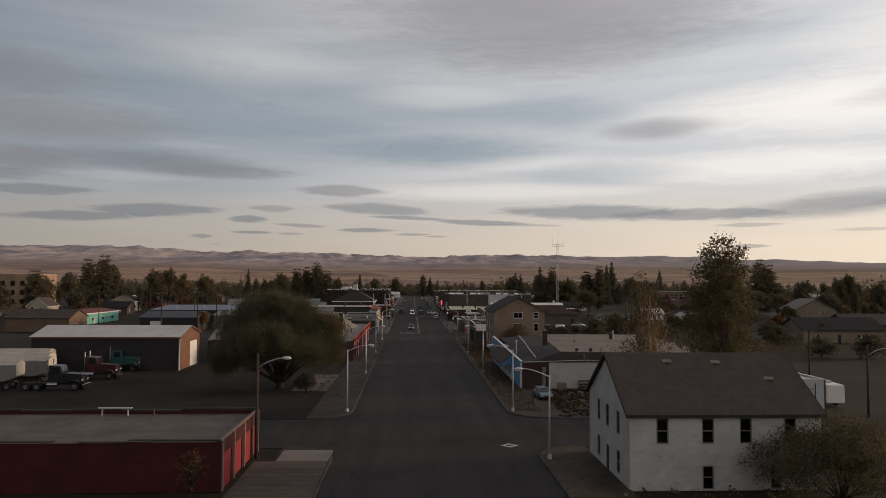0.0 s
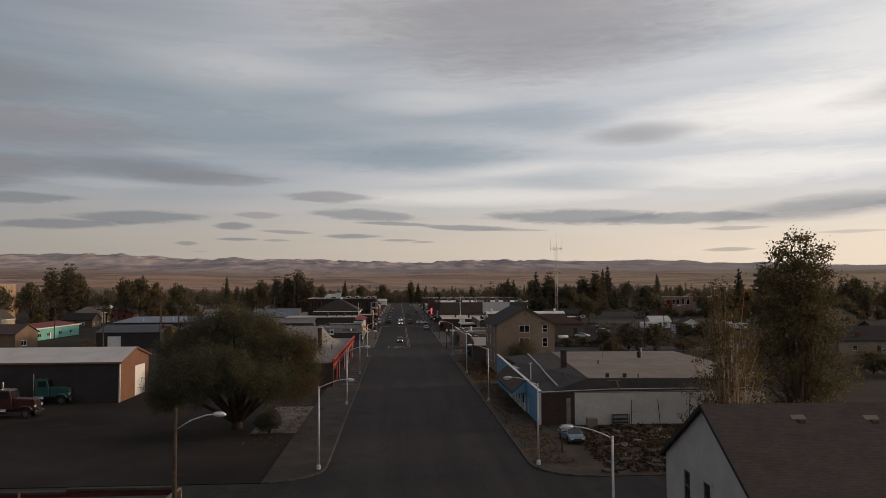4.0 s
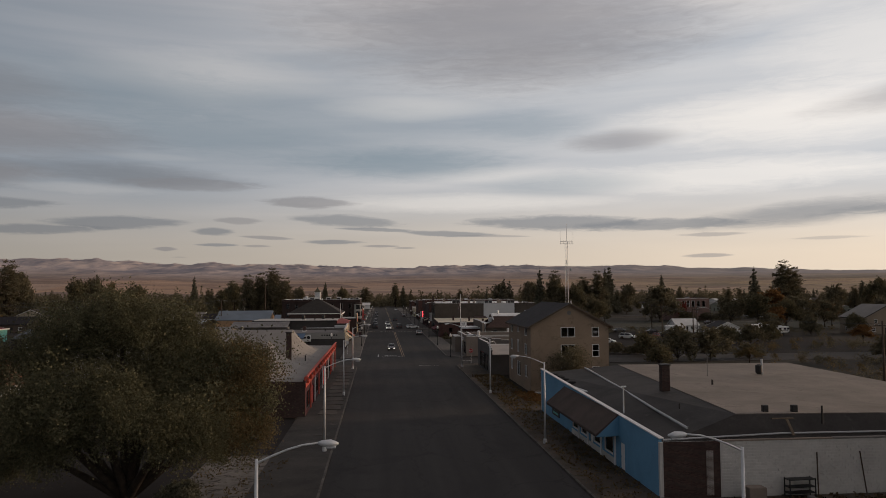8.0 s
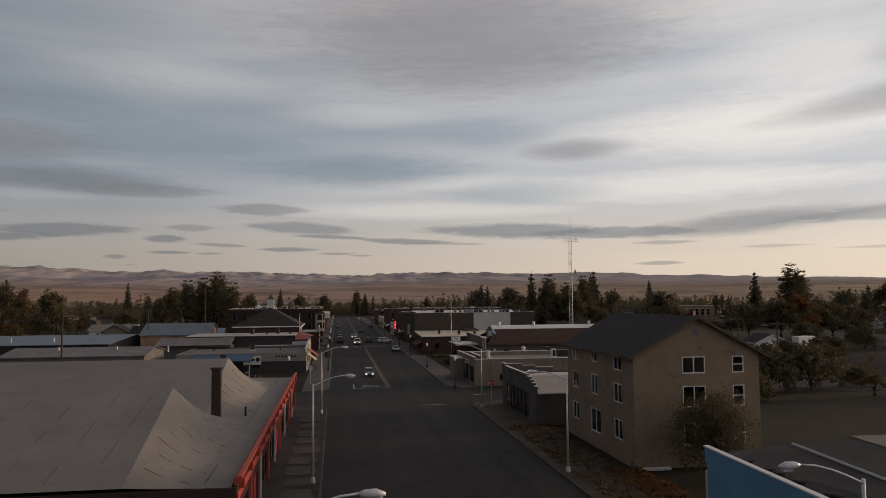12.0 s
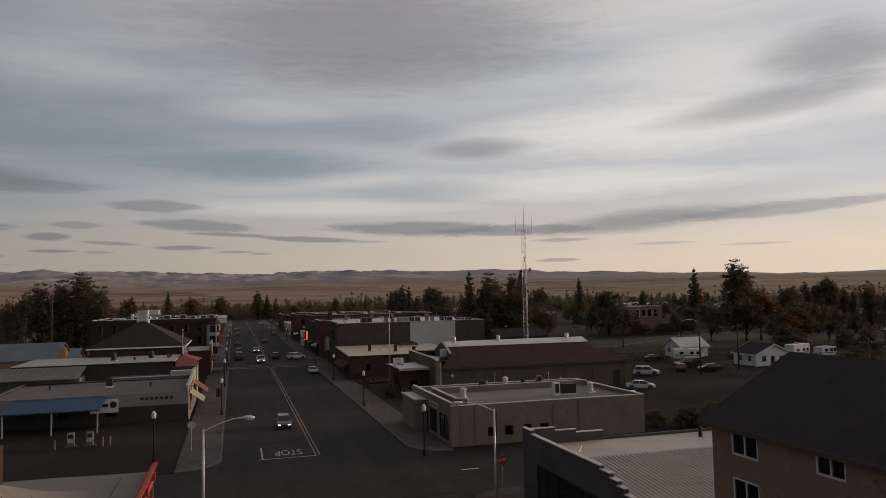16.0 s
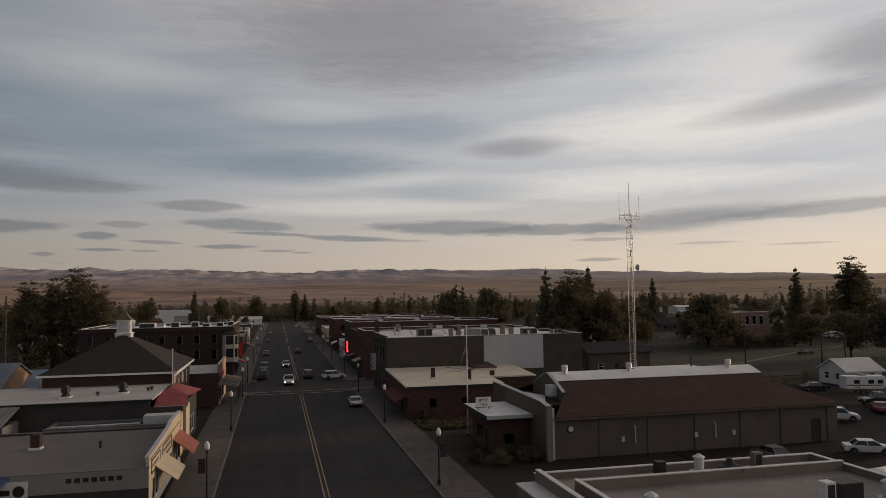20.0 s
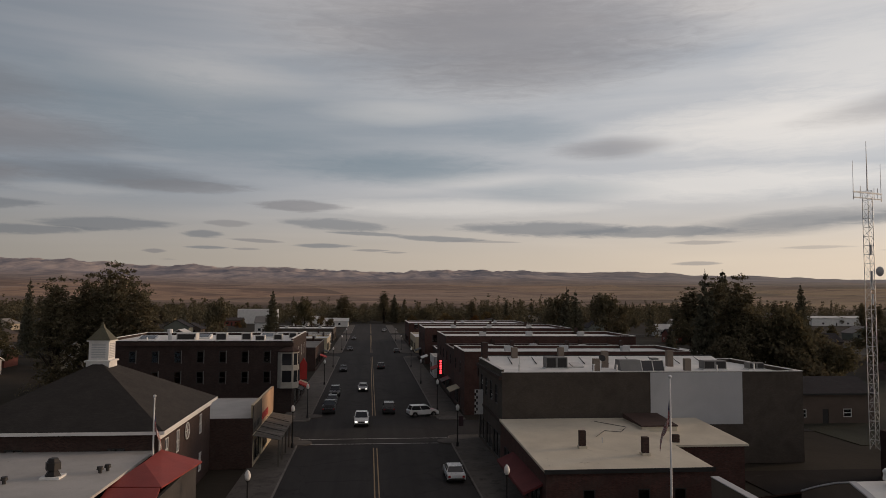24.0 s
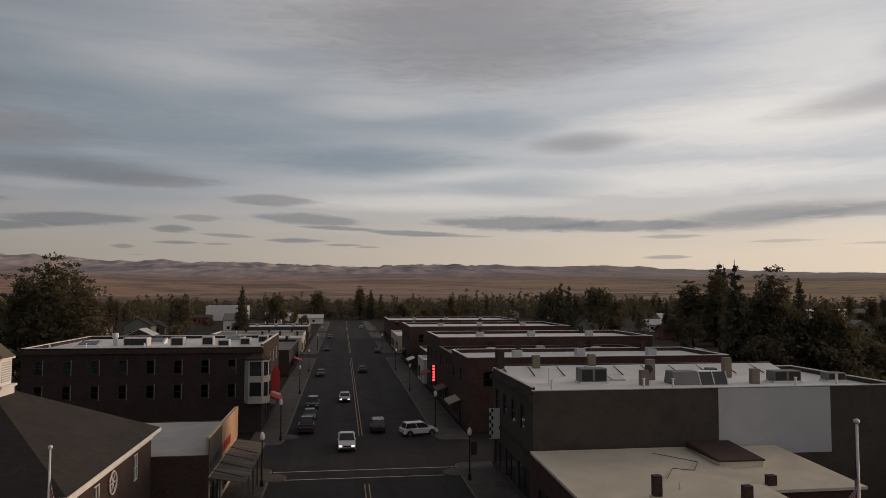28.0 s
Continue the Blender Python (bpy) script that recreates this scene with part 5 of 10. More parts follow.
def lodge_hall():
    h = House("lodge_hall", 23.3, 57.2, 256.3, 274.0, 4.1, HALL_WALL, "olive-tan hall with a brown barrel roof and white ridge strip", "hall")
    for u in (5, 10.5, 16, 21.5, 26.5, 32.5):
        part("buttress", boxes((u, u + 0.35, -0.12, 0.0, 0, 4.1)), HALL_WALL, h.ob)
    h.door("S", 30.4, 1.3, 2.6, DARK_FRAME)
    h.walls()
    h.floor()
    W, D, n, E = h.w, h.d, 12, 28.9
    arc = [(9.0 - 4.7 * math.cos(math.pi * k / n), 6.05 + 1.7 * (1 - abs(math.cos(math.pi * k / n)) ** 1.2)) for k in range(n + 1)]
    part("roof", prism(arc + [(a, b - 0.2) for a, b in arc][::-1], "x", 3.2, E + 0.3), HALL_ROOF, h.ob, "red-brown shingled barrel roof")
    for a, b in ((-0.5, 4.3), (D + 0.5, D - 4.3)):
        bm = bmesh.new()
        lo = [(0.05, a, 4.12), (W + 0.3, a, 4.12), (E + 0.3, b, 6.07), (3.15, b, 6.07)]
        top, bot = [bm.verts.new((x, y, z + 0.12)) for x, y, z in lo], [bm.verts.new(p) for p in lo]
        bm.faces.new(top)
        bm.faces.new(bot[::-1])
        for k in range(4):
            bm.faces.new((top[k], bot[k], bot[(k + 1) % 4], top[(k + 1) % 4]))
        bmesh.ops.recalc_face_normals(bm, faces=bm.faces)
        part("roof_slope", bm, HALL_ROOF, h.ob, "red-brown shingled lower slope")
    bm = bmesh.new()
    lo = [(W + 0.3, -0.5, 4.12), (W + 0.3, D + 0.5, 4.12), (E + 0.3, D - 4.3, 6.07), (E + 0.3, 4.3, 6.07)]
    top, bot = [bm.verts.new((x, y, z + 0.12)) for x, y, z in lo], [bm.verts.new(p) for p in lo]
    bm.faces.new(top)
    bm.faces.new(bot[::-1])
    for k in range(4):
        bm.faces.new((top[k], bot[k], bot[(k + 1) % 4], top[(k + 1) % 4]))
    bmesh.ops.recalc_face_normals(bm, faces=bm.faces)
    part("roof_slope", bm, HALL_ROOF, h.ob, "red-brown shingled end slope")
    top = [p for p in arc if p[1] > 6.95]
    part("ridge_strip", prism([(a, b + 0.03) for a, b in top] + [(a, b + 0.08) for a, b in top][::-1], "x", 3.1, E + 0.4), WHITE_ROOF, h.ob, "white coated ridge strip")
    for u in (2.85, E - 0.3):
        part("gable_wall", prism([(p[0], p[1] - 0.02) for p in arc][::-1] + [(4.3, 4.2), (13.7, 4.2)], "x", u, u + 0.35), HALL_WALL, h.ob, "tan arched gable wall")
    part("gable_trim", prism([(a, b + 0.01) for a, b in arc] + [(a, b + 0.1) for a, b in arc][::-1], "x", 2.8, 3.2), GREY_PANEL, h.ob)
    part("link_roof", boxes((0.1, 3.0, 3.0, 15.0, 4.9, 5.05)), HALL_ROOF, h.ob, "dark flat roof behind the front wall")
    bm = bmesh.new()
    tri_ = [bm.verts.new(p) for p in ((0.05, 2.2, 5.3), (2.8, 9.5, 5.15), (0.05, 10.4, 5.6), (0.05, 2.2, 5.1), (2.8, 9.5, 5.0), (0.05, 10.4, 5.1))]
    for f_ in ((0, 1, 2), (5, 4, 3), (0, 3, 4, 1), (1, 4, 5, 2), (2, 5, 3, 0)):
        bm.faces.new([tri_[k] for k in f_])
    part("cricket", bm, WHITE_ROOF, h.ob, "white coated roof cricket")
    part("gutter", boxes((0, W, -0.62, -0.5, 4.0, 4.15)), HALL_WALL, h.ob)
    part("eave_strip", boxes((-0.12, 0.1, -0.2, 0.05, 0, 5.2)), GREY_PANEL, h.ob, "pale corner strip")
    clock = part("clock_disc", tube([(1.9, -0.12, 3.0), (1.9, 0, 3.0)], 0.42, 16), DARK_FRAME, h.ob, "round dark emblem with pale rim")
    part("clock_rim", tube([(1.9, -0.14, 3.0), (1.9, -0.12, 3.0)], 0.3, 12), GREY_PANEL, clock)
    for u in (7.5, 16, 20.5):
        part("wall_vent", boxes((u, u + 0.35, -0.15, 0, 1.4, 1.9)), GREY_PANEL, h.ob)
    for u, z in ((9.0, 2.9), (18.4, 2.7)):
        part("wall_pipe", tube([(u, -0.25, 1.2), (u, -0.25, z), (u, 0.0, z + 0.1)], 0.07, 8), GALV, h.ob, "grey flue pipe up the wall")
    part("ac_box", boxes((1.9, 2.85, 5.9, 7.0, 5.5, 6.7)), GREY_PANEL, h.ob, "grey air unit on the gable")
    for u in (4.85, 12.9, 26.0):
        v = part("ridge_vent", tube([(u, 8.4, 7.6), (u, 8.4, 8.0), (u, 8.4, 8.02), (u, 8.4, 8.45), (u, 8.4, 8.47), (u, 8.4, 8.62)], [0.24, 0.24, 0.38, 0.34, 0.4, 0.3], 10), GALV, h.ob)
    # entrance canopy and front wall
    f = House("lodge_entrance", 18.2, 22.4, 260.6, 268.8, 3.8, BRICK_RED, "low brick lodge entrance with a flat white canopy", "building")
    f.win("W", 2.0, 0.8, 2.5, 1.6, "shop", DARK_FRAME)
    f.door("W", 5.2, 1.6, 2.2, DARK_FRAME)
    f.win("S", 1.2, 0.9, 1.2, 1.2, "plain", DARK_FRAME)
    f.walls()
    f.floor()
    part("roof", boxes((-0.9, f.w, -0.9, f.d + 0.7, 3.8, 4.1)), WHITE_ROOF, f.ob, "flat white canopy roof")
    part("fascia", boxes((-0.95, -0.9, -0.95, f.d + 0.75, 3.75, 4.14)), DARK_FRAME, f.ob)
    part("fascia", boxes((-0.9, f.w, -0.95, -0.9, 3.75, 4.14)), GREY_PANEL, f.ob)
    w = solo("lodge_front_wall", prism([(255.9, 0.0), (274.5, 0.0), (274.5, 5.9), (257.8, 5.72), (255.9, 5.45)], "x", 22.45, 22.93), HALL_WALL, "olive-tan front wall of the hall with a pale coping", "wall")
    part("coping", prism([(255.85, 5.46), (257.8, 5.73), (274.5, 5.91), (274.5, 5.97), (257.8, 5.79), (255.85, 5.52)], "x", 22.4, 22.98), GREY_PANEL, w)
    part("pier", boxes((22.4, 22.98, 255.6, 256.1, 0, 5.5)), TAN_BLOCK, w, "pale end pier")
    sg = thing("lodge_sign", 18.35, 264.6, 4.1, 6, "small white roof sign with dark lettering", "sign")
    part("board", boxes((-0.9, 0.9, -0.06, 0.06, 0.25, 1.35)), WHITE, sg)
    for z in (0.18, 1.35):
        part("frame_rail", boxes((-0.98, 0.98, -0.05, 0.05, z, z + 0.07)), DARK_FRAME, sg)
    for u in (-0.7, 0.6):
        part("foot", boxes((u, u + 0.1, -0.04, 0.04, 0, 0.18)), DARK_FRAME, sg)
    for word, z in (("BPOE", 0.85), ("1869", 0.38)):
        letters(word, 0.46, DARK_FRAME, sg, (0, -0.065, z))


def letters(word, size, material, parent, at, rz=0.0, depth=0.01, name="lettering"):
    cu = bpy.data.curves.new(name, "FONT")
    cu.body, cu.size, cu.align_x, cu.extrude = word, size, "CENTER", depth
    tmp = new("tmp_text", cu)
    me = bpy.data.meshes.new_from_object(tmp.evaluated_get(bpy.context.evaluated_depsgraph_get()))
    bpy.data.objects.remove(tmp)
    me.materials.append(material)
    ob = new(name, me)
    ob.parent, ob.location, ob.rotation_euler = parent, at, (math.pi / 2, 0, radians(rz))
    return ob


lodge_hall()


def cream_roof_store():
    h = House("brick_store_cream_roof", 13.1, 26.8, 283.3, 303.2, 4.3, BRICK_RED, "low red brick store with a cream coated flat roof", "store")
    h.tops.update(N=4.95)
    h.win("W", 2.0, 0.5, 4.0, 2.3, "shop", DARK_FRAME)
    h.door("W", 7.0, 1.4, 2.3, DARK_FRAME)
    h.win("W", 9.5, 0.5, 4.0, 2.3, "shop", DARK_FRAME)
    h.win("W", 14.5, 0.5, 3.4, 2.3, "shop", DARK_FRAME)
    for u in (3.0, 7.5, 10.5):
        h.win("S", u, 1.6, 1.0, 1.3, "plain", DARK_FRAME)
    h.walls()
    h.floor()
    D = h.d

    def top(v):
        """The roof falls a little towards the south."""
        return 4.5 + 0.65 * (v + 0.2) / D

    part("roof", prism([(-0.2, 4.3), (-0.2, 4.5), (D - 0.05, top(D)), (D - 0.05, top(D) - 0.2)], "x", -0.15, h.w + 0.1), CREAM_ROOF, h.ob, "cream coated flat roof")
    for u in (0.02, h.w - 0.27):
        part("side_wedge", prism([(0.0, 4.3), (D - 0.3, 4.3), (D - 0.3, 4.92), (0.2, 4.32)], "x", u, u + 0.25), BRICK_RED, h.ob)
    part("roof_edge", boxes((-0.18, h.w + 0.18, -0.24, -0.2, 4.2, 4.54)), DARK_FRAME, h.ob)
    e = House("store_wing", 26.9, 34.3, 292.2, 303.2, 4.3, BRICK_RED, "brick rear wing with a cream coated flat roof", "store")
    e.win("S", 2.0, 1.4, 1.0, 1.2, "plain", DARK_FRAME)
    e.walls()
    e.floor()
    part("roof", prism([(-0.3, 4.3), (-0.3, 4.5), (e.d - 0.05, 5.1), (e.d - 0.05, 4.9)], "x", 0.1, e.w + 0.3), CREAM_ROOF, e.ob, "cream coated flat roof")
    part("awning", prism([(0.0, 3.0), (0.0, 3.2), (-1.6, 2.5), (-1.6, 2.3)], "y", 1, 13), mat("maroon_awning", (0.13, 0.03, 0.03), 0.9), h.ob, "maroon sloping awning")
    sk = part("roof_hatch", boxes((-0.6, 3.0, 5.0, 10.2, 4.5, 5.25)), CREAM_ROOF, e.ob, "raised cream roof hatch with a rust-brown lid")
    part("hatch_lid", prism([(4.9, 5.25), (10.3, 5.25), (10.3, 5.75), (4.9, 5.37)], "x", -0.7, 3.1), mat("rust_hatch", (0.06, 0.036, 0.03), 0.8), sk, "rust-brown lid")
    part("roof_cable", tube([(7.6, 11.0, top(11) + 0.05), (9.2, 13.5, top(13.5) + 0.05), (10.6, 12.8, top(12.8) + 0.05), (12.0, 15.0, top(15) + 0.05), (9.6, 18.0, top(18) + 0.05)], 0.025, 5), DARK_FRAME, h.ob)
    for u, v in ((4.7, 6.6), (9.4, 3.8)):
        z = top(v)
        ch = part("chimney", boxes((u, u + 0.55, v, v + 0.5, z - 0.1, z + 1.55)), BRICK_DARK, h.ob, "dark short chimney stack")
        part("flashing", boxes((u - 0.1, u + 0.65, v - 0.1, v + 0.6, z - 0.05, z + 0.22)), CREAM_ROOF, ch)
    part("vent_pipe", tube([(7.4, 8.6, 4.7), (7.4, 8.6, 5.3)], 0.07, 8), GALV, h.ob)
    part("chimney", boxes((0.7, 1.35, 0.6, 1.1, 4.5, 5.25)), BRICK_DARK, e.ob, "dark short chimney stack")


cream_roof_store()
v_ = House("white_roofed_outbuilding", 51.5, 64.0, 287.0, 297.0, 4.7, BRICK_DARK, "low dark building with a flat white roof", "building")
v_.win("S", 3.0, 1.2, 1.4, 1.2, "slide", WHITE)
v_.door("S", 7.0, 1.0, 2.1, DARK_FRAME)
v_.walls()
v_.floor()
v_.flat_roof(4.6, WHITE_ROOF)
part("vent_pipe", tube([(9.0, 4.0, 4.5), (9.0, 4.0, 6.6)], 0.12, 8), DARK_FRAME, v_.ob)


def brick_block():
    h = House("two_storey_brick_block", 13.3, 47.3, 303.5, 319.8, 10.0, BRICK_TAN, "two-storey brown brick commercial block with a white flat roof", "building")
    h.tops.update(W=10.25)
    for u in (1.5, 5.0, 8.5, 12.0):
        h.win("W", u, 6.2, 1.6, 2.2, "hung", DARK_FRAME)
    for u in (1.0, 6.0, 11.0):
        h.win("W", u, 0.5, 4.2, 2.8, "shop", DARK_FRAME)
    h.walls()
    h.floor()
    part("ceiling", boxes((0.3, h.w - 0.3, 0.3, h.d - 0.3, 4.6, 4.9)), DARK_IN, h.ob)
    h.flat_roof(9.6, WHITE_ROOF, METAL_ROOF)
    part("grey_panel", boxes((16.4, 26.9, -0.05, -0.003, 4.3, 9.95)), GREY_PANEL, h.ob, "large plain pale grey panel on the side wall")
    part("cornice", boxes((-0.35, -0.01, 0, h.d, 9.2, 9.6)), BRICK_DARK, h.ob)
    part("belt_course", boxes((-0.15, -0.01, 0, h.d, 4.6, 4.9)), BRICK_DARK, h.ob)
    for u, v in ((4.0, 14.8), (10.2, 15.3), (14.0, 9.0), (22.6, 10.0)):
        part("chimney", boxes((u, u + 0.75, v, v + 0.7, 9.6, 11.6)), TAN_BLOCK, h.ob, "tan brick chimney")
    for u, v in ((11.7, 5.2), (22.6, 5.0)):
        part("chimney_stub", boxes((u, u + 0.75, v, v + 0.6, 9.6, 11.0)), TAN_BLOCK, h.ob)
    for i in range(9):
        part("skylight_bar", prism([(12.5, 9.72), (15.3, 10.32), (15.3, 10.4), (12.5, 9.8)], "x", 3.5 + 3.1 * i, 3.6 + 3.1 * i), DARK_FRAME, h.ob)
    part("lean_roof", prism([(12.0, 9.6), (16.0, 9.6), (16.0, 10.45), (15.6, 10.45)], "x", 1.0, 31.0), WHITE_ROOF, h.ob, "white sloping back parapet")
    part("back_coping", boxes((1.0, 31.2, 15.7, 16.1, 10.45, 10.55)), DARK_FRAME, h.ob)
    UNIT = mat("dull_air_unit", (0.2, 0.195, 0.185), 0.7, 0.2, var=0.15)
    for u, v, a, b, c in ((6.6, 7.3, 2.6, 1.5, 1.25), (25.2, 5.6, 2.8, 1.4, 0.95), (30.8, 5.6, 1.9, 1.2, 0.7), (19.6, 7.6, 0.9, 0.9, 1.1)):
        q = part("air_unit", boxes((u, u + a, v, v + b, 9.75, 9.75 + c)), UNIT, h.ob, "dull grey rooftop air unit", bevel=0.04)
        part("curb", boxes((u - 0.1, u + a + 0.1, v - 0.1, v + b + 0.1, 9.6, 9.75)), WHITE_ROOF, q)
        for k in range(2):
            part("grille", boxes((u + 0.12 + k * a * 0.5, u + a * (0.45 + 0.5 * k), v - 0.02, v, 9.85, 9.65 + c)), DARK_FRAME, q)
    part("skylight", prism([(5.0, 9.62), (7.4, 9.62), (7.0, 10.8), (5.6, 10.8)], "x", 14.9, 17.4), UNIT, h.ob, "dark louvred roof hood")
    gl = part("skylight_glass", prism([(5.0, 9.62), (7.4, 9.62), (7.3, 10.2), (6.9, 10.75), (5.6, 10.75)], "x", 17.4, 20.2), GLASS_DARK, h.ob, "glazed sloping skylight")
    for k in range(3):
        part("glazing_bar", prism([(4.96, 9.62), (5.04, 9.62), (5.64, 10.8), (5.56, 10.8)], "x", 17.4 + 1.35 * k, 17.5 + 1.35 * k), METAL_ROOF, gl)
    for u in (8.9, 10.4):
        part("flat_skylight", prism([(9.0, 9.62), (11.2, 9.62), (11.2, 10.05), (9.0, 9.75)], "x", u, u + 1.3), METAL_ROOF, h.ob)
    part("antenna", tube([(3.3, 6.7, 9.6), (3.3, 6.7, 11.2)], 0.04, 6), GALV, h.ob)
    dish = part("dish_mast", tube([(13.6, 8.2, 9.6), (13.6, 8.2, 10.7)], 0.04, 6), GALV, h.ob)
    part("dish", tube([(13.6, 8.12, 10.8), (13.6, 8.0, 10.8), (13.6, 7.9, 10.85)], [0.06, 0.3, 0.42], 12), DARK_FRAME, dish)
    part("parapet_pier", boxes((0.1, 0.8, 14.2, 15.5, 10.4, 12.3)), BRICK_DARK, h.ob)
    for u, v in ((2.5, 3.0), (11.0, 3.0), (13.5, 2.5), (25.0, 2.0), (30.5, 4.0)):
        part("vent_pipe", tube([(u, v, 9.5), (u, v, 10.5), (u, v, 10.55)], [0.1, 0.1, 0.2], 8), GALV, h.ob)
    sg = part("blade_sign", boxes((-1.1, -0.05, 12.6, 12.75, 3.6, 6.6)), WHITE, h.ob, "white hanging sign with a black checker edge")
    for k in range(8):
        part("checker", boxes((-1.12 + 0.2 * (k % 2), -0.92 + 0.2 * (k % 2), 12.58, 12.6, 3.7 + 0.36 * k, 4.05 + 0.36 * k)), DARK_FRAME, sg)


brick_block()


# ---- west side, from the south ----
def red_workshop():
    h = House("red_workshop", -46.0, -16.6, 57.6, 70.8, 3.6, RED_WALL, "low dark red painted workshop with a weathered flat roof", "workshop")
    h.tops.update(S=3.72, N=3.8, E=3.82)
    for u in (0.8, 4.4, 8.0, 11.2):
        h.door("E", u, 2.4 if u < 11 else 1.6, 2.7, mat("red_garage_door", (0.3, 0.034, 0.034), 0.7, var=0.15), "garage", label="bright red garage door")
    h.walls()
    h.floor()
    h.flat_roof(3.5, TAR_ROOF)
    for a, b, z in ((0, 8, 3.8), (8, 12.5, 3.72), (12.5, 17.0, 3.78), (17.0, 22.5, 3.7), (22.5, 29.3, 3.85)):
        part("coping", boxes((a, b, -0.08, 0.33, z - 0.05, z + 0.05)), DARK_TAR if a % 2 else GREY_WALL, h.ob)
        part("coping", boxes((a, b, h.d - 0.33, h.d + 0.08, z + 0.02, z + 0.16)), DARK_TAR, h.ob)
    part("coping", boxes((h.w - 0.2, h.w + 0.06, 0, h.d, 3.82, 3.9)), TAN_BLOCK, h.ob, "worn tan coping on the street wall")
    for u in (0.45, 4.0, 7.6, 10.8, 13.2):
        part("pilaster", boxes((h.w, h.w + 0.1, u - 0.25, u, 0, 3.78)), TAN_BLOCK, h.ob, "worn tan pilaster")
    for a, b in ((0, 1.5), (1.5, 12.5), (12.5, 18.8), (18.8, 24.2), (24.2, 29.0)):
        z = 3.74 + 0.05 * ((a * 7) % 3 - 1)
        part("edge_flashing", boxes((a, b, -0.1, -0.02, z - 0.02, z + 0.05)), TAN_BLOCK, h.ob)
    part("roof_duct", boxes((15.3, 18.3, h.d - 1.5, h.d - 1.2, 4.2, 4.3), (15.6, 15.7, h.d - 1.4, h.d - 1.3, 3.5, 4.2), (17.9, 18.0, h.d - 1.4, h.d - 1.3, 3.5, 4.2)), GREY_PANEL, h.ob)
    part("vent_pipe", tube([(20.5, h.d - 2, 3.2), (20.5, h.d - 2, 4.3)], 0.08, 8), RUST_WALL, h.ob)


red_workshop()


def black_shed():
    h = House("black_machine_shed", -68.0, -42.7, 130.9, 143.0, 5.75, BLACK_WALL, "black metal-sided machine shed with a white gable roof", "shed")
    h.mats["E"] = RUST_WALL
    h.door("E", 6.0, 4.6, 4.6, WHITE, "garage", label="white roll-up door")
    h.walls()
    h.gable("x", 1.6, METAL_ROOF, over=0.3, trim=RUST_WALL, gable_mat=RUST_WALL)
    part("corner_trim", boxes((h.w - 0.15, h.w + 0.03, -0.04, 0.15, 0, 5.75)), WHITE, h.ob)


black_shed()


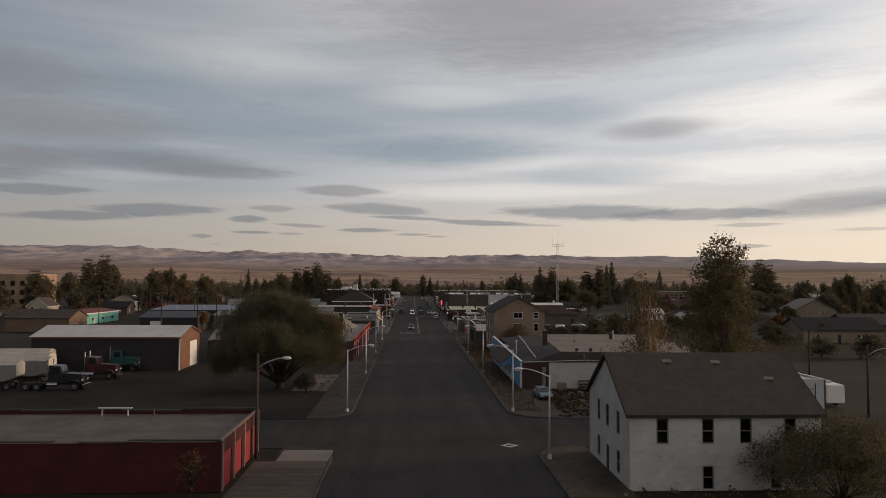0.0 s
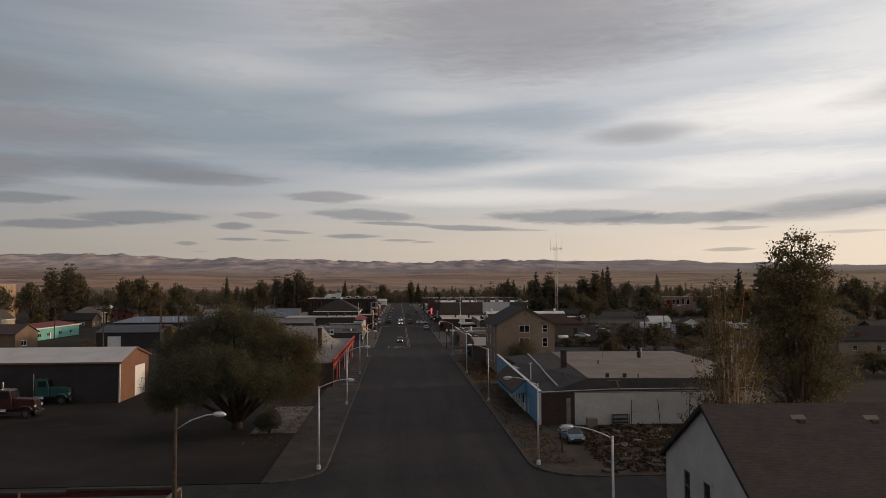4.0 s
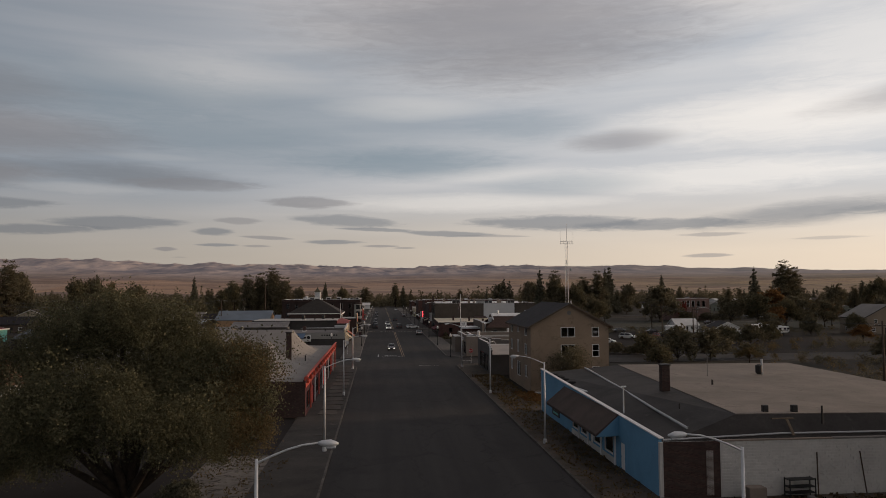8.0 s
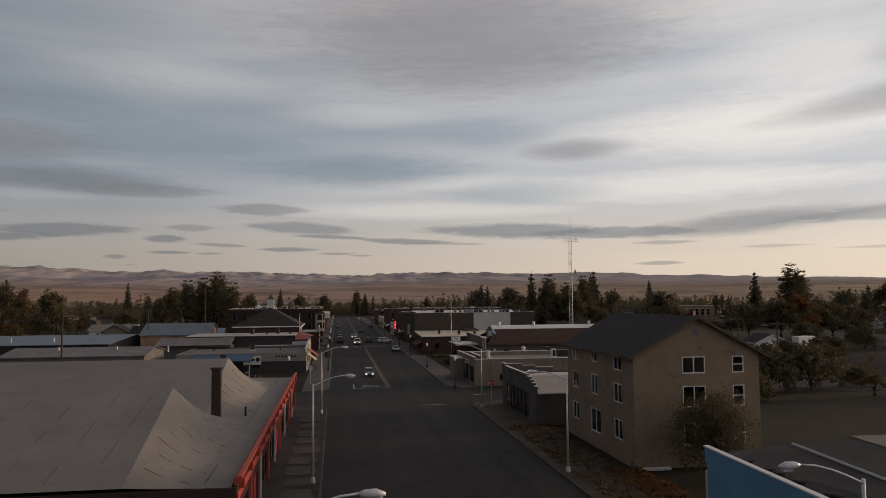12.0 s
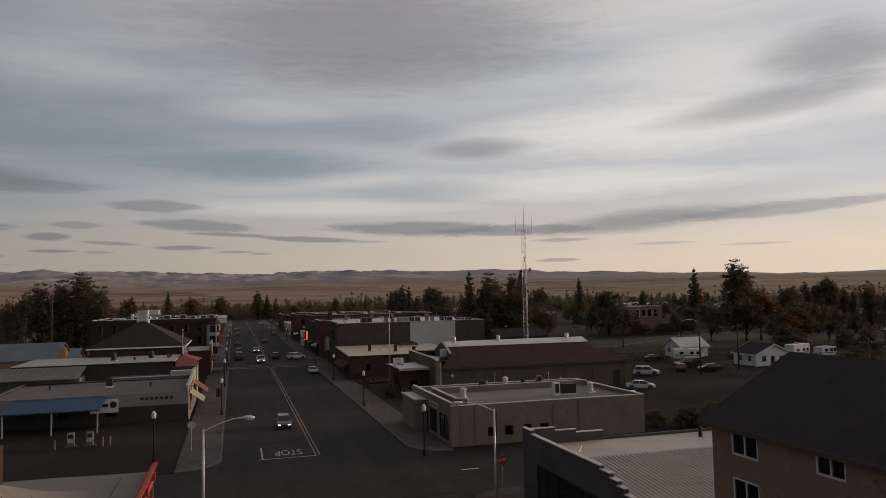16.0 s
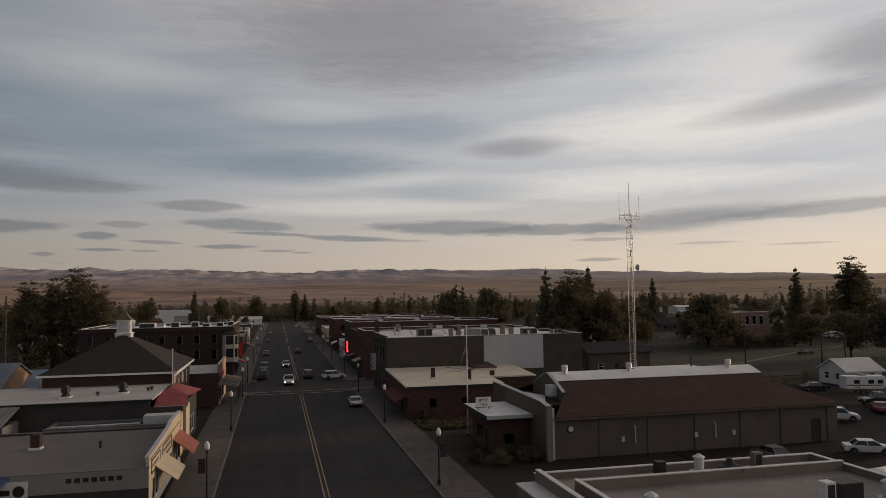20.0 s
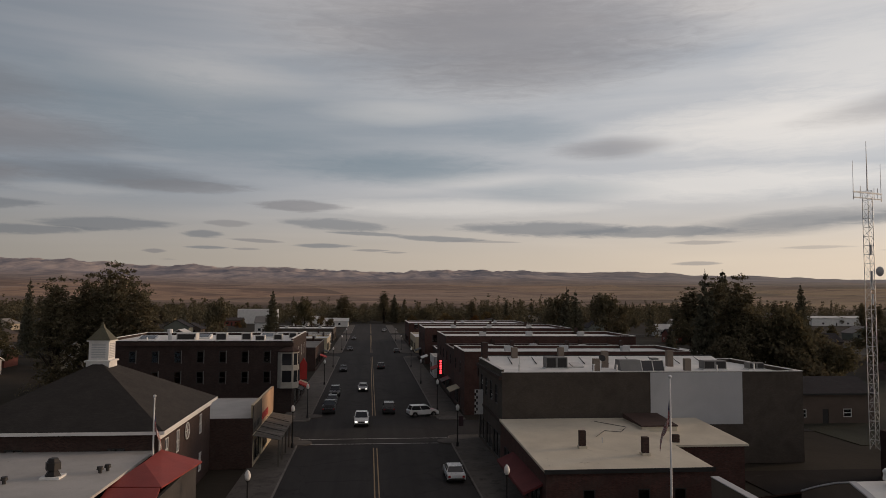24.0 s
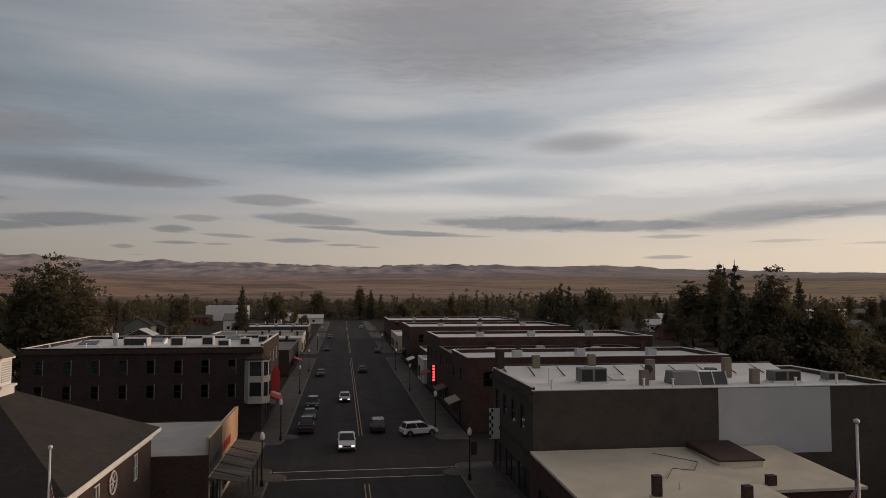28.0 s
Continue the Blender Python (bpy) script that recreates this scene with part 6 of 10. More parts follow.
def red_store():
    y0, y1, x0, x1 = 144.0, 199.4, -41.5, -13.5
    h = House("red_corniced_store", x0, x1, y0, y1, 4.0, BRICK_DARK, "long store with a red corniced front and a swept grey roof", "store")
    h.mats["E"] = RED_WALL
    h.tops.update(E=4.15)
    for i in range(9):
        u = 1.5 + i * 6.0
        if i % 3 == 1:
            h.door("E", u + 1, 2.2, 2.5, RED_PANEL, label="red shop door")
        else:
            h.win("E", u, 0.6, 4.0, 2.1, "shop", DARK_FRAME)
        part("pilaster", boxes((h.w, h.w + 0.12, u + 4.5, u + 4.9, 0, 3.3)), GREY_PANEL if i % 2 else RED_TRIM, h.ob)
    h.walls()
    h.floor()
    W, D = h.w, h.d
    part("cornice", prism([(W - 0.12, 4.15), (W - 0.12, 4.5), (W + 0.05, 4.62), (W + 0.28, 4.62), (W + 0.28, 4.48), (W + 0.12, 4.3), (W + 0.02, 4.15)], "y", -0.1, D + 0.1), RED_TRIM, h.ob, "bright orange-red cornice along the front")
    part("frieze", boxes((W + 0.003, W + 0.08, 0, D, 3.3, 3.75)), RED_TRIM, h.ob)
    for i in range(14):
        part("bracket", boxes((W + 0.08, W + 0.3, 1 + i * 4.05, 1.25 + i * 4.05, 3.75, 4.3)), RED_TRIM, h.ob)
    nx, ny, verts, faces = 36, 60, [], []

    def roof_z(x, y):
        p = 4.1 + 3.9 * max(0.0, 1 - min(abs(y - 12.0) / 12.2, abs(y - 38.0) / 13.6)) if y < 51 else 4.1
        if 12 < y < 38:
            p = max(p, 4.6)
        s_ = min(1.0, max(0.0, (x - 22.3) / 5.0))
        return 4.02 + (p - 4.02) * (1 - s_) ** 2.1

    for i in range(nx + 1):
        x = W * i / nx * 0.6 if i < 12 else W * 0.2 + (W * 0.8 - 0.3) * (i - 12) / (nx - 12)
        for j in range(ny + 1):
            y = 0.1 + (D - 0.2) * j / ny
            verts.append((x, y, roof_z(x, y)))
    for i in range(nx):
        for j in range(ny):
            a = i * (ny + 1) + j
            faces.append((a, a + ny + 1, a + ny + 2, a + 1))
    me = bpy.data.meshes.new("roof")
    me.from_pydata(verts, [], faces)
    me.materials.append(GREY_ROOF)
    part("roof", me, None, h.ob, "grey rolled roofing with two concave swept ends")
    # seams of the roofing felt
    rs = random.Random(21)
    for yy in (12.0, 38.0):
        for k in (-9.5, -7.5, -6, -4.5, -3, -1.6, 1.8, 4, 6):
            xa = rs.uniform(22.6, 23.4)
            while xa < 25.6:
                xb = min(26.0, xa + rs.uniform(0.5, 1.3))
                pts = [(x, yy + k * (1 + 0.05 * (x - 22.3)), roof_z(x, yy + k * (1 + 0.05 * (x - 22.3))) + 0.006) for x in (xa, (xa + xb) / 2, xb)]
                part("felt_seam", tube(pts, rs.uniform(0.008, 0.016), 4), DARK_TAR, h.ob)
                xa = xb + rs.uniform(0.4, 1.6)
    for xx in (2.0, 4.4, 7.2, 10.0, 13.2, 16.0, 18.4, 20.6):
        ya = rs.uniform(0.5, 3.0)
        while ya < 10.5:
            yb = min(11.5, ya + rs.uniform(0.8, 2.6))
            part("felt_seam", tube([(xx + 0.08 * (y - 5), y, roof_z(xx, y) + 0.006) for y in (ya, (ya + yb) / 2, yb)], rs.uniform(0.007, 0.014), 4), DARK_TAR, h.ob)
            ya = yb + rs.uniform(0.6, 3.0)
    part("front_seam", tube([(26.2, y, 4.1) for y in (1, 15, 30, 45, 54)], 0.018, 4), DARK_TAR, h.ob)
    c = part("chimney", boxes((23.1, 23.8, 21.9, 22.6, 4.2, 8.35)), BRICK_DARK, h.ob, "tall dark brick chimney")
    part("chimney_cap", boxes((23.0, 23.9, 21.8, 22.7, 8.25, 8.4)), DARK_TAR, c)
    part("vent_pipe", tube([(25.6, 24, 4.1), (25.6, 24, 4.9)], 0.09, 8), DARK_FRAME, h.ob)
    part("chimney", boxes((19.7, 20.3, 49.0, 49.6, 4.0, 7.5)), BRICK_DARK, h.ob)
    part("back_vent", tube([(3.0, 22, 4.5), (3.0, 22, 6.6)], 0.2, 8), GALV, h.ob)


red_store()


def tyre_shop():
    h = House("grey_tyre_workshop", -38.0, -13.9, 247.0, 266.3, 3.7, DARK_WALL, "low grey workshop with a blue awning and a cream street front", "workshop")
    h.mats["E"] = CREAM_WALL
    h.tops.update(E=4.2)
    for u in (8.5, 14.0):
        h.win("S", u, 1.0, 1.4, 1.1, "slide", DARK_FRAME)
    h.door("S", 2.0, 4.0, 3.0, DARK_FRAME, "garage")
    h.win("E", 2.0, 0.5, 3.4, 2.0, "shop", WHITE)
    h.win("E", 10.0, 0.5, 3.4, 2.0, "shop", WHITE)
    h.win("E", 16.0, 0.5, 3.4, 2.0, "shop", WHITE)
    h.walls()
    h.floor()
    h.flat_roof(3.55, mat("smooth_grey_tan_roof", (0.165, 0.147, 0.135), 0.85, var=0.12, big=0.2, small=6, stain=(0.13, 0.114, 0.103), stain_at=0.6), GREY_WALL)
    part("upper_band", boxes((0.0, 24.1, -0.05, -0.003, 2.2, 3.7)), mat("pale_grey_band", (0.26, 0.245, 0.225), 0.9, var=0.1), h.ob, "paler upper wall band")
    for i in range(7):
        part("sign_bar", boxes((18.2 + 0.6 * i, 18.6 + 0.6 * i, -0.08, -0.051, 2.95, 3.3)), DARK_FRAME, h.ob)
    b = part("sign_board", boxes((12.3, 15.6, -0.2, -0.06, 1.6, 3.3)), WHITE, h.ob, "white sign board with a dark oval and bars")
    part("sign_bar", boxes((12.5, 14.4, -0.22, -0.2, 2.35, 2.75)), DARK_FRAME, b)
    part("sign_oval", tube([(15.0, -0.22, 2.6), (15.0, -0.2, 2.6)], 0.42, 14), DARK_FRAME, b)
    part("awning", prism([(0.0, 3.55), (0.0, 3.65), (-6.0, 2.85), (-6.0, 2.7)], "x", 3.5, 14.3), mat("blue_metal_awning", (0.03, 0.075, 0.15), 0.6, 0.2, var=0.15), h.ob, "blue metal awning on posts")
    for u in (3.8, 9.0, 14.0):
        part("awning_post", boxes((u, u + 0.14, -5.8, -5.66, 0, 2.75)), GREY_PANEL, h.ob)
    part("orange_awning", prism([(h.w, 3.3), (h.w, 3.4), (h.w + 1.9, 1.95), (h.w + 1.9, 1.85)], "y", 13.6, 19.2), mat("orange_awning_cloth", (0.34, 0.125, 0.09), 0.9), h.ob, "orange cloth awning")
    part("cream_awning", prism([(h.w, 3.2), (h.w, 3.3), (h.w + 1.8, 2.0), (h.w + 1.8, 1.9)], "y", 3.0, 8.2), CREAM_WALL, h.ob, "cream cloth awning")
    part("front_parapet", prism([(0.0, 4.2), (h.d, 4.2), (h.d, 5.2), (13.0, 5.2), (11.5, 4.95), (0.0, 4.5)], "x", h.w - 0.25, h.w), CREAM_WALL, h.ob, "cream parapet climbing to the north")
    part("coping", prism([(0.0, 4.5), (11.5, 4.95), (13.0, 5.2), (h.d, 5.2), (h.d, 5.27), (13.0, 5.27), (11.5, 5.02), (0.0, 4.57)], "x", h.w - 0.32, h.w + 0.05), GREY_PANEL, h.ob, "pale metal coping over the front")
    part("front_base", boxes((h.w + 0.003, h.w + 0.05, 0.1, h.d - 0.1, 0.0, 0.5)), GREY_PANEL, h.ob, "pale grey base of the street front")
    for a, b in ((1.2, 5.6), (7.0, 12.6)):
        sg = part("sign_panel", boxes((h.w + 0.003, h.w + 0.02, a, b, 2.95, 4.05)), CREAM_WALL, h.ob, "cream sign panel in a dark frame")
        for p in ((a, b, 2.95, 3.05), (a, b, 3.95, 4.05), (a, a + 0.1, 3.05, 3.95), (b - 0.1, b, 3.05, 3.95)):
            part("frame_rail", boxes((h.w + 0.021, h.w + 0.07, *p)), DARK_FRAME, sg)
        part("sign_bar", boxes((h.w + 0.021, h.w + 0.04, a + 0.6, b - 0.6, 3.35, 3.65)), GREY_WALL, sg)
    v = part("roof_vent", boxes((12.4, 13.2, 11.0, 11.8, 3.75, 4.9)), mat("rust_brown_sheet", (0.075, 0.04, 0.033), 0.8, var=0.3), h.ob, "rust-brown box vent", bevel=0.04)
    part("curb", boxes((12.3, 13.3, 10.9, 11.9, 3.5, 3.75)), WHITE_ROOF, v)
    part("roof_stack", tube([(18.4, 10.2, 3.5), (18.4, 10.2, 4.0), (18.4, 10.2, 4.02), (18.4, 10.2, 4.2)], [0.1, 0.1, 0.16, 0.16], 8), DARK_FRAME, h.ob)
    part("roof_stack", tube([(5.0, 12.0, 3.5), (5.0, 12.0, 4.3)], 0.12, 8), DARK_FRAME, h.ob)
    l = House("low_link_store", -27.0, -14.2, 266.4, 271.2, 3.9, GREY_WALL, "narrow dark link store with a pipe along its low roof", "store")
    l.tops.update(E=4.5)
    l.mats["E"] = mat("pink_cream_front", (0.46, 0.36, 0.25), 0.9, var=0.1)
    l.walls()
    l.floor()
    l.flat_roof(3.6, DARK_TAR)
    part("coping", boxes((0, l.w, -0.05, 0.3, 3.9, 3.98)), GREY_WALL, l.ob, "pale metal coping")
    part("roof_pipe", tube([(0.6, 1.0, 3.95), (9.0, 1.0, 4.0)], 0.09, 8), GALV, l.ob)
    for k in range(5):
        part("pipe_stand", boxes((1.0 + 1.9 * k, 1.15 + 1.9 * k, 0.9, 1.1, 3.6, 3.95)), DARK_FRAME, l.ob)
    part("raised_kerb", boxes((9.2, 12.5, 1.6, 3.4, 3.6, 4.6)), GREY_PANEL, l.ob, "pale raised roof kerb")


tyre_shop()


def white_roof_store():
    h = House("white_roofed_store", -41.0, -14.3, 271.4, 286.0, 5.0, DARK_WALL, "grey store with a dirty white flat roof and red pent roofs", "store")
    h.win("E", 2.0, 0.6, 4.0, 2.0, "shop", WHITE)
    h.win("E", 8.0, 0.6, 4.0, 2.0, "shop", WHITE)
    h.walls()
    h.floor()
    part("upper_wall", boxes((0.0, 23.3, 0.0, 0.3, 5.0, 5.78)), DARK_WALL, h.ob)
    part("roof", prism([(-0.2, 5.78), (h.d + 0.2, 5.78), (h.d + 0.2, 6.0), (-0.2, 5.95)], "x", -0.2, 23.6), DIRTY_WHITE, h.ob, "dirty white membrane flat roof")
    part("gutter", boxes((-0.2, 23.6, -0.3, -0.203, 5.72, 5.9)), DARK_FRAME, h.ob)
    RT = mat("red_metal_roof", (0.27, 0.045, 0.036), 0.6, 0.1, var=0.15)

    def slab(name, pts, label):
        bm = bmesh.new()
        top, bot = [bm.verts.new(p) for p in pts], [bm.verts.new((x, y, z - 0.12)) for x, y, z in pts]
        bm.faces.new(top)
        bm.faces.new(bot[::-1])
        for k in range(len(pts)):
            q = (k + 1) % len(pts)
            bm.faces.new((top[k], bot[k], bot[q], top[q]))
        bmesh.ops.recalc_face_normals(bm, faces=bm.faces)
        part(name, bm, RT, h.ob, label)

    slab("red_pent", [(23.6, 0.7, 5.0), (27.2, 0.5, 5.0), (26.75, 4.3, 5.62), (23.4, 4.5, 5.62)], "red metal pent roof")
    slab("red_hip_end", [(23.2, 4.9, 5.6), (26.75, 4.6, 5.6), (24.2, 9.4, 6.15)], "red metal hip end")
    slab("red_slope", [(26.75, 4.6, 5.6), (27.3, 13.8, 5.2), (24.2, 13.8, 6.15), (24.2, 9.4, 6.15)], "red metal slope over the shop front")
    part("pent_gutter", boxes((23.6, 27.2, 0.4, 0.5, 4.86, 5.0)), GREY_PANEL, h.ob, "pale gutter")
    part("bay_wall", boxes((26.703, 27.0, 0.8, 4.2, 0.0, 4.85)), CREAM_WALL, h.ob, "cream bay wall under the pent roof")
    for u, v, k in ((13.8, 4.0, 1.0), (19.4, 6.0, 0.8)):
        f = part("roof_fan", tube([(u, v, 6.1), (u, v, 6.5), (u, v, 6.52), (u, v, 6.6 + 0.5 * k), (u, v, 6.62 + 0.5 * k), (u, v, 6.85 + 0.5 * k)], [0.55, 0.3, 0.5, 0.5, 0.42, 0.3], 6), DARK_FRAME, h.ob, "dark lantern-shaped roof fan")
        part("curb", boxes((u - 0.62, u + 0.62, v - 0.62, v + 0.62, 5.95, 6.12)), WHITE_ROOF, f)
    for u, v in ((17.0, 4.6), (22.0, 7.1), (22.3, 7.7)):
        part("roof_vent", tube([(u, v, 5.95), (u, v, 6.2), (u, v, 6.21), (u, v, 6.42)], [0.12, 0.12, 0.24, 0.2], 8), DARK_FRAME, h.ob)
    b = House("streaked_metal_shed", -46.0, -30.6, 266.45, 271.1, 4.3, GREY_WALL, "grey lean-to shed with a streaked ribbed metal roof", "shed")
    b.walls()
    part("roof", prism([(-1.6, 4.32), (4.6, 5.62), (4.6, 5.72), (-1.6, 4.42)], "x", -0.2, b.w + 0.1), RUST_ROOF, b.ob, "streaked ribbed metal roof")
    for i in range(22):
        u = 0.1 + i * 0.7
        part("roof_rib", prism([(-1.6, 4.41), (4.6, 5.71), (4.6, 5.77), (-1.6, 4.47)], "x", u, u + 0.09), RUST_ROOF, b.ob)


white_roof_store()


def city_hall():
    h = House("brick_city_hall", -32.5, -17.15, 285.5, 304.2, 7.35, BRICK_DARK, "brick civic hall with a hipped shingle roof and white cupola", "civic hall")
    for u in (2.0, 5.5, 14.0):
        h.win("E", u, 4.6, 1.1, 1.9, "grid")
    for u in (3.5, 9.0, 14.0):
        h.win("E", u, 1.0, 1.2, 1.8, "grid")
    h.win("S", 4.0, 4.6, 1.4, 1.6, "grid", DARK_FRAME)
    h.win("S", 11.5, 5.0, 1.4, 1.2, "slide", DARK_FRAME)
    h.walls()
    h.floor()
    part("ceiling", boxes((0.3, h.w - 0.3, 0.3, h.d - 0.3, 3.6, 3.8)), DARK_IN, h.ob)
    h.hip(4.8, HIP_SHINGLE, over=0.55, ridge=1.0, trim=WHITE)
    part("frieze", boxes((h.w, h.w + 0.12, -0.1, h.d + 0.1, 6.8, 7.25)), WHITE, h.ob)
    em = part("round_emblem", tube([(h.w + 0.003, 8.9, 5.9), (h.w + 0.05, 8.9, 5.9)], 0.8, 24), BRICK_RED, h.ob, "round emblem with a pale ring and spokes")
    ring = [(h.w + 0.09, 8.9 + 0.72 * math.cos(k * math.pi / 10), 5.9 + 0.72 * math.sin(k * math.pi / 10)) for k in range(21)]
    part("emblem_ring", tube(ring, 0.06, 6), WHITE, em)
    for k in range(3):
        a = k * math.pi / 3
        part("emblem_spoke", tube([(h.w + 0.08, 8.9 - 0.6 * math.cos(a), 5.9 - 0.6 * math.sin(a)), (h.w + 0.08, 8.9 + 0.6 * math.cos(a), 5.9 + 0.6 * math.sin(a))], 0.035, 5), WHITE, em)
    part("downpipe", tube([(h.w + 0.15, -0.1, 0), (h.w + 0.15, -0.1, 7.2)], 0.07, 8), WHITE, h.ob)
    cx, cy = h.w / 2, h.d / 2
    cup = part("cupola", boxes((cx - 1.0, cx + 1.0, cy - 1.0, cy + 1.0, 11.2, 12.5), (cx - 1.12, cx + 1.12, cy - 1.12, cy + 1.12, 12.5, 12.65), (cx - 0.85, cx + 0.85, cy - 0.85, cy + 0.85, 12.65, 14.3), (cx - 1.0, cx + 1.0, cy - 1.0, cy + 1.0, 14.3, 14.42)), WHITE, h.ob, "square white louvred cupola")
    cup.location.z = -0.42
    for k in range(9):
        z = 12.85 + 0.15 * k
        part("louvre", boxes((cx - 0.6, cx + 0.6, cy - 0.9, cy - 0.853, z, z + 0.07)), GREY_PANEL, cup)
        part("louvre", boxes((cx + 0.853, cx + 0.9, cy - 0.6, cy + 0.6, z, z + 0.07)), GREY_PANEL, cup)
    bm = bmesh.new()
    bell = [(1.05, 14.42), (0.8, 14.7), (0.5, 15.1), (0.2, 15.5), (0.03, 16.0)]
    rings = [[bm.verts.new((cx + sx * r, cy + sy * r, z)) for sx, sy in ((-1, -1), (1, -1), (1, 1), (-1, 1))] for r, z in bell]
    for a, b in zip(rings, rings[1:]):
        for k in range(4):
            bm.faces.new((a[k], a[(k + 1) % 4], b[(k + 1) % 4], b[k]))
    part("cupola_roof", bm, mat("weathered_copper", (0.12, 0.11, 0.075), 0.7, 0.3), cup, "small bell-shaped dull green roof")


city_hall()
t_ = House("tan_blue_roofed_shed", -56.0, -38.0, 300.0, 312.0, 3.4, RUST_WALL, "tan gabled shed with a pale blue metal roof", "shed")
t_.door("E", 4.5, 3.0, 2.6, DARK_FRAME, "garage")
t_.walls()
t_.floor()
t_.gable("x", 3.0, mat("blue_metal_roof", (0.2, 0.26, 0.33), 0.6, 0.2, var=0.15), over=0.4)


def canopy_store():
    h = House("white_roofed_canopy_store", -22.0, -12.9, 304.8, 320.9, 5.2, BRICK_DARK, "small store with a white roof and a wooden street canopy", "store")
    h.mats["E"] = CREAM_WALL
    h.tops.update(E=6.6)
    h.win("E", 1.0, 0.5, 4.0, 2.2, "shop", DARK_FRAME)
    h.door("E", 5.4, 1.2, 2.2, DARK_FRAME)
    h.win("E", 7.2, 0.5, 4.0, 2.2, "shop", DARK_FRAME)
    h.walls()
    h.floor()
    h.flat_roof(5.15, DIRTY_WHITE)
    part("facade_top", boxes((h.w - 0.02, h.w + 0.06, 0.0, 6.2, 3.6, 6.5)), BRICK_TAN, h.ob, "brown weathered false front")
    part("facade_top", boxes((h.w - 0.02, h.w + 0.06, 6.3, 16.1, 3.6, 6.6)), mat("pink_tan_front", (0.42, 0.27, 0.17), 0.9), h.ob, "pinkish tan false front")
    for i in range(5):
        part("sign_bar", boxes((h.w + 0.07, h.w + 0.1, 6.4 + i, 7.1 + i, 4.0, 4.8)), RED_PANEL, h.ob)
        part("sign_bar", boxes((h.w + 0.07, h.w + 0.1, 0.6 + i, 1.2 + i, 4.0, 4.7)), DARK_FRAME, h.ob)
    WB = mat("grey_weathered_boards", (0.13, 0.115, 0.1), 0.9, var=0.3, rnd=0.35)
    for i in range(13):
        part("canopy_board", prism([(h.w + 0.05, 3.45), (h.w + 2.9, 2.95), (h.w + 2.9, 2.9), (h.w + 0.05, 3.4)], "y", 0.1 + i * 1.19, 0.1 + i * 1.19 + 1.1), WB, h.ob)
    for i in range(5):
        part("canopy_post", boxes((h.w + 2.6, h.w + 2.75, 0.2 + i * 3.4, 0.35 + i * 3.4, 0.1, 2.9)), WB, h.ob)
    for i in range(4):
        part("canopy_brace", tube([(h.w + 0.1, 1.5 + i * 3, 3.7), (h.w + 2.7, 1.5 + i * 3, 3.05)], 0.04, 6), DARK_FRAME, h.ob)


canopy_store()


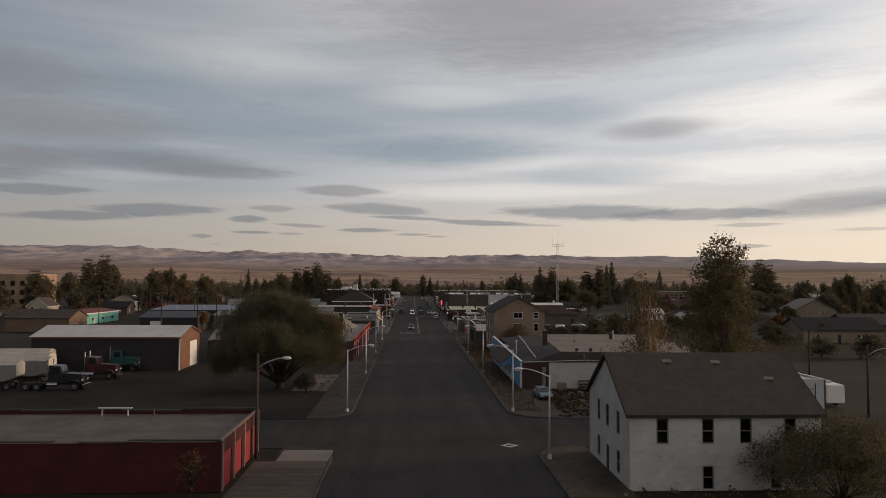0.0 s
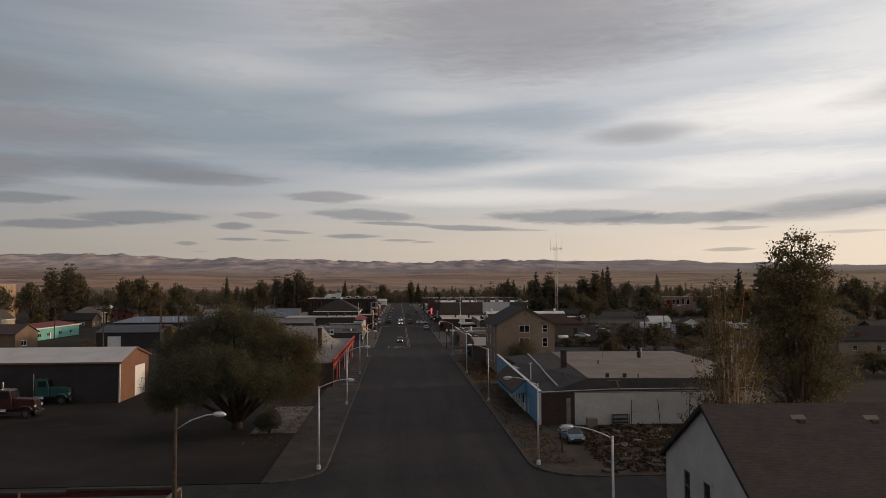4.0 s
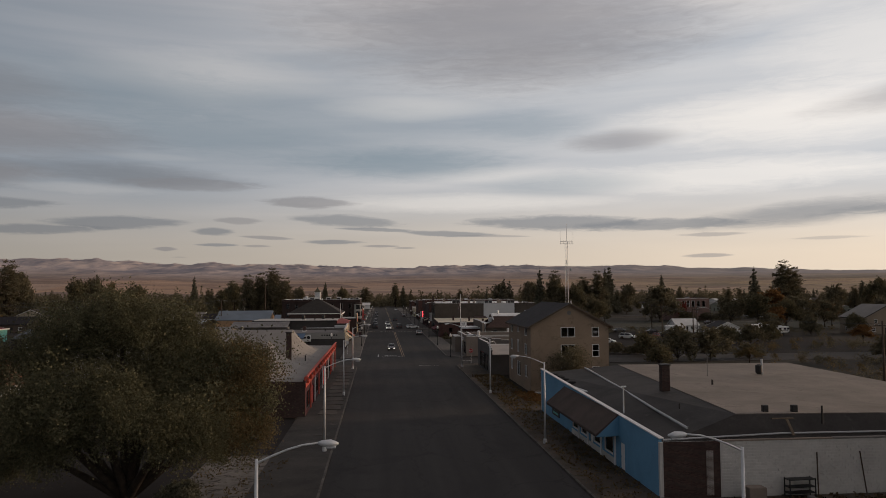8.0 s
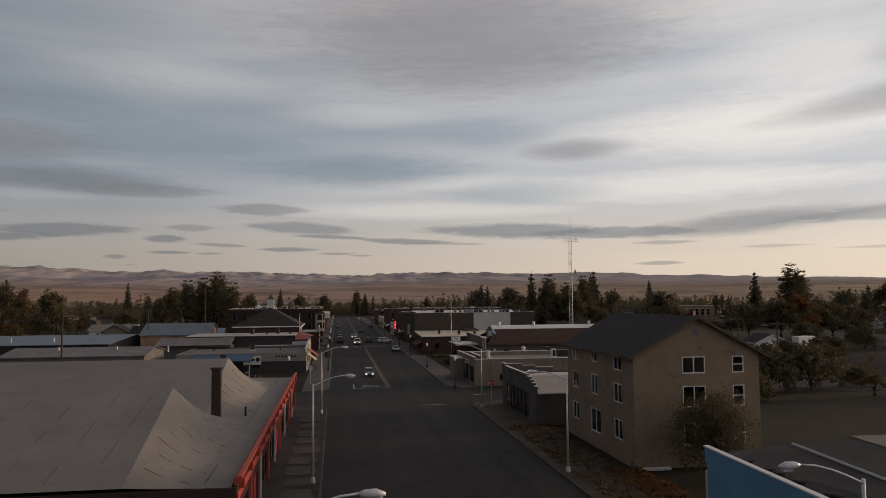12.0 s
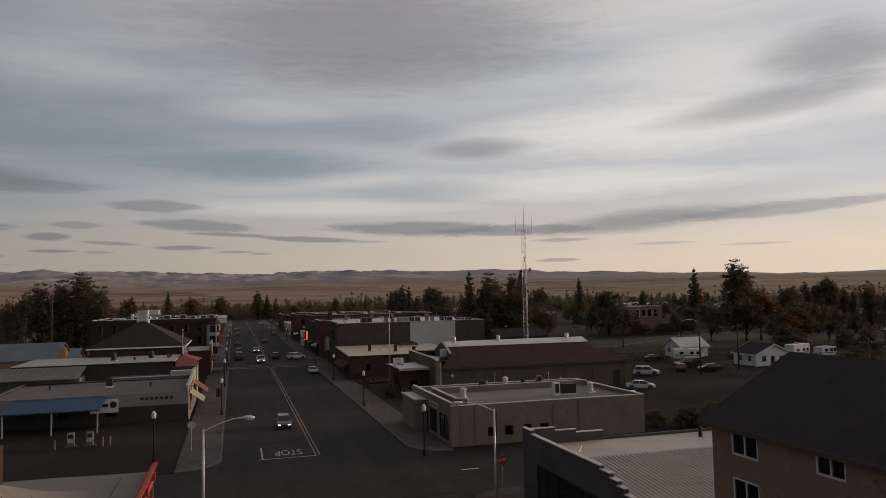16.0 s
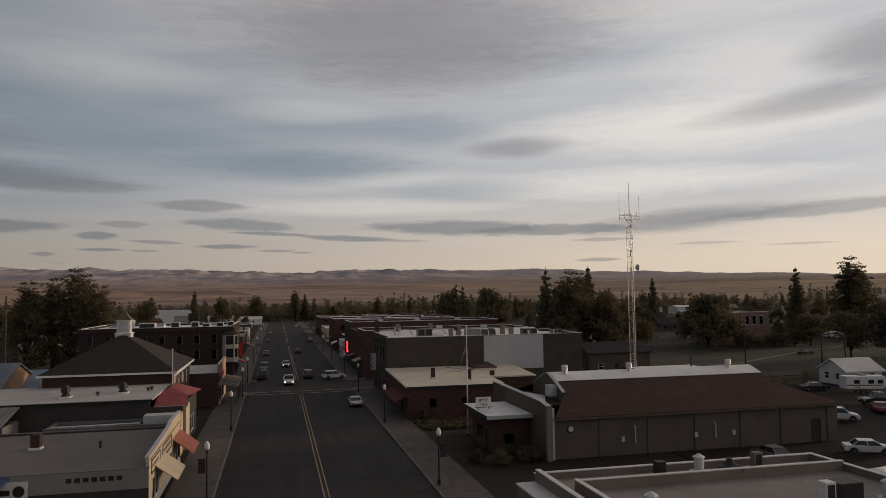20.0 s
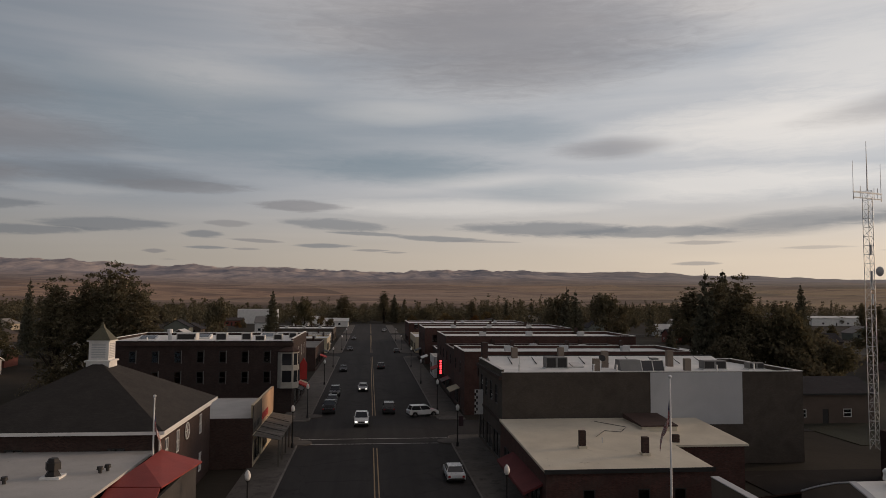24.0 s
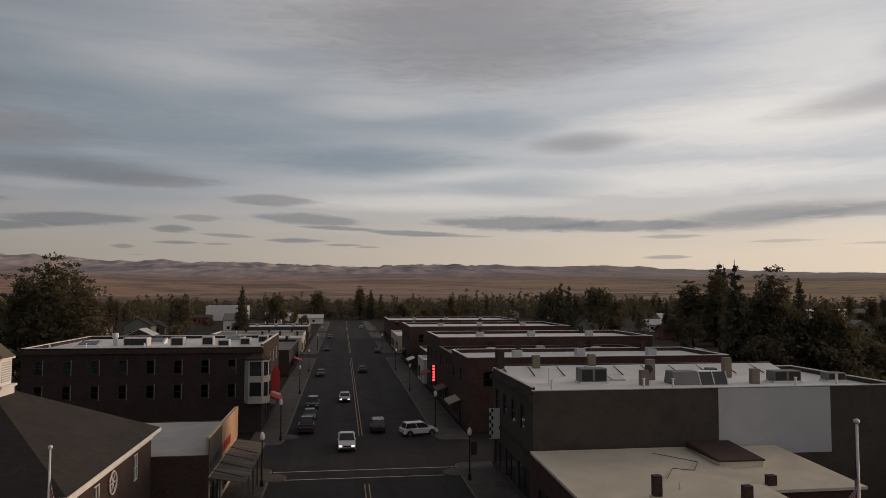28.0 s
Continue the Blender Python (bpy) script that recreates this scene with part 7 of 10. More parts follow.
def hotel():
    h = House("brick_corner_hotel", -42.0, -12.7, 341.5, 366.5, 10.6, BRICK_DEEP, "dark brick two-storey corner hotel with a bay window and white roof", "hotel")
    h.tops.update(E=10.9)
    h.ob.scale.z = 1.04
    for z in (7.4, 4.4):
        for i in range(8):
            h.win("S", 1.5 + i * 3.35, z, 1.0, 1.7, "hung", DARK_FRAME)
        for u in (5.0, 10.0, 15.0, 20.0):
            h.win("E", u, z, 1.1, 1.8, "hung", WHITE)
    h.win("E", 4.0, 0.5, 4.5, 2.6, "shop", DARK_FRAME)
    h.win("E", 11.0, 0.5, 4.5, 2.6, "shop", DARK_FRAME)
    h.win("E", 18.0, 0.5, 4.5, 2.6, "shop", DARK_FRAME)
    h.walls()
    h.floor()
    for z in (3.6, 6.8):
        part("ceiling", boxes((0.3, h.w - 0.3, 0.3, h.d - 0.3, z, z + 0.2)), DARK_IN, h.ob)
    h.flat_roof(10.2, WHITE_ROOF, WHITE_ROOF)
    # light caught on the window edges, built as pale strips
    for z in (7.3, 4.3):
        for i in range(8):
            part("window_jamb", boxes((2.52 + i * 3.35, 2.62 + i * 3.35, -0.05, -0.003, z, z + 1.9)), GREY_WALL, h.ob, "pale strip standing in for light on a window edge")
    # corner bay
    W = h.w
    ring = [(W - 2.2, -0.02), (W - 1.6, -0.9), (W + 0.2, -0.9), (W + 0.9, -0.2), (W + 0.9, 1.8), (W + 0.02, 2.4)]
    bay = part("corner_bay", prism(ring + [(W - 2.2, 2.4)], "z", 3.7, 9.0), mat("pale_bay_trim", (0.4, 0.37, 0.32), 0.8), h.ob, "pale painted corner bay window")
    for z in (4.6, 7.1):
        for (xa, ya), (xb, yb) in zip(ring[1:], ring[2:5]):
            d = Vector((xb - xa, yb - ya, 0))
            L = d.length
            nrm = Vector((d.y, -d.x, 0)) / L
            bm = boxes((0.18, L - 0.18, -0.02, 0.03, 0, 1.7))
            o = part("bay_window", bm, GLASS_DARK, bay, at=(xa + nrm.x * 0.02, ya + nrm.y * 0.02, z))
            o.rotation_euler = (0, 0, math.atan2(d.y, d.x))
    part("bay_roof", prism([(x + (x - W) * 0.08, y * 1.15) for x, y in ring] + [(W - 2.3, 2.5)], "z", 9.0, 9.25), BRICK_DARK, bay)
    bm = bmesh.new()
    b0 = [bm.verts.new((x, y, 9.25)) for x, y in ring]
    ap = bm.verts.new((W - 0.5, 0.8, 10.3))
    for k in range(len(b0)):
        bm.faces.new((b0[k], b0[(k + 1) % len(b0)], ap))
    part("bay_cap", bm, BRICK_DARK, bay)
    part("cornice", boxes((-0.1, W + 0.2, -0.25, -0.01, 9.9, 10.35)), BRICK_DARK, h.ob)
    for u, v, a, b, c in ((9.5, 9, 3.2, 2.2, 1.1), (20.0, 9, 1.6, 1.2, 1.2), (22.5, 7, 1.6, 1.2, 0.9), (25.2, 9, 1.5, 1.2, 1.0), (16.0, 8, 1.8, 1.4, 1.2), (27.2, 14, 1.4, 1.2, 1.0)):
        q = part("air_unit", boxes((u, u + a, v, v + b, 10.2, 10.2 + c)), METAL_ROOF, h.ob, "grey rooftop air unit", bevel=0.04)
        part("grille", boxes((u + 0.15, u + a - 0.15, v - 0.02, v, 10.35, 10.05 + c)), DARK_FRAME, q)
    for u, v in ((3.5, 8.0), (11.0, 13), (22.0, 15.0)):
        q = part("skylight", prism([(v, 10.2), (v + 2.4, 10.2), (v + 2.4, 10.9), (v, 10.4)], "x", u, u + 3.0), WHITE_ROOF, h.ob, "white tilted skylight curb")
        part("skylight_pane", prism([(v + 0.25, 10.47), (v + 2.2, 10.87), (v + 2.2, 10.9), (v + 0.25, 10.5)], "x", u + 0.3, u + 2.7), GLASS_DARK, q)
    part("roof_stack", tube([(8.2, 10, 10.2), (8.2, 10, 11.2), (8.2, 10, 11.3), (8.2, 10, 11.9)], [0.3, 0.3, 0.45, 0.45], 10), GALV, h.ob)
    for u, v in ((1.8, 4), (6.0, 5), (13.5, 4.5)):
        part("vent_pipe", tube([(u, v, 10.2), (u, v, 10.9)], 0.1, 8), GALV, h.ob)
    sg = part("red_sign", prism([(-0.0, 0), (1.2, 0), (1.2, 2.6), (0.6, 3.6), (0.0, 2.6)], "y", 12.0, 12.2), RED_PANEL, h.ob, "tall red hanging sign")
    sg.location = (W + 0.1, 0, 3.6)
    sg2 = part("red_awning", prism([(W, 3.5), (W, 3.6), (W + 1.9, 2.9), (W + 1.9, 2.6), (W + 1.8, 2.6)], "y", 8.0, 11.0), RED_PANEL, h.ob, "red entrance awning")


hotel()

# ---- trees and shrubs ----
LEAF_DARK = leaf_mat("dark_green_leaves", (0.1, 0.088, 0.06), (0.178, 0.155, 0.1), (0.24, 0.196, 0.121))
LEAF_OLIVE = leaf_mat("olive_willow_leaves", (0.086, 0.078, 0.049), (0.161, 0.140, 0.085), (0.253, 0.201, 0.115))
LEAF_GOLD = leaf_mat("yellowing_leaves", (0.1, 0.078, 0.042), (0.2, 0.145, 0.072), (0.28, 0.2, 0.1))
LEAF_ORANGE = leaf_mat("orange_autumn_leaves", (0.13, 0.07, 0.032), (0.21, 0.115, 0.048), (0.27, 0.155, 0.07))
LEAF_RED = leaf_mat("red_autumn_leaves", (0.12, 0.025, 0.02), (0.2, 0.04, 0.03))
NEEDLE = leaf_mat("dark_conifer_needles", (0.088, 0.085, 0.062), (0.158, 0.148, 0.104))


def leaf_mesh(name, rng, centres, spreads, per, size, material, droop=0.0):
    """Many small leaf blades scattered round the given twig ends."""
    n = len(centres) * per
    c = np.repeat(np.asarray(centres, float), per, axis=0)
    sp = np.repeat(np.asarray(spreads, float), per)[:, None]
    p = c + rng.normal(0, 1, (n, 3)) * sp * np.array([1, 1, 0.75])
    p[:, 2] -= droop * np.abs(rng.normal(0, 1, n)) * sp[:, 0]
    a = rng.normal(0, 1, (n, 3))
    a /= np.linalg.norm(a, axis=1)[:, None]
    b = np.cross(a, rng.normal(0, 1, (n, 3)))
    b /= np.linalg.norm(b, axis=1)[:, None]
    sz = size * rng.uniform(0.6, 1.4, (n, 1))
    q = np.stack([p - a * sz, p + b * sz * 0.55, p + a * sz, p - b * sz * 0.55], 1).reshape(-1, 3)
    me = bpy.data.meshes.new(name)
    me.vertices.add(n * 4)
    me.vertices.foreach_set("co", q.ravel())
    me.loops.add(n * 4)
    me.loops.foreach_set("vertex_index", np.arange(n * 4))
    me.polygons.add(n)
    me.polygons.foreach_set("loop_start", np.arange(n) * 4)
    me.update(calc_edges=True)
    me.validate()
    me.materials.append(material)
    return me


def broad_tree(name, x, y, height, width, material, label, seed, clusters=90, per=30, size=0.3, bare=0.0, trunk=0.25, bark=None, z0=0.0, lobes=7, category="tree", tall=1.0, group="", low=0.42, far=False):
    """Tapered trunk, forking limbs, and a crown of leaves gathered in lobes."""
    rng = np.random.default_rng(seed)
    t = thing(name, x, y, z0, 0, label, category, group)
    th = height * trunk
    r0 = max(0.06, height * 0.022)
    way, wide = [(0, 0, -0.1), (0.05 * height * rng.normal(0, 0.3), 0, th * 0.6), (0, 0, th)], [r0 * 1.4, r0, r0 * 0.85]
    cents, spr = [], []
    for k in range(lobes):
        a = 2 * math.pi * (k + rng.uniform(-0.3, 0.3)) / lobes
        f = 1.0 if k == 0 else ((k * 0.618) % 1.0) ** 0.8
        hz = height * (low + (0.82 - low) * f)
        rad = width / 2 * (0.78 - 0.62 * f ** 1.5) * rng.uniform(0.8, 1.1)
        lc = np.array([rad * math.cos(a), rad * math.sin(a), max(hz, th * 1.1)])
        mid = lc * np.array([0.45, 0.45, 0.0]) + np.array([0, 0, th + (lc[2] - th) * 0.55])
        if far:
            way += [(0, 0, th * 0.95), tuple(mid), tuple(lc * np.array([1, 1, 0.98])), tuple(mid + np.array([0.01, 0.01, 0]))]
            wide += [r0 * 0.7, r0 * 0.4, r0 * 0.12, r0 * 0.4]
        else:
            part("limb", tube([(0, 0, th * 0.9), tuple(mid), tuple(lc * np.array([1, 1, 0.98]))], [r0 * 0.7, r0 * 0.4, r0 * 0.12], 6), bark or BARK, t, smooth=True)
        m = max(3, clusters // lobes)
        lr = np.array([width * 0.21, width * 0.21, (height - th) * 0.2 * tall])
        d = rng.normal(0, 1, (m, 3))
        d /= np.linalg.norm(d, axis=1)[:, None]
        pts = lc + d * lr * rng.uniform(0.35, 1.1, (m, 1))
        pts[:, 2] = np.clip(pts[:, 2], th * 0.75, height)
        cents += list(pts)
        spr += list(rng.uniform(0.5, 1.1, m) * width * 0.055)
    part("trunk", tube(way, wide, 6 if far else 8), bark or BARK, t, smooth=True)
    part("crown", leaf_mesh("crown", rng, cents, spr, per, size, material), None, t)
    if bare:
        bm = bmesh.new()
        for i in range(int(bare)):
            c = cents[i * len(cents) // int(bare)]
            s0 = Vector((c[0] * 0.2, c[1] * 0.2, th + (c[2] - th) * 0.3))
            add_tube(bm, [s0, (s0 + Vector(c)) / 2 + Vector(rng.normal(0, 0.25, 3)), Vector(c) + Vector(rng.normal(0, 0.3, 3))], [0.05, 0.03, 0.012], 4, cap=False)
        part("branchwork", bm, bark or BARK, t, smooth=True)
    return t


def conifer(name, x, y, height, width, label, seed, per=44, material=None, group=""):
    rng = np.random.default_rng(seed)
    t = thing(name, x, y, 0, 0, label, "tree", group)
    r0 = height * 0.014
    part("trunk", tube([(0, 0, -0.1), (0, 0, height * 0.5), (0, 0, height * 0.98)], [r0 * 1.5, r0, 0.03], 7), BARK, t, smooth=True)
    cents, spr = [], []
    for i in range(150):
        f = 1 - math.sqrt(1 - (i + rng.uniform(0, 1)) / 150)
        z = height * (0.08 + 0.9 * f)
        rad = width / 2 * (1 - f) ** 0.8 * rng.uniform(0.5, 1.2) + 0.1
        a = i * 2.4 + rng.uniform(-0.4, 0.4)
        for q in (0.35, 0.7, 1.0):
            rr = rad * q
            cents.append((rr * math.cos(a), rr * math.sin(a), z - rr * 0.22 + rng.normal(0, 0.12)))
            spr.append(0.1 + 0.055 * width * (1 - f) * (1.1 - 0.5 * q))
    part("crown", leaf_mesh("crown", rng, cents, spr, 11, 0.15 + width * 0.016, material or NEEDLE, 0.4), None, t)
    return t


PROTO = {
    "broad": [broad_tree("shade_tree", 900, -900 + 30 * k, 10, 9, m_, "dark green shade tree among the houses", 11 + k, clusters=200, per=24, size=0.25, group="trees about the town", far=True, low=0.28, trunk=0.16) for k, m_ in enumerate((LEAF_DARK, LEAF_DARK, LEAF_OLIVE))],
    "conifer": [conifer("spruce", 940, -900 + 30 * k, 14, 5.5, "tall dark conifer among the houses", 21 + k, group="trees about the town") for k in range(2)],
    "autumn": [broad_tree("autumn_tree", 980, -900, 8, 7, LEAF_ORANGE, "round tree with orange autumn leaves", 31, clusters=100, per=26, size=0.26, group="trees about the town", far=True)],
    "gold": [broad_tree("yellowing_tree", 980, -860, 9, 8, LEAF_GOLD, "thin tree with yellowing leaves", 32, clusters=80, per=22, size=0.26, group="trees about the town", far=True)],
    "bush": [broad_tree("bushy_tree", 960, -900 + 30 * k, 6, 7.5, m_, "bushy dark tree leafed to the ground", 41 + k, clusters=150, per=26, size=0.24, group="trees about the town", far=True, trunk=0.06, low=0.2, lobes=11, tall=1.4) for k, m_ in enumerate((LEAF_DARK, LEAF_DARK, LEAF_OLIVE))],
    "poplar": [broad_tree("poplar", 1000, -860, 22, 7, LEAF_DARK, "tall dark poplar with a ragged top", 33, low=0.16, clusters=380, per=23, size=0.23, lobes=15, tall=1.5, trunk=0.12, group="trees about the town", far=True)],
}
USED = set()


def plant(kind, x, y, height, width=None, pick=0, turn=0.0):
    src = PROTO[kind][pick % len(PROTO[kind])]
    base = {"broad": (10, 9), "conifer": (14, 5.5), "autumn": (8, 7), "gold": (9, 8), "poplar": (22, 7), "bush": (6, 7.5)}[kind]
    sz, sw = height / base[0], (width or height * base[1] / base[0]) / base[1]
    if src.name in USED:
        k = src.scale
        copy_thing(src, Matrix.LocRotScale((x, y, -0.05), Euler((0, 0, turn)), (sw / k.x, sw / k.y, sz / k.z)))
    else:
        USED.add(src.name)
        src.location, src.rotation_euler, src.scale = (x, y, -0.05), (0, 0, turn), (sw, sw, sz)


# the trees that stand out by themselves


def willow(x, y):
    """A short trunk that forks low, and drooping masses of fine leaves with gaps between them."""
    rng = np.random.default_rng(5)
    t = thing("willow", x, y, 0, 0, "large spreading willow with dark olive leaves and a painted sunlit side", "tree")
    part("trunk", tube([(0, 0, -0.1), (0.1, 0, 1.2), (0, 0.1, 2.0)], [0.75, 0.55, 0.5], 10), BARK, t, smooth=True)
    sets, core = (([], []), ([], [])), []
    for dx, dy, z, rx, rz, gold in ((-0.6, 0, 12.9, 3.0, 2.2, 0), (-3.8, 1, 11.6, 3.0, 2.4, 0), (2.6, 0.6, 11.6, 2.8, 2.1, 0), (-6.6, 0.5, 9.4, 2.8, 2.6, 0), (1.6, -1.5, 8.4, 3.6, 2.6, 0), (7.3, 0.4, 9.0, 2.3, 1.9, 1), (6.8, 0.2, 6.0, 2.5, 2.1, 1), (3.6, 1.0, 6.6, 2.8, 1.9, 0),
                                    (-4.8, -1.6, 5.8, 3.0, 1.8, 0), (-0.5, 4.5, 8.6, 3.6, 2.6, 0), (-0.4, -4.2, 7.6, 3.2, 2.3, 0), (-4.6, -4.2, 7.4, 3.0, 2.3, 0), (5.2, 3.4, 9.6, 3.0, 2.4, 1), (4.2, -3.2, 6.4, 2.5, 2.1, 0), (-8.4, 1.5, 4.4, 2.2, 1.8, 0)):
        mid = (dx * 0.45, dy * 0.45, 1.2 + (z - 1.2) * 0.42)
        part("limb", tube([(0, 0, 0.7), mid, (dx * 0.95, dy * 0.95, z)], [0.36, 0.22, 0.05], 6), BARK, t, smooth=True)
        core += [np.array([dx, dy, z]) + rng.normal(0, 0.36, 3) * np.array([rx, rx, rz]) for k in range(26)]
        m = 52
        d = rng.normal(0, 1, (m, 3))
        d /= np.linalg.norm(d, axis=1)[:, None]
        pts = np.array([dx, dy, z]) + d * np.array([rx, rx, rz]) * rng.uniform(0.45, 1.12, (m, 1))
        pts[:, 2] = np.maximum(pts[:, 2], 2.8)
        for k in range(m):
            # sunlight put into colour: east lobes, undersides apart, take the golden copy
            q = sets[1 if gold and d[k, 2] > -0.5 else 0]
            for f in range(3):
                q[0].append(pts[k] - np.array([0, 0, 0.45 * f]))
                q[1].append(rng.uniform(0.24, 0.44))
    part("inner_crown", leaf_mesh("inner_crown", rng, core, [0.75] * len(core), 190, 0.085, LEAF_WILLOW, 0.3), None, t, "dense dark inner leaves")
    part("crown", leaf_mesh("crown", rng, sets[0][0], sets[0][1], 130, 0.066, LEAF_WILLOW, 0.8), None, t)
    part("golden_crown", leaf_mesh("golden_crown", rng, sets[1][0], sets[1][1], 130, 0.066, LEAF_WILLOW_SUNLIT, 0.8), None, t, "golden-olive leaves, sunlight of the east side painted in")


LEAF_WILLOW = leaf_mat("dark_willow_leaves", (0.09, 0.087, 0.054), (0.158, 0.149, 0.089), (0.225, 0.198, 0.115))
# warmer copy of the willow leaves, with the low sun in its colour
LEAF_WILLOW_SUNLIT = leaf_mat("sunlit_willow_leaves", (0.09, 0.072, 0.042), (0.165, 0.125, 0.066), (0.24, 0.17, 0.083))
willow(-21.6, 110.2)
LEAF_POPLAR = leaf_mat("yellow_olive_leaves", (0.095, 0.083, 0.047), (0.175, 0.146, 0.076), (0.27, 0.215, 0.105))
broad_tree("cottonwood", 38.6, 96.5, 21.4, 10.8, LEAF_POPLAR, "tall ragged cottonwood with yellow-olive leaves", 6, clusters=420, per=60, size=0.15, bare=190, lobes=15, trunk=0.08, bark=TAN_BARK, tall=1.7, low=0.2)
TWIG = mat("pale_dry_twigs", (0.34, 0.255, 0.175), 0.95, var=0.3, big=2.0, small=14)
broad_tree("bare_shrub_tree", 22.8, 79.0, 16.6, 6.6, LEAF_GOLD, "half-bare pale-twigged tree behind the white house", 7, clusters=240, per=26, size=0.1, bare=170, lobes=13, trunk=0.1, bark=TWIG, tall=1.5, low=0.3)
broad_tree("green_shrub", 28.2, 52.5, 5.9, 11.5, LEAF_OLIVE, "dense green shrub in front of the white house", 8, clusters=320, per=95, size=0.085, lobes=13, trunk=0.08, tall=1.5, low=0.3, category="shrub")
broad_tree("sapling", -18.2, 55.6, 3.6, 3.0, LEAF_ORANGE, "thin sapling with rusty leaves against the red wall", 9, clusters=60, per=9, size=0.07, bare=40, lobes=7, trunk=0.15, tall=1.6)
broad_tree("yard_shrub", 20.2, 155.6, 6.4, 8.0, LEAF_DARK, "ragged olive shrub against the tan apartment house", 10, clusters=260, per=60, size=0.09, bare=80, lobes=9, trunk=0.08, tall=1.5, category="shrub")
broad_tree("round_bush", -17.2, 106.2, 2.6, 2.9, NEEDLE, "round dark bush beside the slab", 12, clusters=260, per=110, size=0.08, lobes=11, trunk=0.05, tall=1.5, category="shrub")
rng = random.Random(4)
for i, (x, y, h) in enumerate(((-45, 372, 20), (-51, 374, 24), (-56, 377, 22), (-60, 371, 21), (-50, 381, 23))):
    plant("poplar", x, y, h, 9.5, turn=i)
for i, (k, x, y, h, w) in enumerate((("conifer", 134.8, 495, 30, 11), ("conifer", 126, 476, 28, 8), ("poplar", 120, 470, 25, 11), ("poplar", 113, 474, 21.5, 14), ("conifer", 193, 431, 27, 9.5), ("poplar", 194, 405, 28, 13), ("poplar", 201, 408, 25, 13),
                                      ("bush", 121, 380, 15.5, 18), ("autumn", 150, 336.5, 14.7, 13), ("conifer", 60.3, 354, 24.0, 7.5), ("poplar", 66, 353, 22, 9), ("broad", 68, 356, 19, 13), ("broad", 74, 351, 13, 13), ("broad", 62, 350, 12, 11), ("broad", 84, 352, 10, 11), ("conifer", 63, 458, 22, 8), ("conifer", 67, 462, 21, 7.5), ("broad", 142, 333, 13, 14),
                                      ("poplar", 9, 712, 21, 10), ("poplar", -18, 720, 18, 14), ("conifer", 16, 716, 20, 8), ("bush", 55, 204, 6.8, 8.5), ("bush", 62, 204, 6.4, 8.5), ("bush", 52, 213, 5, 7), ("bush", 71, 206, 3.0, 6), ("gold", 66, 196, 3.2, 5), ("bush", 48, 196, 3.5, 6), ("bush", 43, 219, 2.2, 4.5), ("bush", 47.5, 220, 2.4, 5), ("bush", 51, 218, 2.0, 4.5), ("bush", 39.5, 221, 1.8, 3.5), ("broad", 133, 338, 12, 12), ("bush", 100, 250, 5, 7),
                                      ("broad", -110, 390, 13, 12), ("conifer", -93, 452, 17, 6), ("broad", -88, 458, 16, 13), ("poplar", -86, 470, 20, 11), ("broad", -140, 430, 14, 15), ("gold", -135, 300, 7, 7), ("bush", 93, 150, 5, 7), ("bush", 84, 152, 4, 6),
                                      ("broad", -170, 300, 16, 15), ("poplar", -160, 315, 19, 12), ("gold", -100, 330, 8, 7), ("autumn", 120, 240, 5, 6), ("bush", 96, 198, 5, 7), ("bush", 87, 176, 5, 7), ("bush", 133, 379, 4.5, 9), ("bush", 142, 378, 4.0, 9), ("bush", 150, 379, 5.0, 9), ("bush", 15.4, 257.4, 1.3, 1.9), ("bush", 17.4, 255.6, 1.6, 2.4), ("bush", 20.6, 256.4, 1.5, 2.6), ("bush", 15.0, 282.4, 1.7, 1.7), ("broad", 178, 310, 12, 13), ("autumn", 170, 330, 9, 9), ("poplar", 215, 330, 16, 8))):
    plant(k, x, y, h, w, pick=i, turn=i * 1.3)
broad_tree("red_shrub", 133.5, 384.5, 8.5, 6.5, LEAF_RED, "small tree with red autumn leaves before the school", 13, clusters=80, per=24, size=0.2, lobes=7, trunk=0.12, tall=1.5)

for i, (k, x, y, h, w) in enumerate((('broad', -165, 330, 17.1, 14), ('broad', -162, 350, 19.6, 13), ('poplar', -158, 360, 24.9, 11), ('poplar', -153, 365, 26.9, 13), ('broad', -151, 372, 23.9, 12), ('broad', -140, 400, 21.1, 13), ('broad', -135, 405, 22.3, 12), ('gold', -124, 395, 19.6, 11), ('broad', -108, 380, 18.2, 12),
                                      ('conifer', -104, 460, 23.6, 6), ('broad', -67, 420, 17.4, 12), ('broad', -77, 430, 19.2, 11), ('broad', -50, 470, 17.5, 9), ('conifer', -39, 520, 21.0, 7), ('broad', -30, 560, 17.2, 10), ('broad', 63, 470, 19.4, 12), ('broad', 84, 480, 20.5, 16),
                                      ('conifer', 170, 500, 24.9, 8), ('broad', 155, 520, 19.2, 12), ('conifer', 253, 430, 20.0, 9), ('broad', 253, 418, 20.5, 15), ('broad', 217, 400, 17.0, 13), ('broad', 150, 318, 12.5, 14), ('broad', 141, 312, 11, 12), ('autumn', 134, 306, 8.5, 9), ('bush', 128, 300, 6, 9), ('bush', 86.5, 246, 4.6, 7), ('bush', 91, 243, 5.0, 8), ('broad', 162, 322, 11, 12), ('broad', 74, 352, 17, 13), ('broad', 80, 354, 13, 12))):
    plant(k, x, y, h, w, pick=i, turn=i * 2.1)

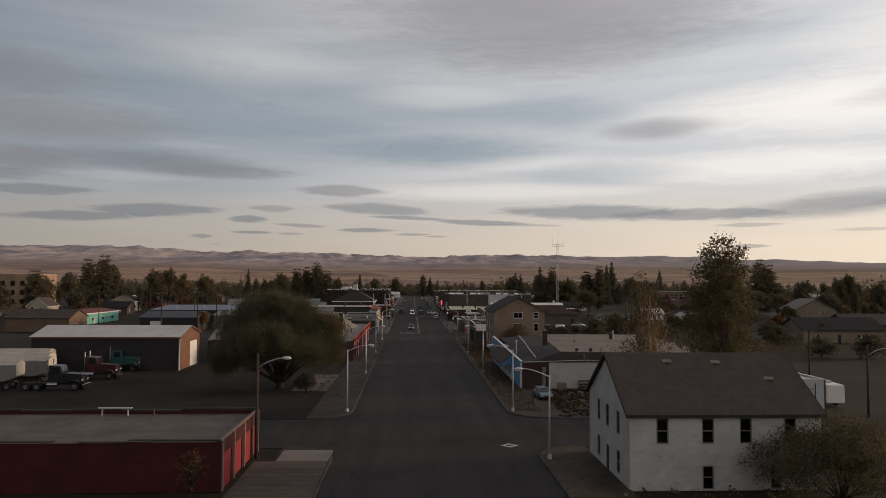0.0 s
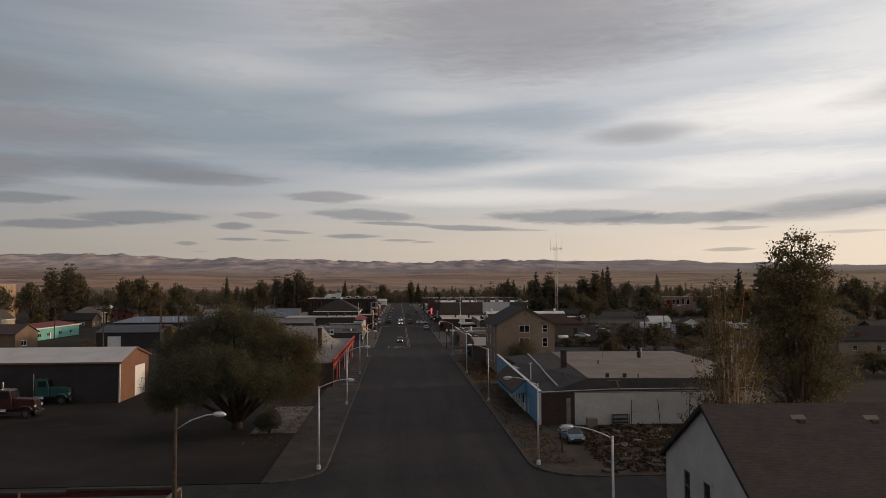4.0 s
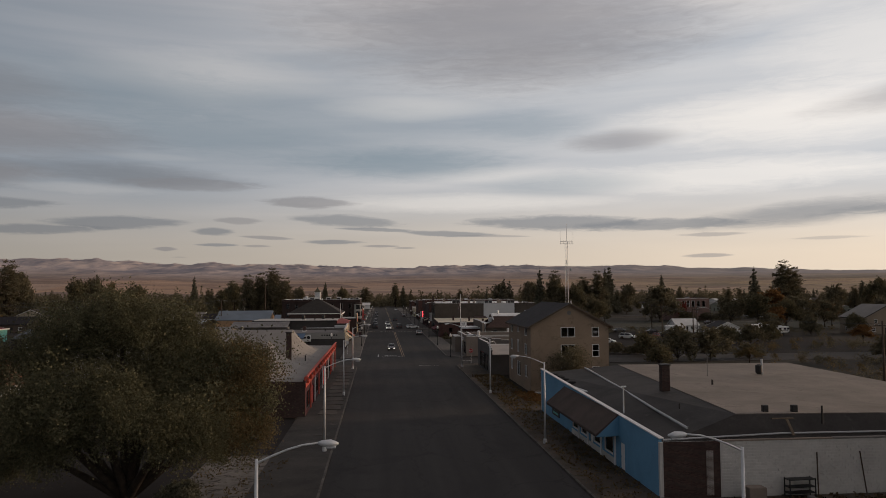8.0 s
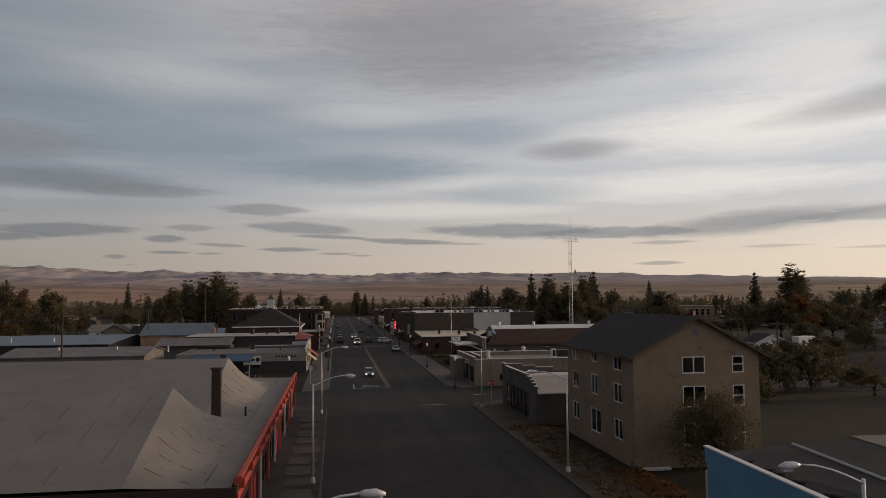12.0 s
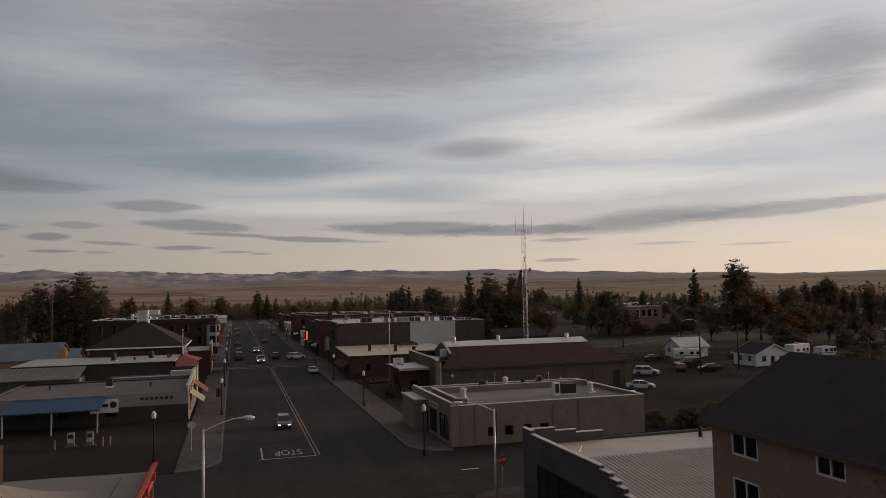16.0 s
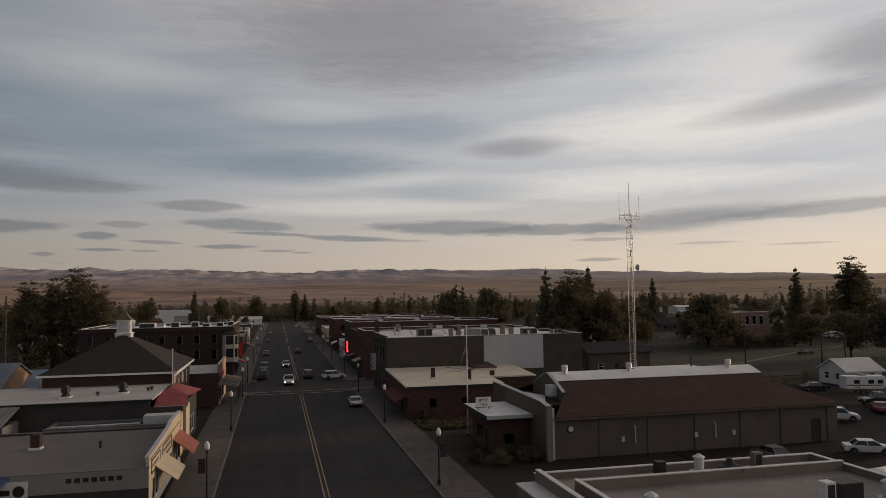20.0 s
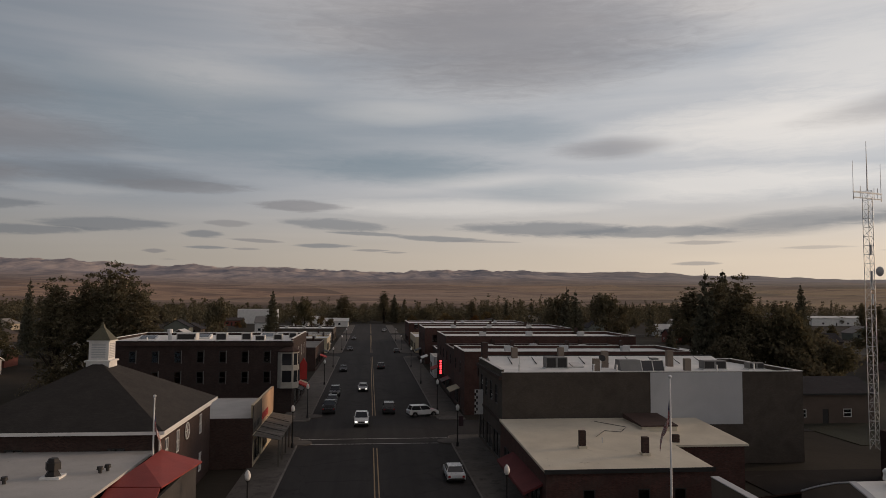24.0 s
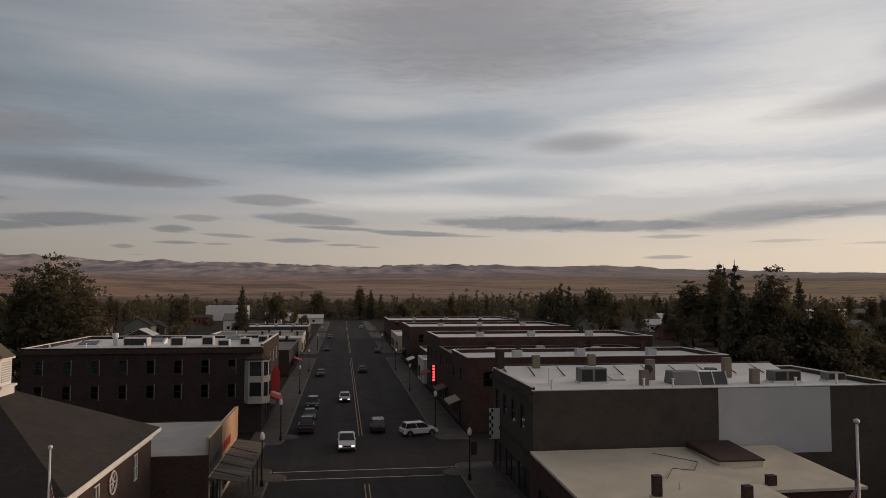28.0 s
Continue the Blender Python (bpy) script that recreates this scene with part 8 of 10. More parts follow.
# town trees, scattered along the house lots
spots = [(-81, 545, 9), (-81, 668, 9), (-94, 536, 8), (98, 539, 9), (150, 560, 9), (138, 561, 8), (-20, 660, 9), (-40, 695, 10), (120, 395, 14), (137, 395, 12), (150, 316, 6), (136, 307, 6), (95, 258, 9)]


def clear(x, y, r):
    if abs(x) < 58 + r and y < 560 or abs(x) < 13 + r:
        return False
    if y < 215 and (abs(x) < 105 and x < 0 or 0 < x < (75 if r > 1 else 47)):
        return False
    if r > 1 and 36 < x < 125 and 210 < y < 320 or r < 1 and 36 < x < 80 and 214 < y < 290 or 60 < x < 180 and 310 < y < 372 or -140 < x < -94 and 205 < y < 305:
        return False
    if any(a - 2 - r < y < b + 2 + r for a, b in CROSS) and y < 500:
        return False
    return all((x - a) ** 2 + (y - b) ** 2 > (r + c) ** 2 for a, b, c in spots)


rng = random.Random(12)
for i in range(2600):
    y = 170 + 620 * rng.random() ** 0.8
    x = rng.uniform(-0.62, 1.0) * (y + 60)
    far = y > 520
    r = 2.4 if far else 3.0
    if not clear(x, y, r) or len(spots) > 430:
        continue
    spots.append((x, y, r))
    f = rng.random()
    kind = "bush" if f < 0.25 else "broad" if f < 0.62 else "conifer" if f < 0.76 else "gold" if f < 0.88 else "autumn" if f < 0.92 else "poplar"
    if x < -60 and kind == "broad" and i % 3 == 0:
        kind = "gold" if i % 2 else "autumn"
    h = {"bush": rng.uniform(3.5, 7), "broad": rng.uniform(6, 11), "conifer": rng.uniform(8, 17), "gold": rng.uniform(5, 9), "autumn": rng.uniform(4, 8), "poplar": rng.uniform(11, 17)}[kind]
    plant(kind, x, y, h, h * rng.uniform(0.8, 1.25) * (0.4 if kind in ("conifer", "poplar") else 0.95), pick=i, turn=rng.uniform(0, 6))


def far_woods():
    """The belt of trees beyond the last houses, and those out on the plain."""
    rng = np.random.default_rng(77)
    cents, spr = [], []
    for i in range(2700):
        y = rng.uniform(520, 960)
        x = rng.uniform(-0.62, 1.02) * (y + 60)
        if i % 5 < 2:
            y, x = rng.uniform(715, 900), rng.uniform(-1, 1) * 380
        if i % 5 == 4:
            y = rng.uniform(250, 700)
            x = rng.choice((-1, 1)) * (y * 0.62 + rng.uniform(30, 260)) * (1.45 if rng.random() > 0.6 else 1.0)
        if abs(x) < 13 and y < 705 or y < 700 and i % 5 < 4 and i % 4:
            continue
        h, w = rng.uniform(4.0, 9.0) + 7.5 * max(0.0, noise.noise(Vector((x * 0.02, y * 0.02, 1.0))) + 0.15), rng.uniform(5, 10)
        if rng.random() < 0.25:
            h, w = h * 1.5, w * 0.5
        z = ground_height(x, y)
        for k in range(14):
            f = rng.random() ** 1.2
            a, r = rng.uniform(0, 6.28), w / 2 * (1 - f * f) * rng.uniform(0.3, 1)
            cents.append((x + r * math.cos(a), y + r * math.sin(a), z + h * (0.05 + 0.85 * f)))
            spr.append(w * 0.15)
    tagged(part("far_woods", leaf_mesh("far_woods", rng, cents, spr, 10, 0.62, LEAF_DARK), None, None, "dark belt of far trees beyond the town"), "dark belt of far trees beyond the town", "trees", kind="stuff")


far_woods()


def brush(name, x0, x1, y0, y1, count, seed, material, label):
    """Low shrubs, hedges and rank growth over the house lots."""
    rng = np.random.default_rng(seed)
    cents, spr = [], []
    while count > 0:
        x, y = rng.uniform(x0, x1), rng.uniform(y0, y1)
        if not clear(x, y, 0.5) or abs(x) > 0.9 * (y + 60) or noise.noise(Vector((x * 0.03, y * 0.03, seed))) < -0.05:
            count -= 0.2
            continue
        count -= 1
        h, w = rng.uniform(0.8, 2.8), rng.uniform(1.5, 4.5)
        for k in range(9):
            f, a = rng.random(), rng.uniform(0, 6.28)
            r = w / 2 * math.sqrt(1 - f * f) * rng.uniform(0.3, 1)
            cents.append((x + r * math.cos(a), y + r * math.sin(a), h * (0.1 + 0.75 * f)))
            spr.append(0.12 + w * 0.09)
    tagged(part(name, leaf_mesh(name, rng, cents, spr, 26, 0.12, material), None, None, label), label, "shrubs", kind="stuff")


brush("east_brush", 40, 230, 150, 430, 430, 51, LEAF_DARK, "dark low shrubs and hedges over the eastern lots")
brush("east_dry_brush", 40, 230, 130, 400, 220, 52, LEAF_GOLD, "dry brown brush over the eastern lots")
brush("west_brush", -230, -58, 200, 520, 420, 53, LEAF_DARK, "dark low shrubs and hedges over the western lots")
brush("west_dry_brush", -230, -58, 200, 480, 160, 54, LEAF_GOLD, "dry brown brush over the western lots")


# ---- houses of the town ----
HOUSE_WALLS = [WHITE, mat("cream_siding", (0.42, 0.36, 0.27), 0.85, var=0.1), mat("tan_siding", (0.24, 0.19, 0.14), 0.85, var=0.12), mat("grey_green_siding", (0.17, 0.18, 0.15), 0.85, var=0.12), mat("brown_siding", (0.1, 0.075, 0.06), 0.85, var=0.15), mat("dusty_red_siding", (0.2, 0.07, 0.055), 0.85, var=0.15)]
WALL_WORDS = ["white", "cream", "tan", "grey-green", "brown", "dusty red"]
HOUSE_ROOFS = [SHINGLE, DARK_SHINGLE, HALL_ROOF, METAL_ROOF, GREY_ROOF]
ROOF_WORDS = ["brown shingle", "dark shingle", "brown shingle", "pale metal", "grey"]


def small_house(x, y, w, d, h, rise, wall, roof, along, rz=0.0, name="house", windows=True):
    hh = House(name, x, x + w, y, y + d, h, HOUSE_WALLS[wall], f"small {WALL_WORDS[wall]} house with a {ROOF_WORDS[roof]} gable roof", "house", "houses of the town", rz, thick=0.2)
    if windows:
        z = 0.9
        for u in (w * 0.15, w * 0.65):
            hh.win("S", u, z, min(1.3, w * 0.18), 1.2, "hung", WHITE)
        hh.door("S", w * 0.42, 0.95, 2.05, DARK_FRAME)
        for side in "EW":
            for u in (d * 0.2, d * 0.62):
                hh.win(side, u, z, min(1.2, d * 0.18), 1.2, "hung", WHITE)
        if h > 4.5:
            for u in (w * 0.2, w * 0.6):
                hh.win("S", u, 3.5, 1.1, 1.2, "hung", WHITE)
    hh.walls()
    hh.floor()
    hh.gable(along, rise, HOUSE_ROOFS[roof], over=0.4, trim=WHITE if wall < 2 else DARK_FRAME)
    return hh


def far_house(x, y, w, d, h, rise, wall, roof, along):
    t = thing("house", x, y, 0, 0, f"small {WALL_WORDS[wall]} house with a {ROOF_WORDS[roof]} gable roof", "house", "houses of the town")
    span, length = (d, w) if along == "x" else (w, d)
    part("wall", prism([(0, -0.1), (span, -0.1), (span, h), (span / 2, h + rise), (0, h)], along, 0, length), HOUSE_WALLS[wall], t)
    k = rise / (span / 2) * 0.5
    part("roof", prism([(-0.5, h - k), (-0.5, h - k + 0.2), (span / 2, h + rise + 0.2), (span + 0.5, h - k + 0.2), (span + 0.5, h - k), (span / 2, h + rise)], along, -0.4, length + 0.4), HOUSE_ROOFS[roof], t)
    for u in (w * 0.18, w * 0.62):
        part("window", boxes((u, u + 1.3, -0.05, 0.0, 1.0, 2.2)), GLASS_DARK, t)
    part("door", boxes((w * 0.42, w * 0.42 + 0.95, -0.05, 0.0, 0.0, 2.05)), DARK_FRAME, t)


# houses whose place is known
for x, y, w, d, h, rise, wall, roof, along in ((-86, 541, 10, 8, 4.6, 2.8, 3, 1, "y"), (-98, 532, 9, 8, 3.2, 2.2, 4, 0, "x"), (-86, 664, 11, 8, 3.2, 1.4, 5, 0, "x"), (-48, 690, 16, 10, 3.2, 1.6, 0, 3, "x"), (-28, 655, 15, 9, 3.2, 1.6, 0, 3, "x"),
        (94, 535, 9, 8, 5.0, 3.0, 3, 1, "y"), (145, 556, 10, 9, 5.0, 3.2, 2, 0, "y"), (134, 557, 8, 8, 3.2, 2.2, 0, 3, "x"), (292, 684, 40, 14, 5.0, 1.2, 0, 3, "x")):
    far_house(x, y, w, d, h, rise, wall, roof, along)
    spots.append((x + w / 2, y + d / 2, 8))
for x, y, w, d, h, rise, wall, roof, along in (
        (93, 295.0, 7.5, 6.5, 2.6, 1.8, 0, 3, "x"), (94.2, 270.5, 8.5, 7, 2.5, 1.9, 0, 1, "y"), (-154, 296, 8, 9, 5.0, 3.2, 1, 0, "y"),
        (-99, 391, 16, 9, 3.2, 1.8, 0, 4, "x"), (-87, 366, 8, 8, 3.4, 2.2, 2, 0, "y"), (-72, 404, 9, 8, 4.8, 2.6, 1, 1, "y"), (100, 188, 22, 12, 3.4, 2.8, 2, 1, "x"), (128, 214, 20, 12, 3.2, 2.8, 4, 0, "x"),
        (145, 275, 16, 12, 5.2, 4.0, 2, 4, "y"), (-52, 425, 10, 9, 4.6, 2.8, 3, 1, "y"), (-74, 425, 11, 9, 3.2, 2.2, 5, 0, "x"), (160, 240, 18, 11, 3.3, 2.4, 4, 1, "x"), (59, 327, 14, 9, 4.4, 1.8, 4, 1, "x"),
        (-140, 330, 12, 9, 3.2, 2.4, 4, 1, "x"), (-150, 365, 12, 9, 4.8, 2.6, 1, 0, "y"), (118, 505, 11, 9, 3.2, 2.2, 5, 1, "x")):
    small_house(x, y, w, d, h, rise, wall, roof, along)
    spots.append((x + w / 2, y + d / 2, 9))
rng = random.Random(33)
made = 0
for i in range(1100):
    y = rng.uniform(230, 760)
    x = rng.uniform(-0.6, 0.95) * (y + 40)
    if made >= 78 or not clear(x, y, 7):
        continue
    spots.append((x, y, 8))
    made += 1
    w, d = rng.uniform(8, 13), rng.uniform(7, 10)
    spec = (x - w / 2, y - d / 2, w, d, rng.choice((2.8, 3.0, 3.2, 5.0)), rng.uniform(1.6, 2.8), rng.choice((0, 0, 1, 1, 2, 3, 4, 5)), rng.choice((0, 1, 1, 2, 3, 4)), rng.choice("xy"))
    small_house(*spec) if y < 400 else far_house(*spec)


def long_buildings():
    h = House("turquoise_store", -127.5, -114.0, 252.0, 285.0, 3.6, TEAL_WALL, "long low turquoise building with a pale roof edge", "building")
    for u in (4, 10, 18, 26):
        h.win("E", u, 1.0, 2.2, 1.2, "slide", WHITE)
    h.door("E", 12.0, 1.0, 2.1, WHITE)
    h.walls()
    h.floor()
    part("roof", prism([(-0.3, 3.6), (h.w + 0.5, 3.6), (h.w + 0.5, 3.75), (h.w / 2, 4.9), (-0.3, 3.75)], "y", -0.3, h.d + 0.3), mat("dull_red_metal_roof", (0.17, 0.05, 0.042), 0.7), h.ob, "dull red low roof")
    part("fascia", boxes((h.w + 0.5, h.w + 0.56, -0.3, h.d + 0.3, 3.5, 3.85)), WHITE, h.ob)
    h = House("brown_barn", -122.0, -103.5, 222.0, 234.0, 4.2, mat("brown_barn_wall", (0.16, 0.11, 0.075), 0.9, var=0.2), "low brown barn with a grey roof beside the turquoise store", "building")
    h.win("E", 3, 0.8, 3.0, 1.5, "shop", WHITE)
    h.walls()
    h.floor()
    h.gable("x", 2.2, SHINGLE, over=0.4)
    h = House("black_metal_shop", -84.0, -67.0, 225.0, 241.0, 4.2, BLACK_WALL, "black metal workshop with a low blue-grey roof", "workshop")
    h.door("S", 3, 3.5, 3.2, WHITE, "garage")
    h.walls()
    h.gable("x", 1.6, mat("dark_blue_metal_roof", (0.075, 0.082, 0.092), 0.6, 0.2, var=0.2), over=0.3)
    BLUE_ROOF = mat("blue_grey_metal_roof", (0.17, 0.2, 0.23), 0.55, 0.25, var=0.15, big=0.3)
    for n, (x0, x1, y0, y1, hh) in enumerate(((-98, -58, 274, 318, 4.4), (-66, -42, 240, 255, 4.2))):
        h = House("long_metal_shed", x0, x1, y0, y1, hh, BLACK_WALL if n != 1 else GREY_WALL, "long dark shed with a blue-grey metal roof", "shed", "sheds behind the main street")
        h.door("S", 6, 4, 3.2, WHITE, "garage")
        h.walls()
        h.gable("x", 1.1, BLUE_ROOF if n != 1 else RUST_ROOF, over=0.4)
        for u in (8, 18, 27):
            part("roof_vent", tube([(u, 5, hh + 0.3), (u, 5, hh + 1.4), (u, 5, hh + 1.5)], [0.15, 0.15, 0.35], 8), GALV, h.ob)
    h = House("orange_lit_shed", -56.0, -39.8, 293.0, 307.0, 5.4, mat("orange_tan_siding", (0.4, 0.24, 0.14), 0.85), "tan gabled shed behind the white-roofed store", "shed")
    h.walls()
    h.gable("x", 2.6, BLUE_ROOF, over=0.4)
    # school and long low buildings
    h = House("brick_school", 130.0, 148.0, 388.0, 403.0, 10.1, mat("dull_pink_brick", (0.2, 0.125, 0.105), 0.9, var=0.2, big=0.5, small=8), "flat-roofed brick school with a white roof edge", "school")
    for i in range(6):
        h.win("S", 2.0 + i * 2.5, 6.2, 1.5, 2.8, "hung", WHITE)
    h.walls()
    h.flat_roof(9.9, WHITE_ROOF, WHITE)
    h = House("tan_brick_block", -206.0, -166.0, 330.0, 345.0, 17.6, mat("tan_block", (0.36, 0.25, 0.16), 0.9), "flat-roofed tan apartment block", "apartment block")
    for z in (4.5, 8.5, 12.5):
        for i in range(9):
            h.win("S", 2 + i * 4.2, z, 1.9, 2.2, "slide", DARK_FRAME)
    h.walls()
    h.flat_roof(17.3, TAR_ROOF, WHITE)
    h = House("white_grain_store", -84.0, -60.0, 700.0, 715.0, 9.0, WHITE, "pale block-like grain building far off", "building")
    h.walls()
    h.flat_roof(8.8, WHITE_ROOF)


long_buildings()


def north_row():
    """Brick fronts further up the street on both sides."""
    rows = ((13.8, 50.0, 338.0, 352.0, 9.6, BRICK_RED, WHITE_ROOF, "two-storey red brick store with a white roof"), (13.9, 46.0, 352.1, 367.0, 8.9, BRICK_DARK, GREY_ROOF, "dark brick store with a grey roof"),
            (14.0, 52.0, 367.1, 385.5, 10.4, BRICK_RED, WHITE_ROOF, "two-storey red brick store with a white roof"), (13.6, 23.0, 388.0, 399.0, 4.6, WHITE, METAL_ROOF, "small white store with a ribbed roof"),
            (16.0, 44.0, 401.0, 419.0, 5.0, BRICK_DARK, WHITE_ROOF, "low dark brick store with a white roof"), (14.0, 54.0, 421.0, 445.0, 9.6, BRICK_RED, WHITE_ROOF, "two-storey red brick store with a white roof"),
            (14.0, 40.0, 460.0, 490.0, 5.0, CREAM_WALL, WHITE_ROOF, "low cream store with a white roof"), (14.0, 60.0, 500.0, 530.0, 8.0, BRICK_RED, WHITE_ROOF, "red brick store with a white roof"),
            (-36.0, -13.6, 404.0, 438.0, 5.6, BRICK_DARK, GREY_ROOF, "low dark brick store with a grey roof"), (-34.0, -14.0, 460.0, 480.0, 4.6, CREAM_WALL, WHITE_ROOF, "low cream store with a white roof"),
            (-44.0, -15.0, 484.0, 505.0, 4.4, WHITE, GREY_ROOF, "low white store with a grey roof"), (-40.0, -15.0, 520.0, 545.0, 5.0, BRICK_TAN, WHITE_ROOF, "low tan brick store with a white roof"))
    for x0, x1, y0, y1, hh, wm, rm, lab in rows:
        h = House("brick_store" if "brick" in lab else "corner_store", x0, x1, y0, y1, hh, wm, lab, "store", "stores along the main street")
        side = "W" if x0 > 0 else "E"
        L = y1 - y0
        n = max(2, int(L / 5))
        for i in range(n):
            u = 0.8 + i * (L - 1.2) / n
            if i == n // 2:
                h.door(side, u + 0.6, 1.3, 2.3, DARK_FRAME)
            else:
                h.win(side, u, 0.5, (L - 1.2) / n - 0.9, 2.4, "shop", DARK_FRAME)
            if hh > 7:
                h.win(side, u + 0.5, 5.8, 1.3, 2.0, "hung", DARK_FRAME)
        if hh > 7:
            for u in (2.0, 8.0):
                h.win("S", u, 5.8, 1.3, 2.0, "hung", DARK_FRAME)
        h.walls()
        h.floor()
        h.flat_roof(hh - 0.5, rm, rm)
        for i in range(3):
            u, v = h.w * (0.2 + 0.27 * i), h.d * (0.35 + 0.15 * (i % 2))
            part("air_unit", boxes((u, u + 1.3, v, v + 1.1, hh - 0.5, hh + 0.5)), GREY_PANEL, h.ob, bevel=0.04)
            part("chimney", boxes((u + 2.5, u + 3.1, h.d - 0.9, h.d - 0.3, hh - 0.5, hh + 0.9)), BRICK_DARK, h.ob)
    sg = thing("neon_sign", 13.5, 366.5, 3.0, 0, "tall glowing red neon sign on the shop front", "sign")
    part("case", boxes((-1.1, -0.1, -0.12, 0.12, 0, 3.0)), DARK_FRAME, sg)
    NEON = lamp_mat("red_neon", (1.0, 0.05, 0.06), 4.0)
    for k in range(6):
        part("tube", boxes((-0.8, -0.42, -0.16, -0.125, 0.2 + 0.46 * k, 0.5 + 0.46 * k)), NEON, sg, "glowing red tube bar")
    for i, (y, z, c) in enumerate(((344, 2.8, CREAM_WALL), (357, 2.8, DARK_FRAME), (378, 2.9, RED_PANEL), (407, 2.8, WHITE), (430, 2.9, DARK_FRAME))):
        solo("shop_awning", prism([(13.8, z + 0.5), (13.8, z + 0.6), (12.2, z), (12.2, z - 0.15)], "y", y, y + 5), c, "sloping cloth shop awning over the sidewalk", "awning", group="awnings along the street")
    for i, (y, z, c) in enumerate(((345, 3.0, DARK_FRAME), (352, 3.0, CREAM_WALL), (410, 2.8, RED_PANEL), (425, 2.8, DARK_FRAME))):
        solo("shop_awning", prism([(-13.0, z + 0.5), (-13.0, z + 0.6), (-11.4, z), (-11.4, z - 0.15)], "y", y, y + 4), c, "sloping cloth shop awning over the sidewalk", "awning", group="awnings along the street")


north_row()


# ---- vehicles ----
def paint(word, c):
    return mat("car_paint_" + word, c, 0.28, 0.0, var=0.06, big=1.0, bump=0.0, spec=0.6)


PAINTS = {"white": (0.62, 0.62, 0.61), "black": (0.02, 0.02, 0.022), "grey": (0.13, 0.13, 0.135), "silver": (0.36, 0.36, 0.36), "red": (0.25, 0.03, 0.03), "teal": (0.05, 0.2, 0.25), "maroon": (0.06, 0.018, 0.018), "green": (0.022, 0.085, 0.075), "pale_blue": (0.1, 0.19, 0.25)}
LIGHT_ON = lamp_mat("headlight_glow", (1.0, 0.93, 0.8), 3.5)
TAIL = mat("tail_lens", (0.3, 0.02, 0.02), 0.3, bump=0)
LENS = mat("clear_lens", (0.6, 0.6, 0.58), 0.2, bump=0)


def wheel(parent, x, y, r, w, outer):
    t = part("wheel", tube([(0, -w / 2, 0), (0, -w / 2 + 0.03, 0), (0, w / 2 - 0.03, 0), (0, w / 2, 0)], [r * 0.92, r, r, r * 0.92], 16), TYRE, parent, "black tyre with a pale rim", at=(x, y, r))
    part("rim", tube([(0, outer * (w / 2 + 0.012), 0), (0, outer * (w / 2 - 0.02), 0)], r * 0.6, 12), CHROME, t)


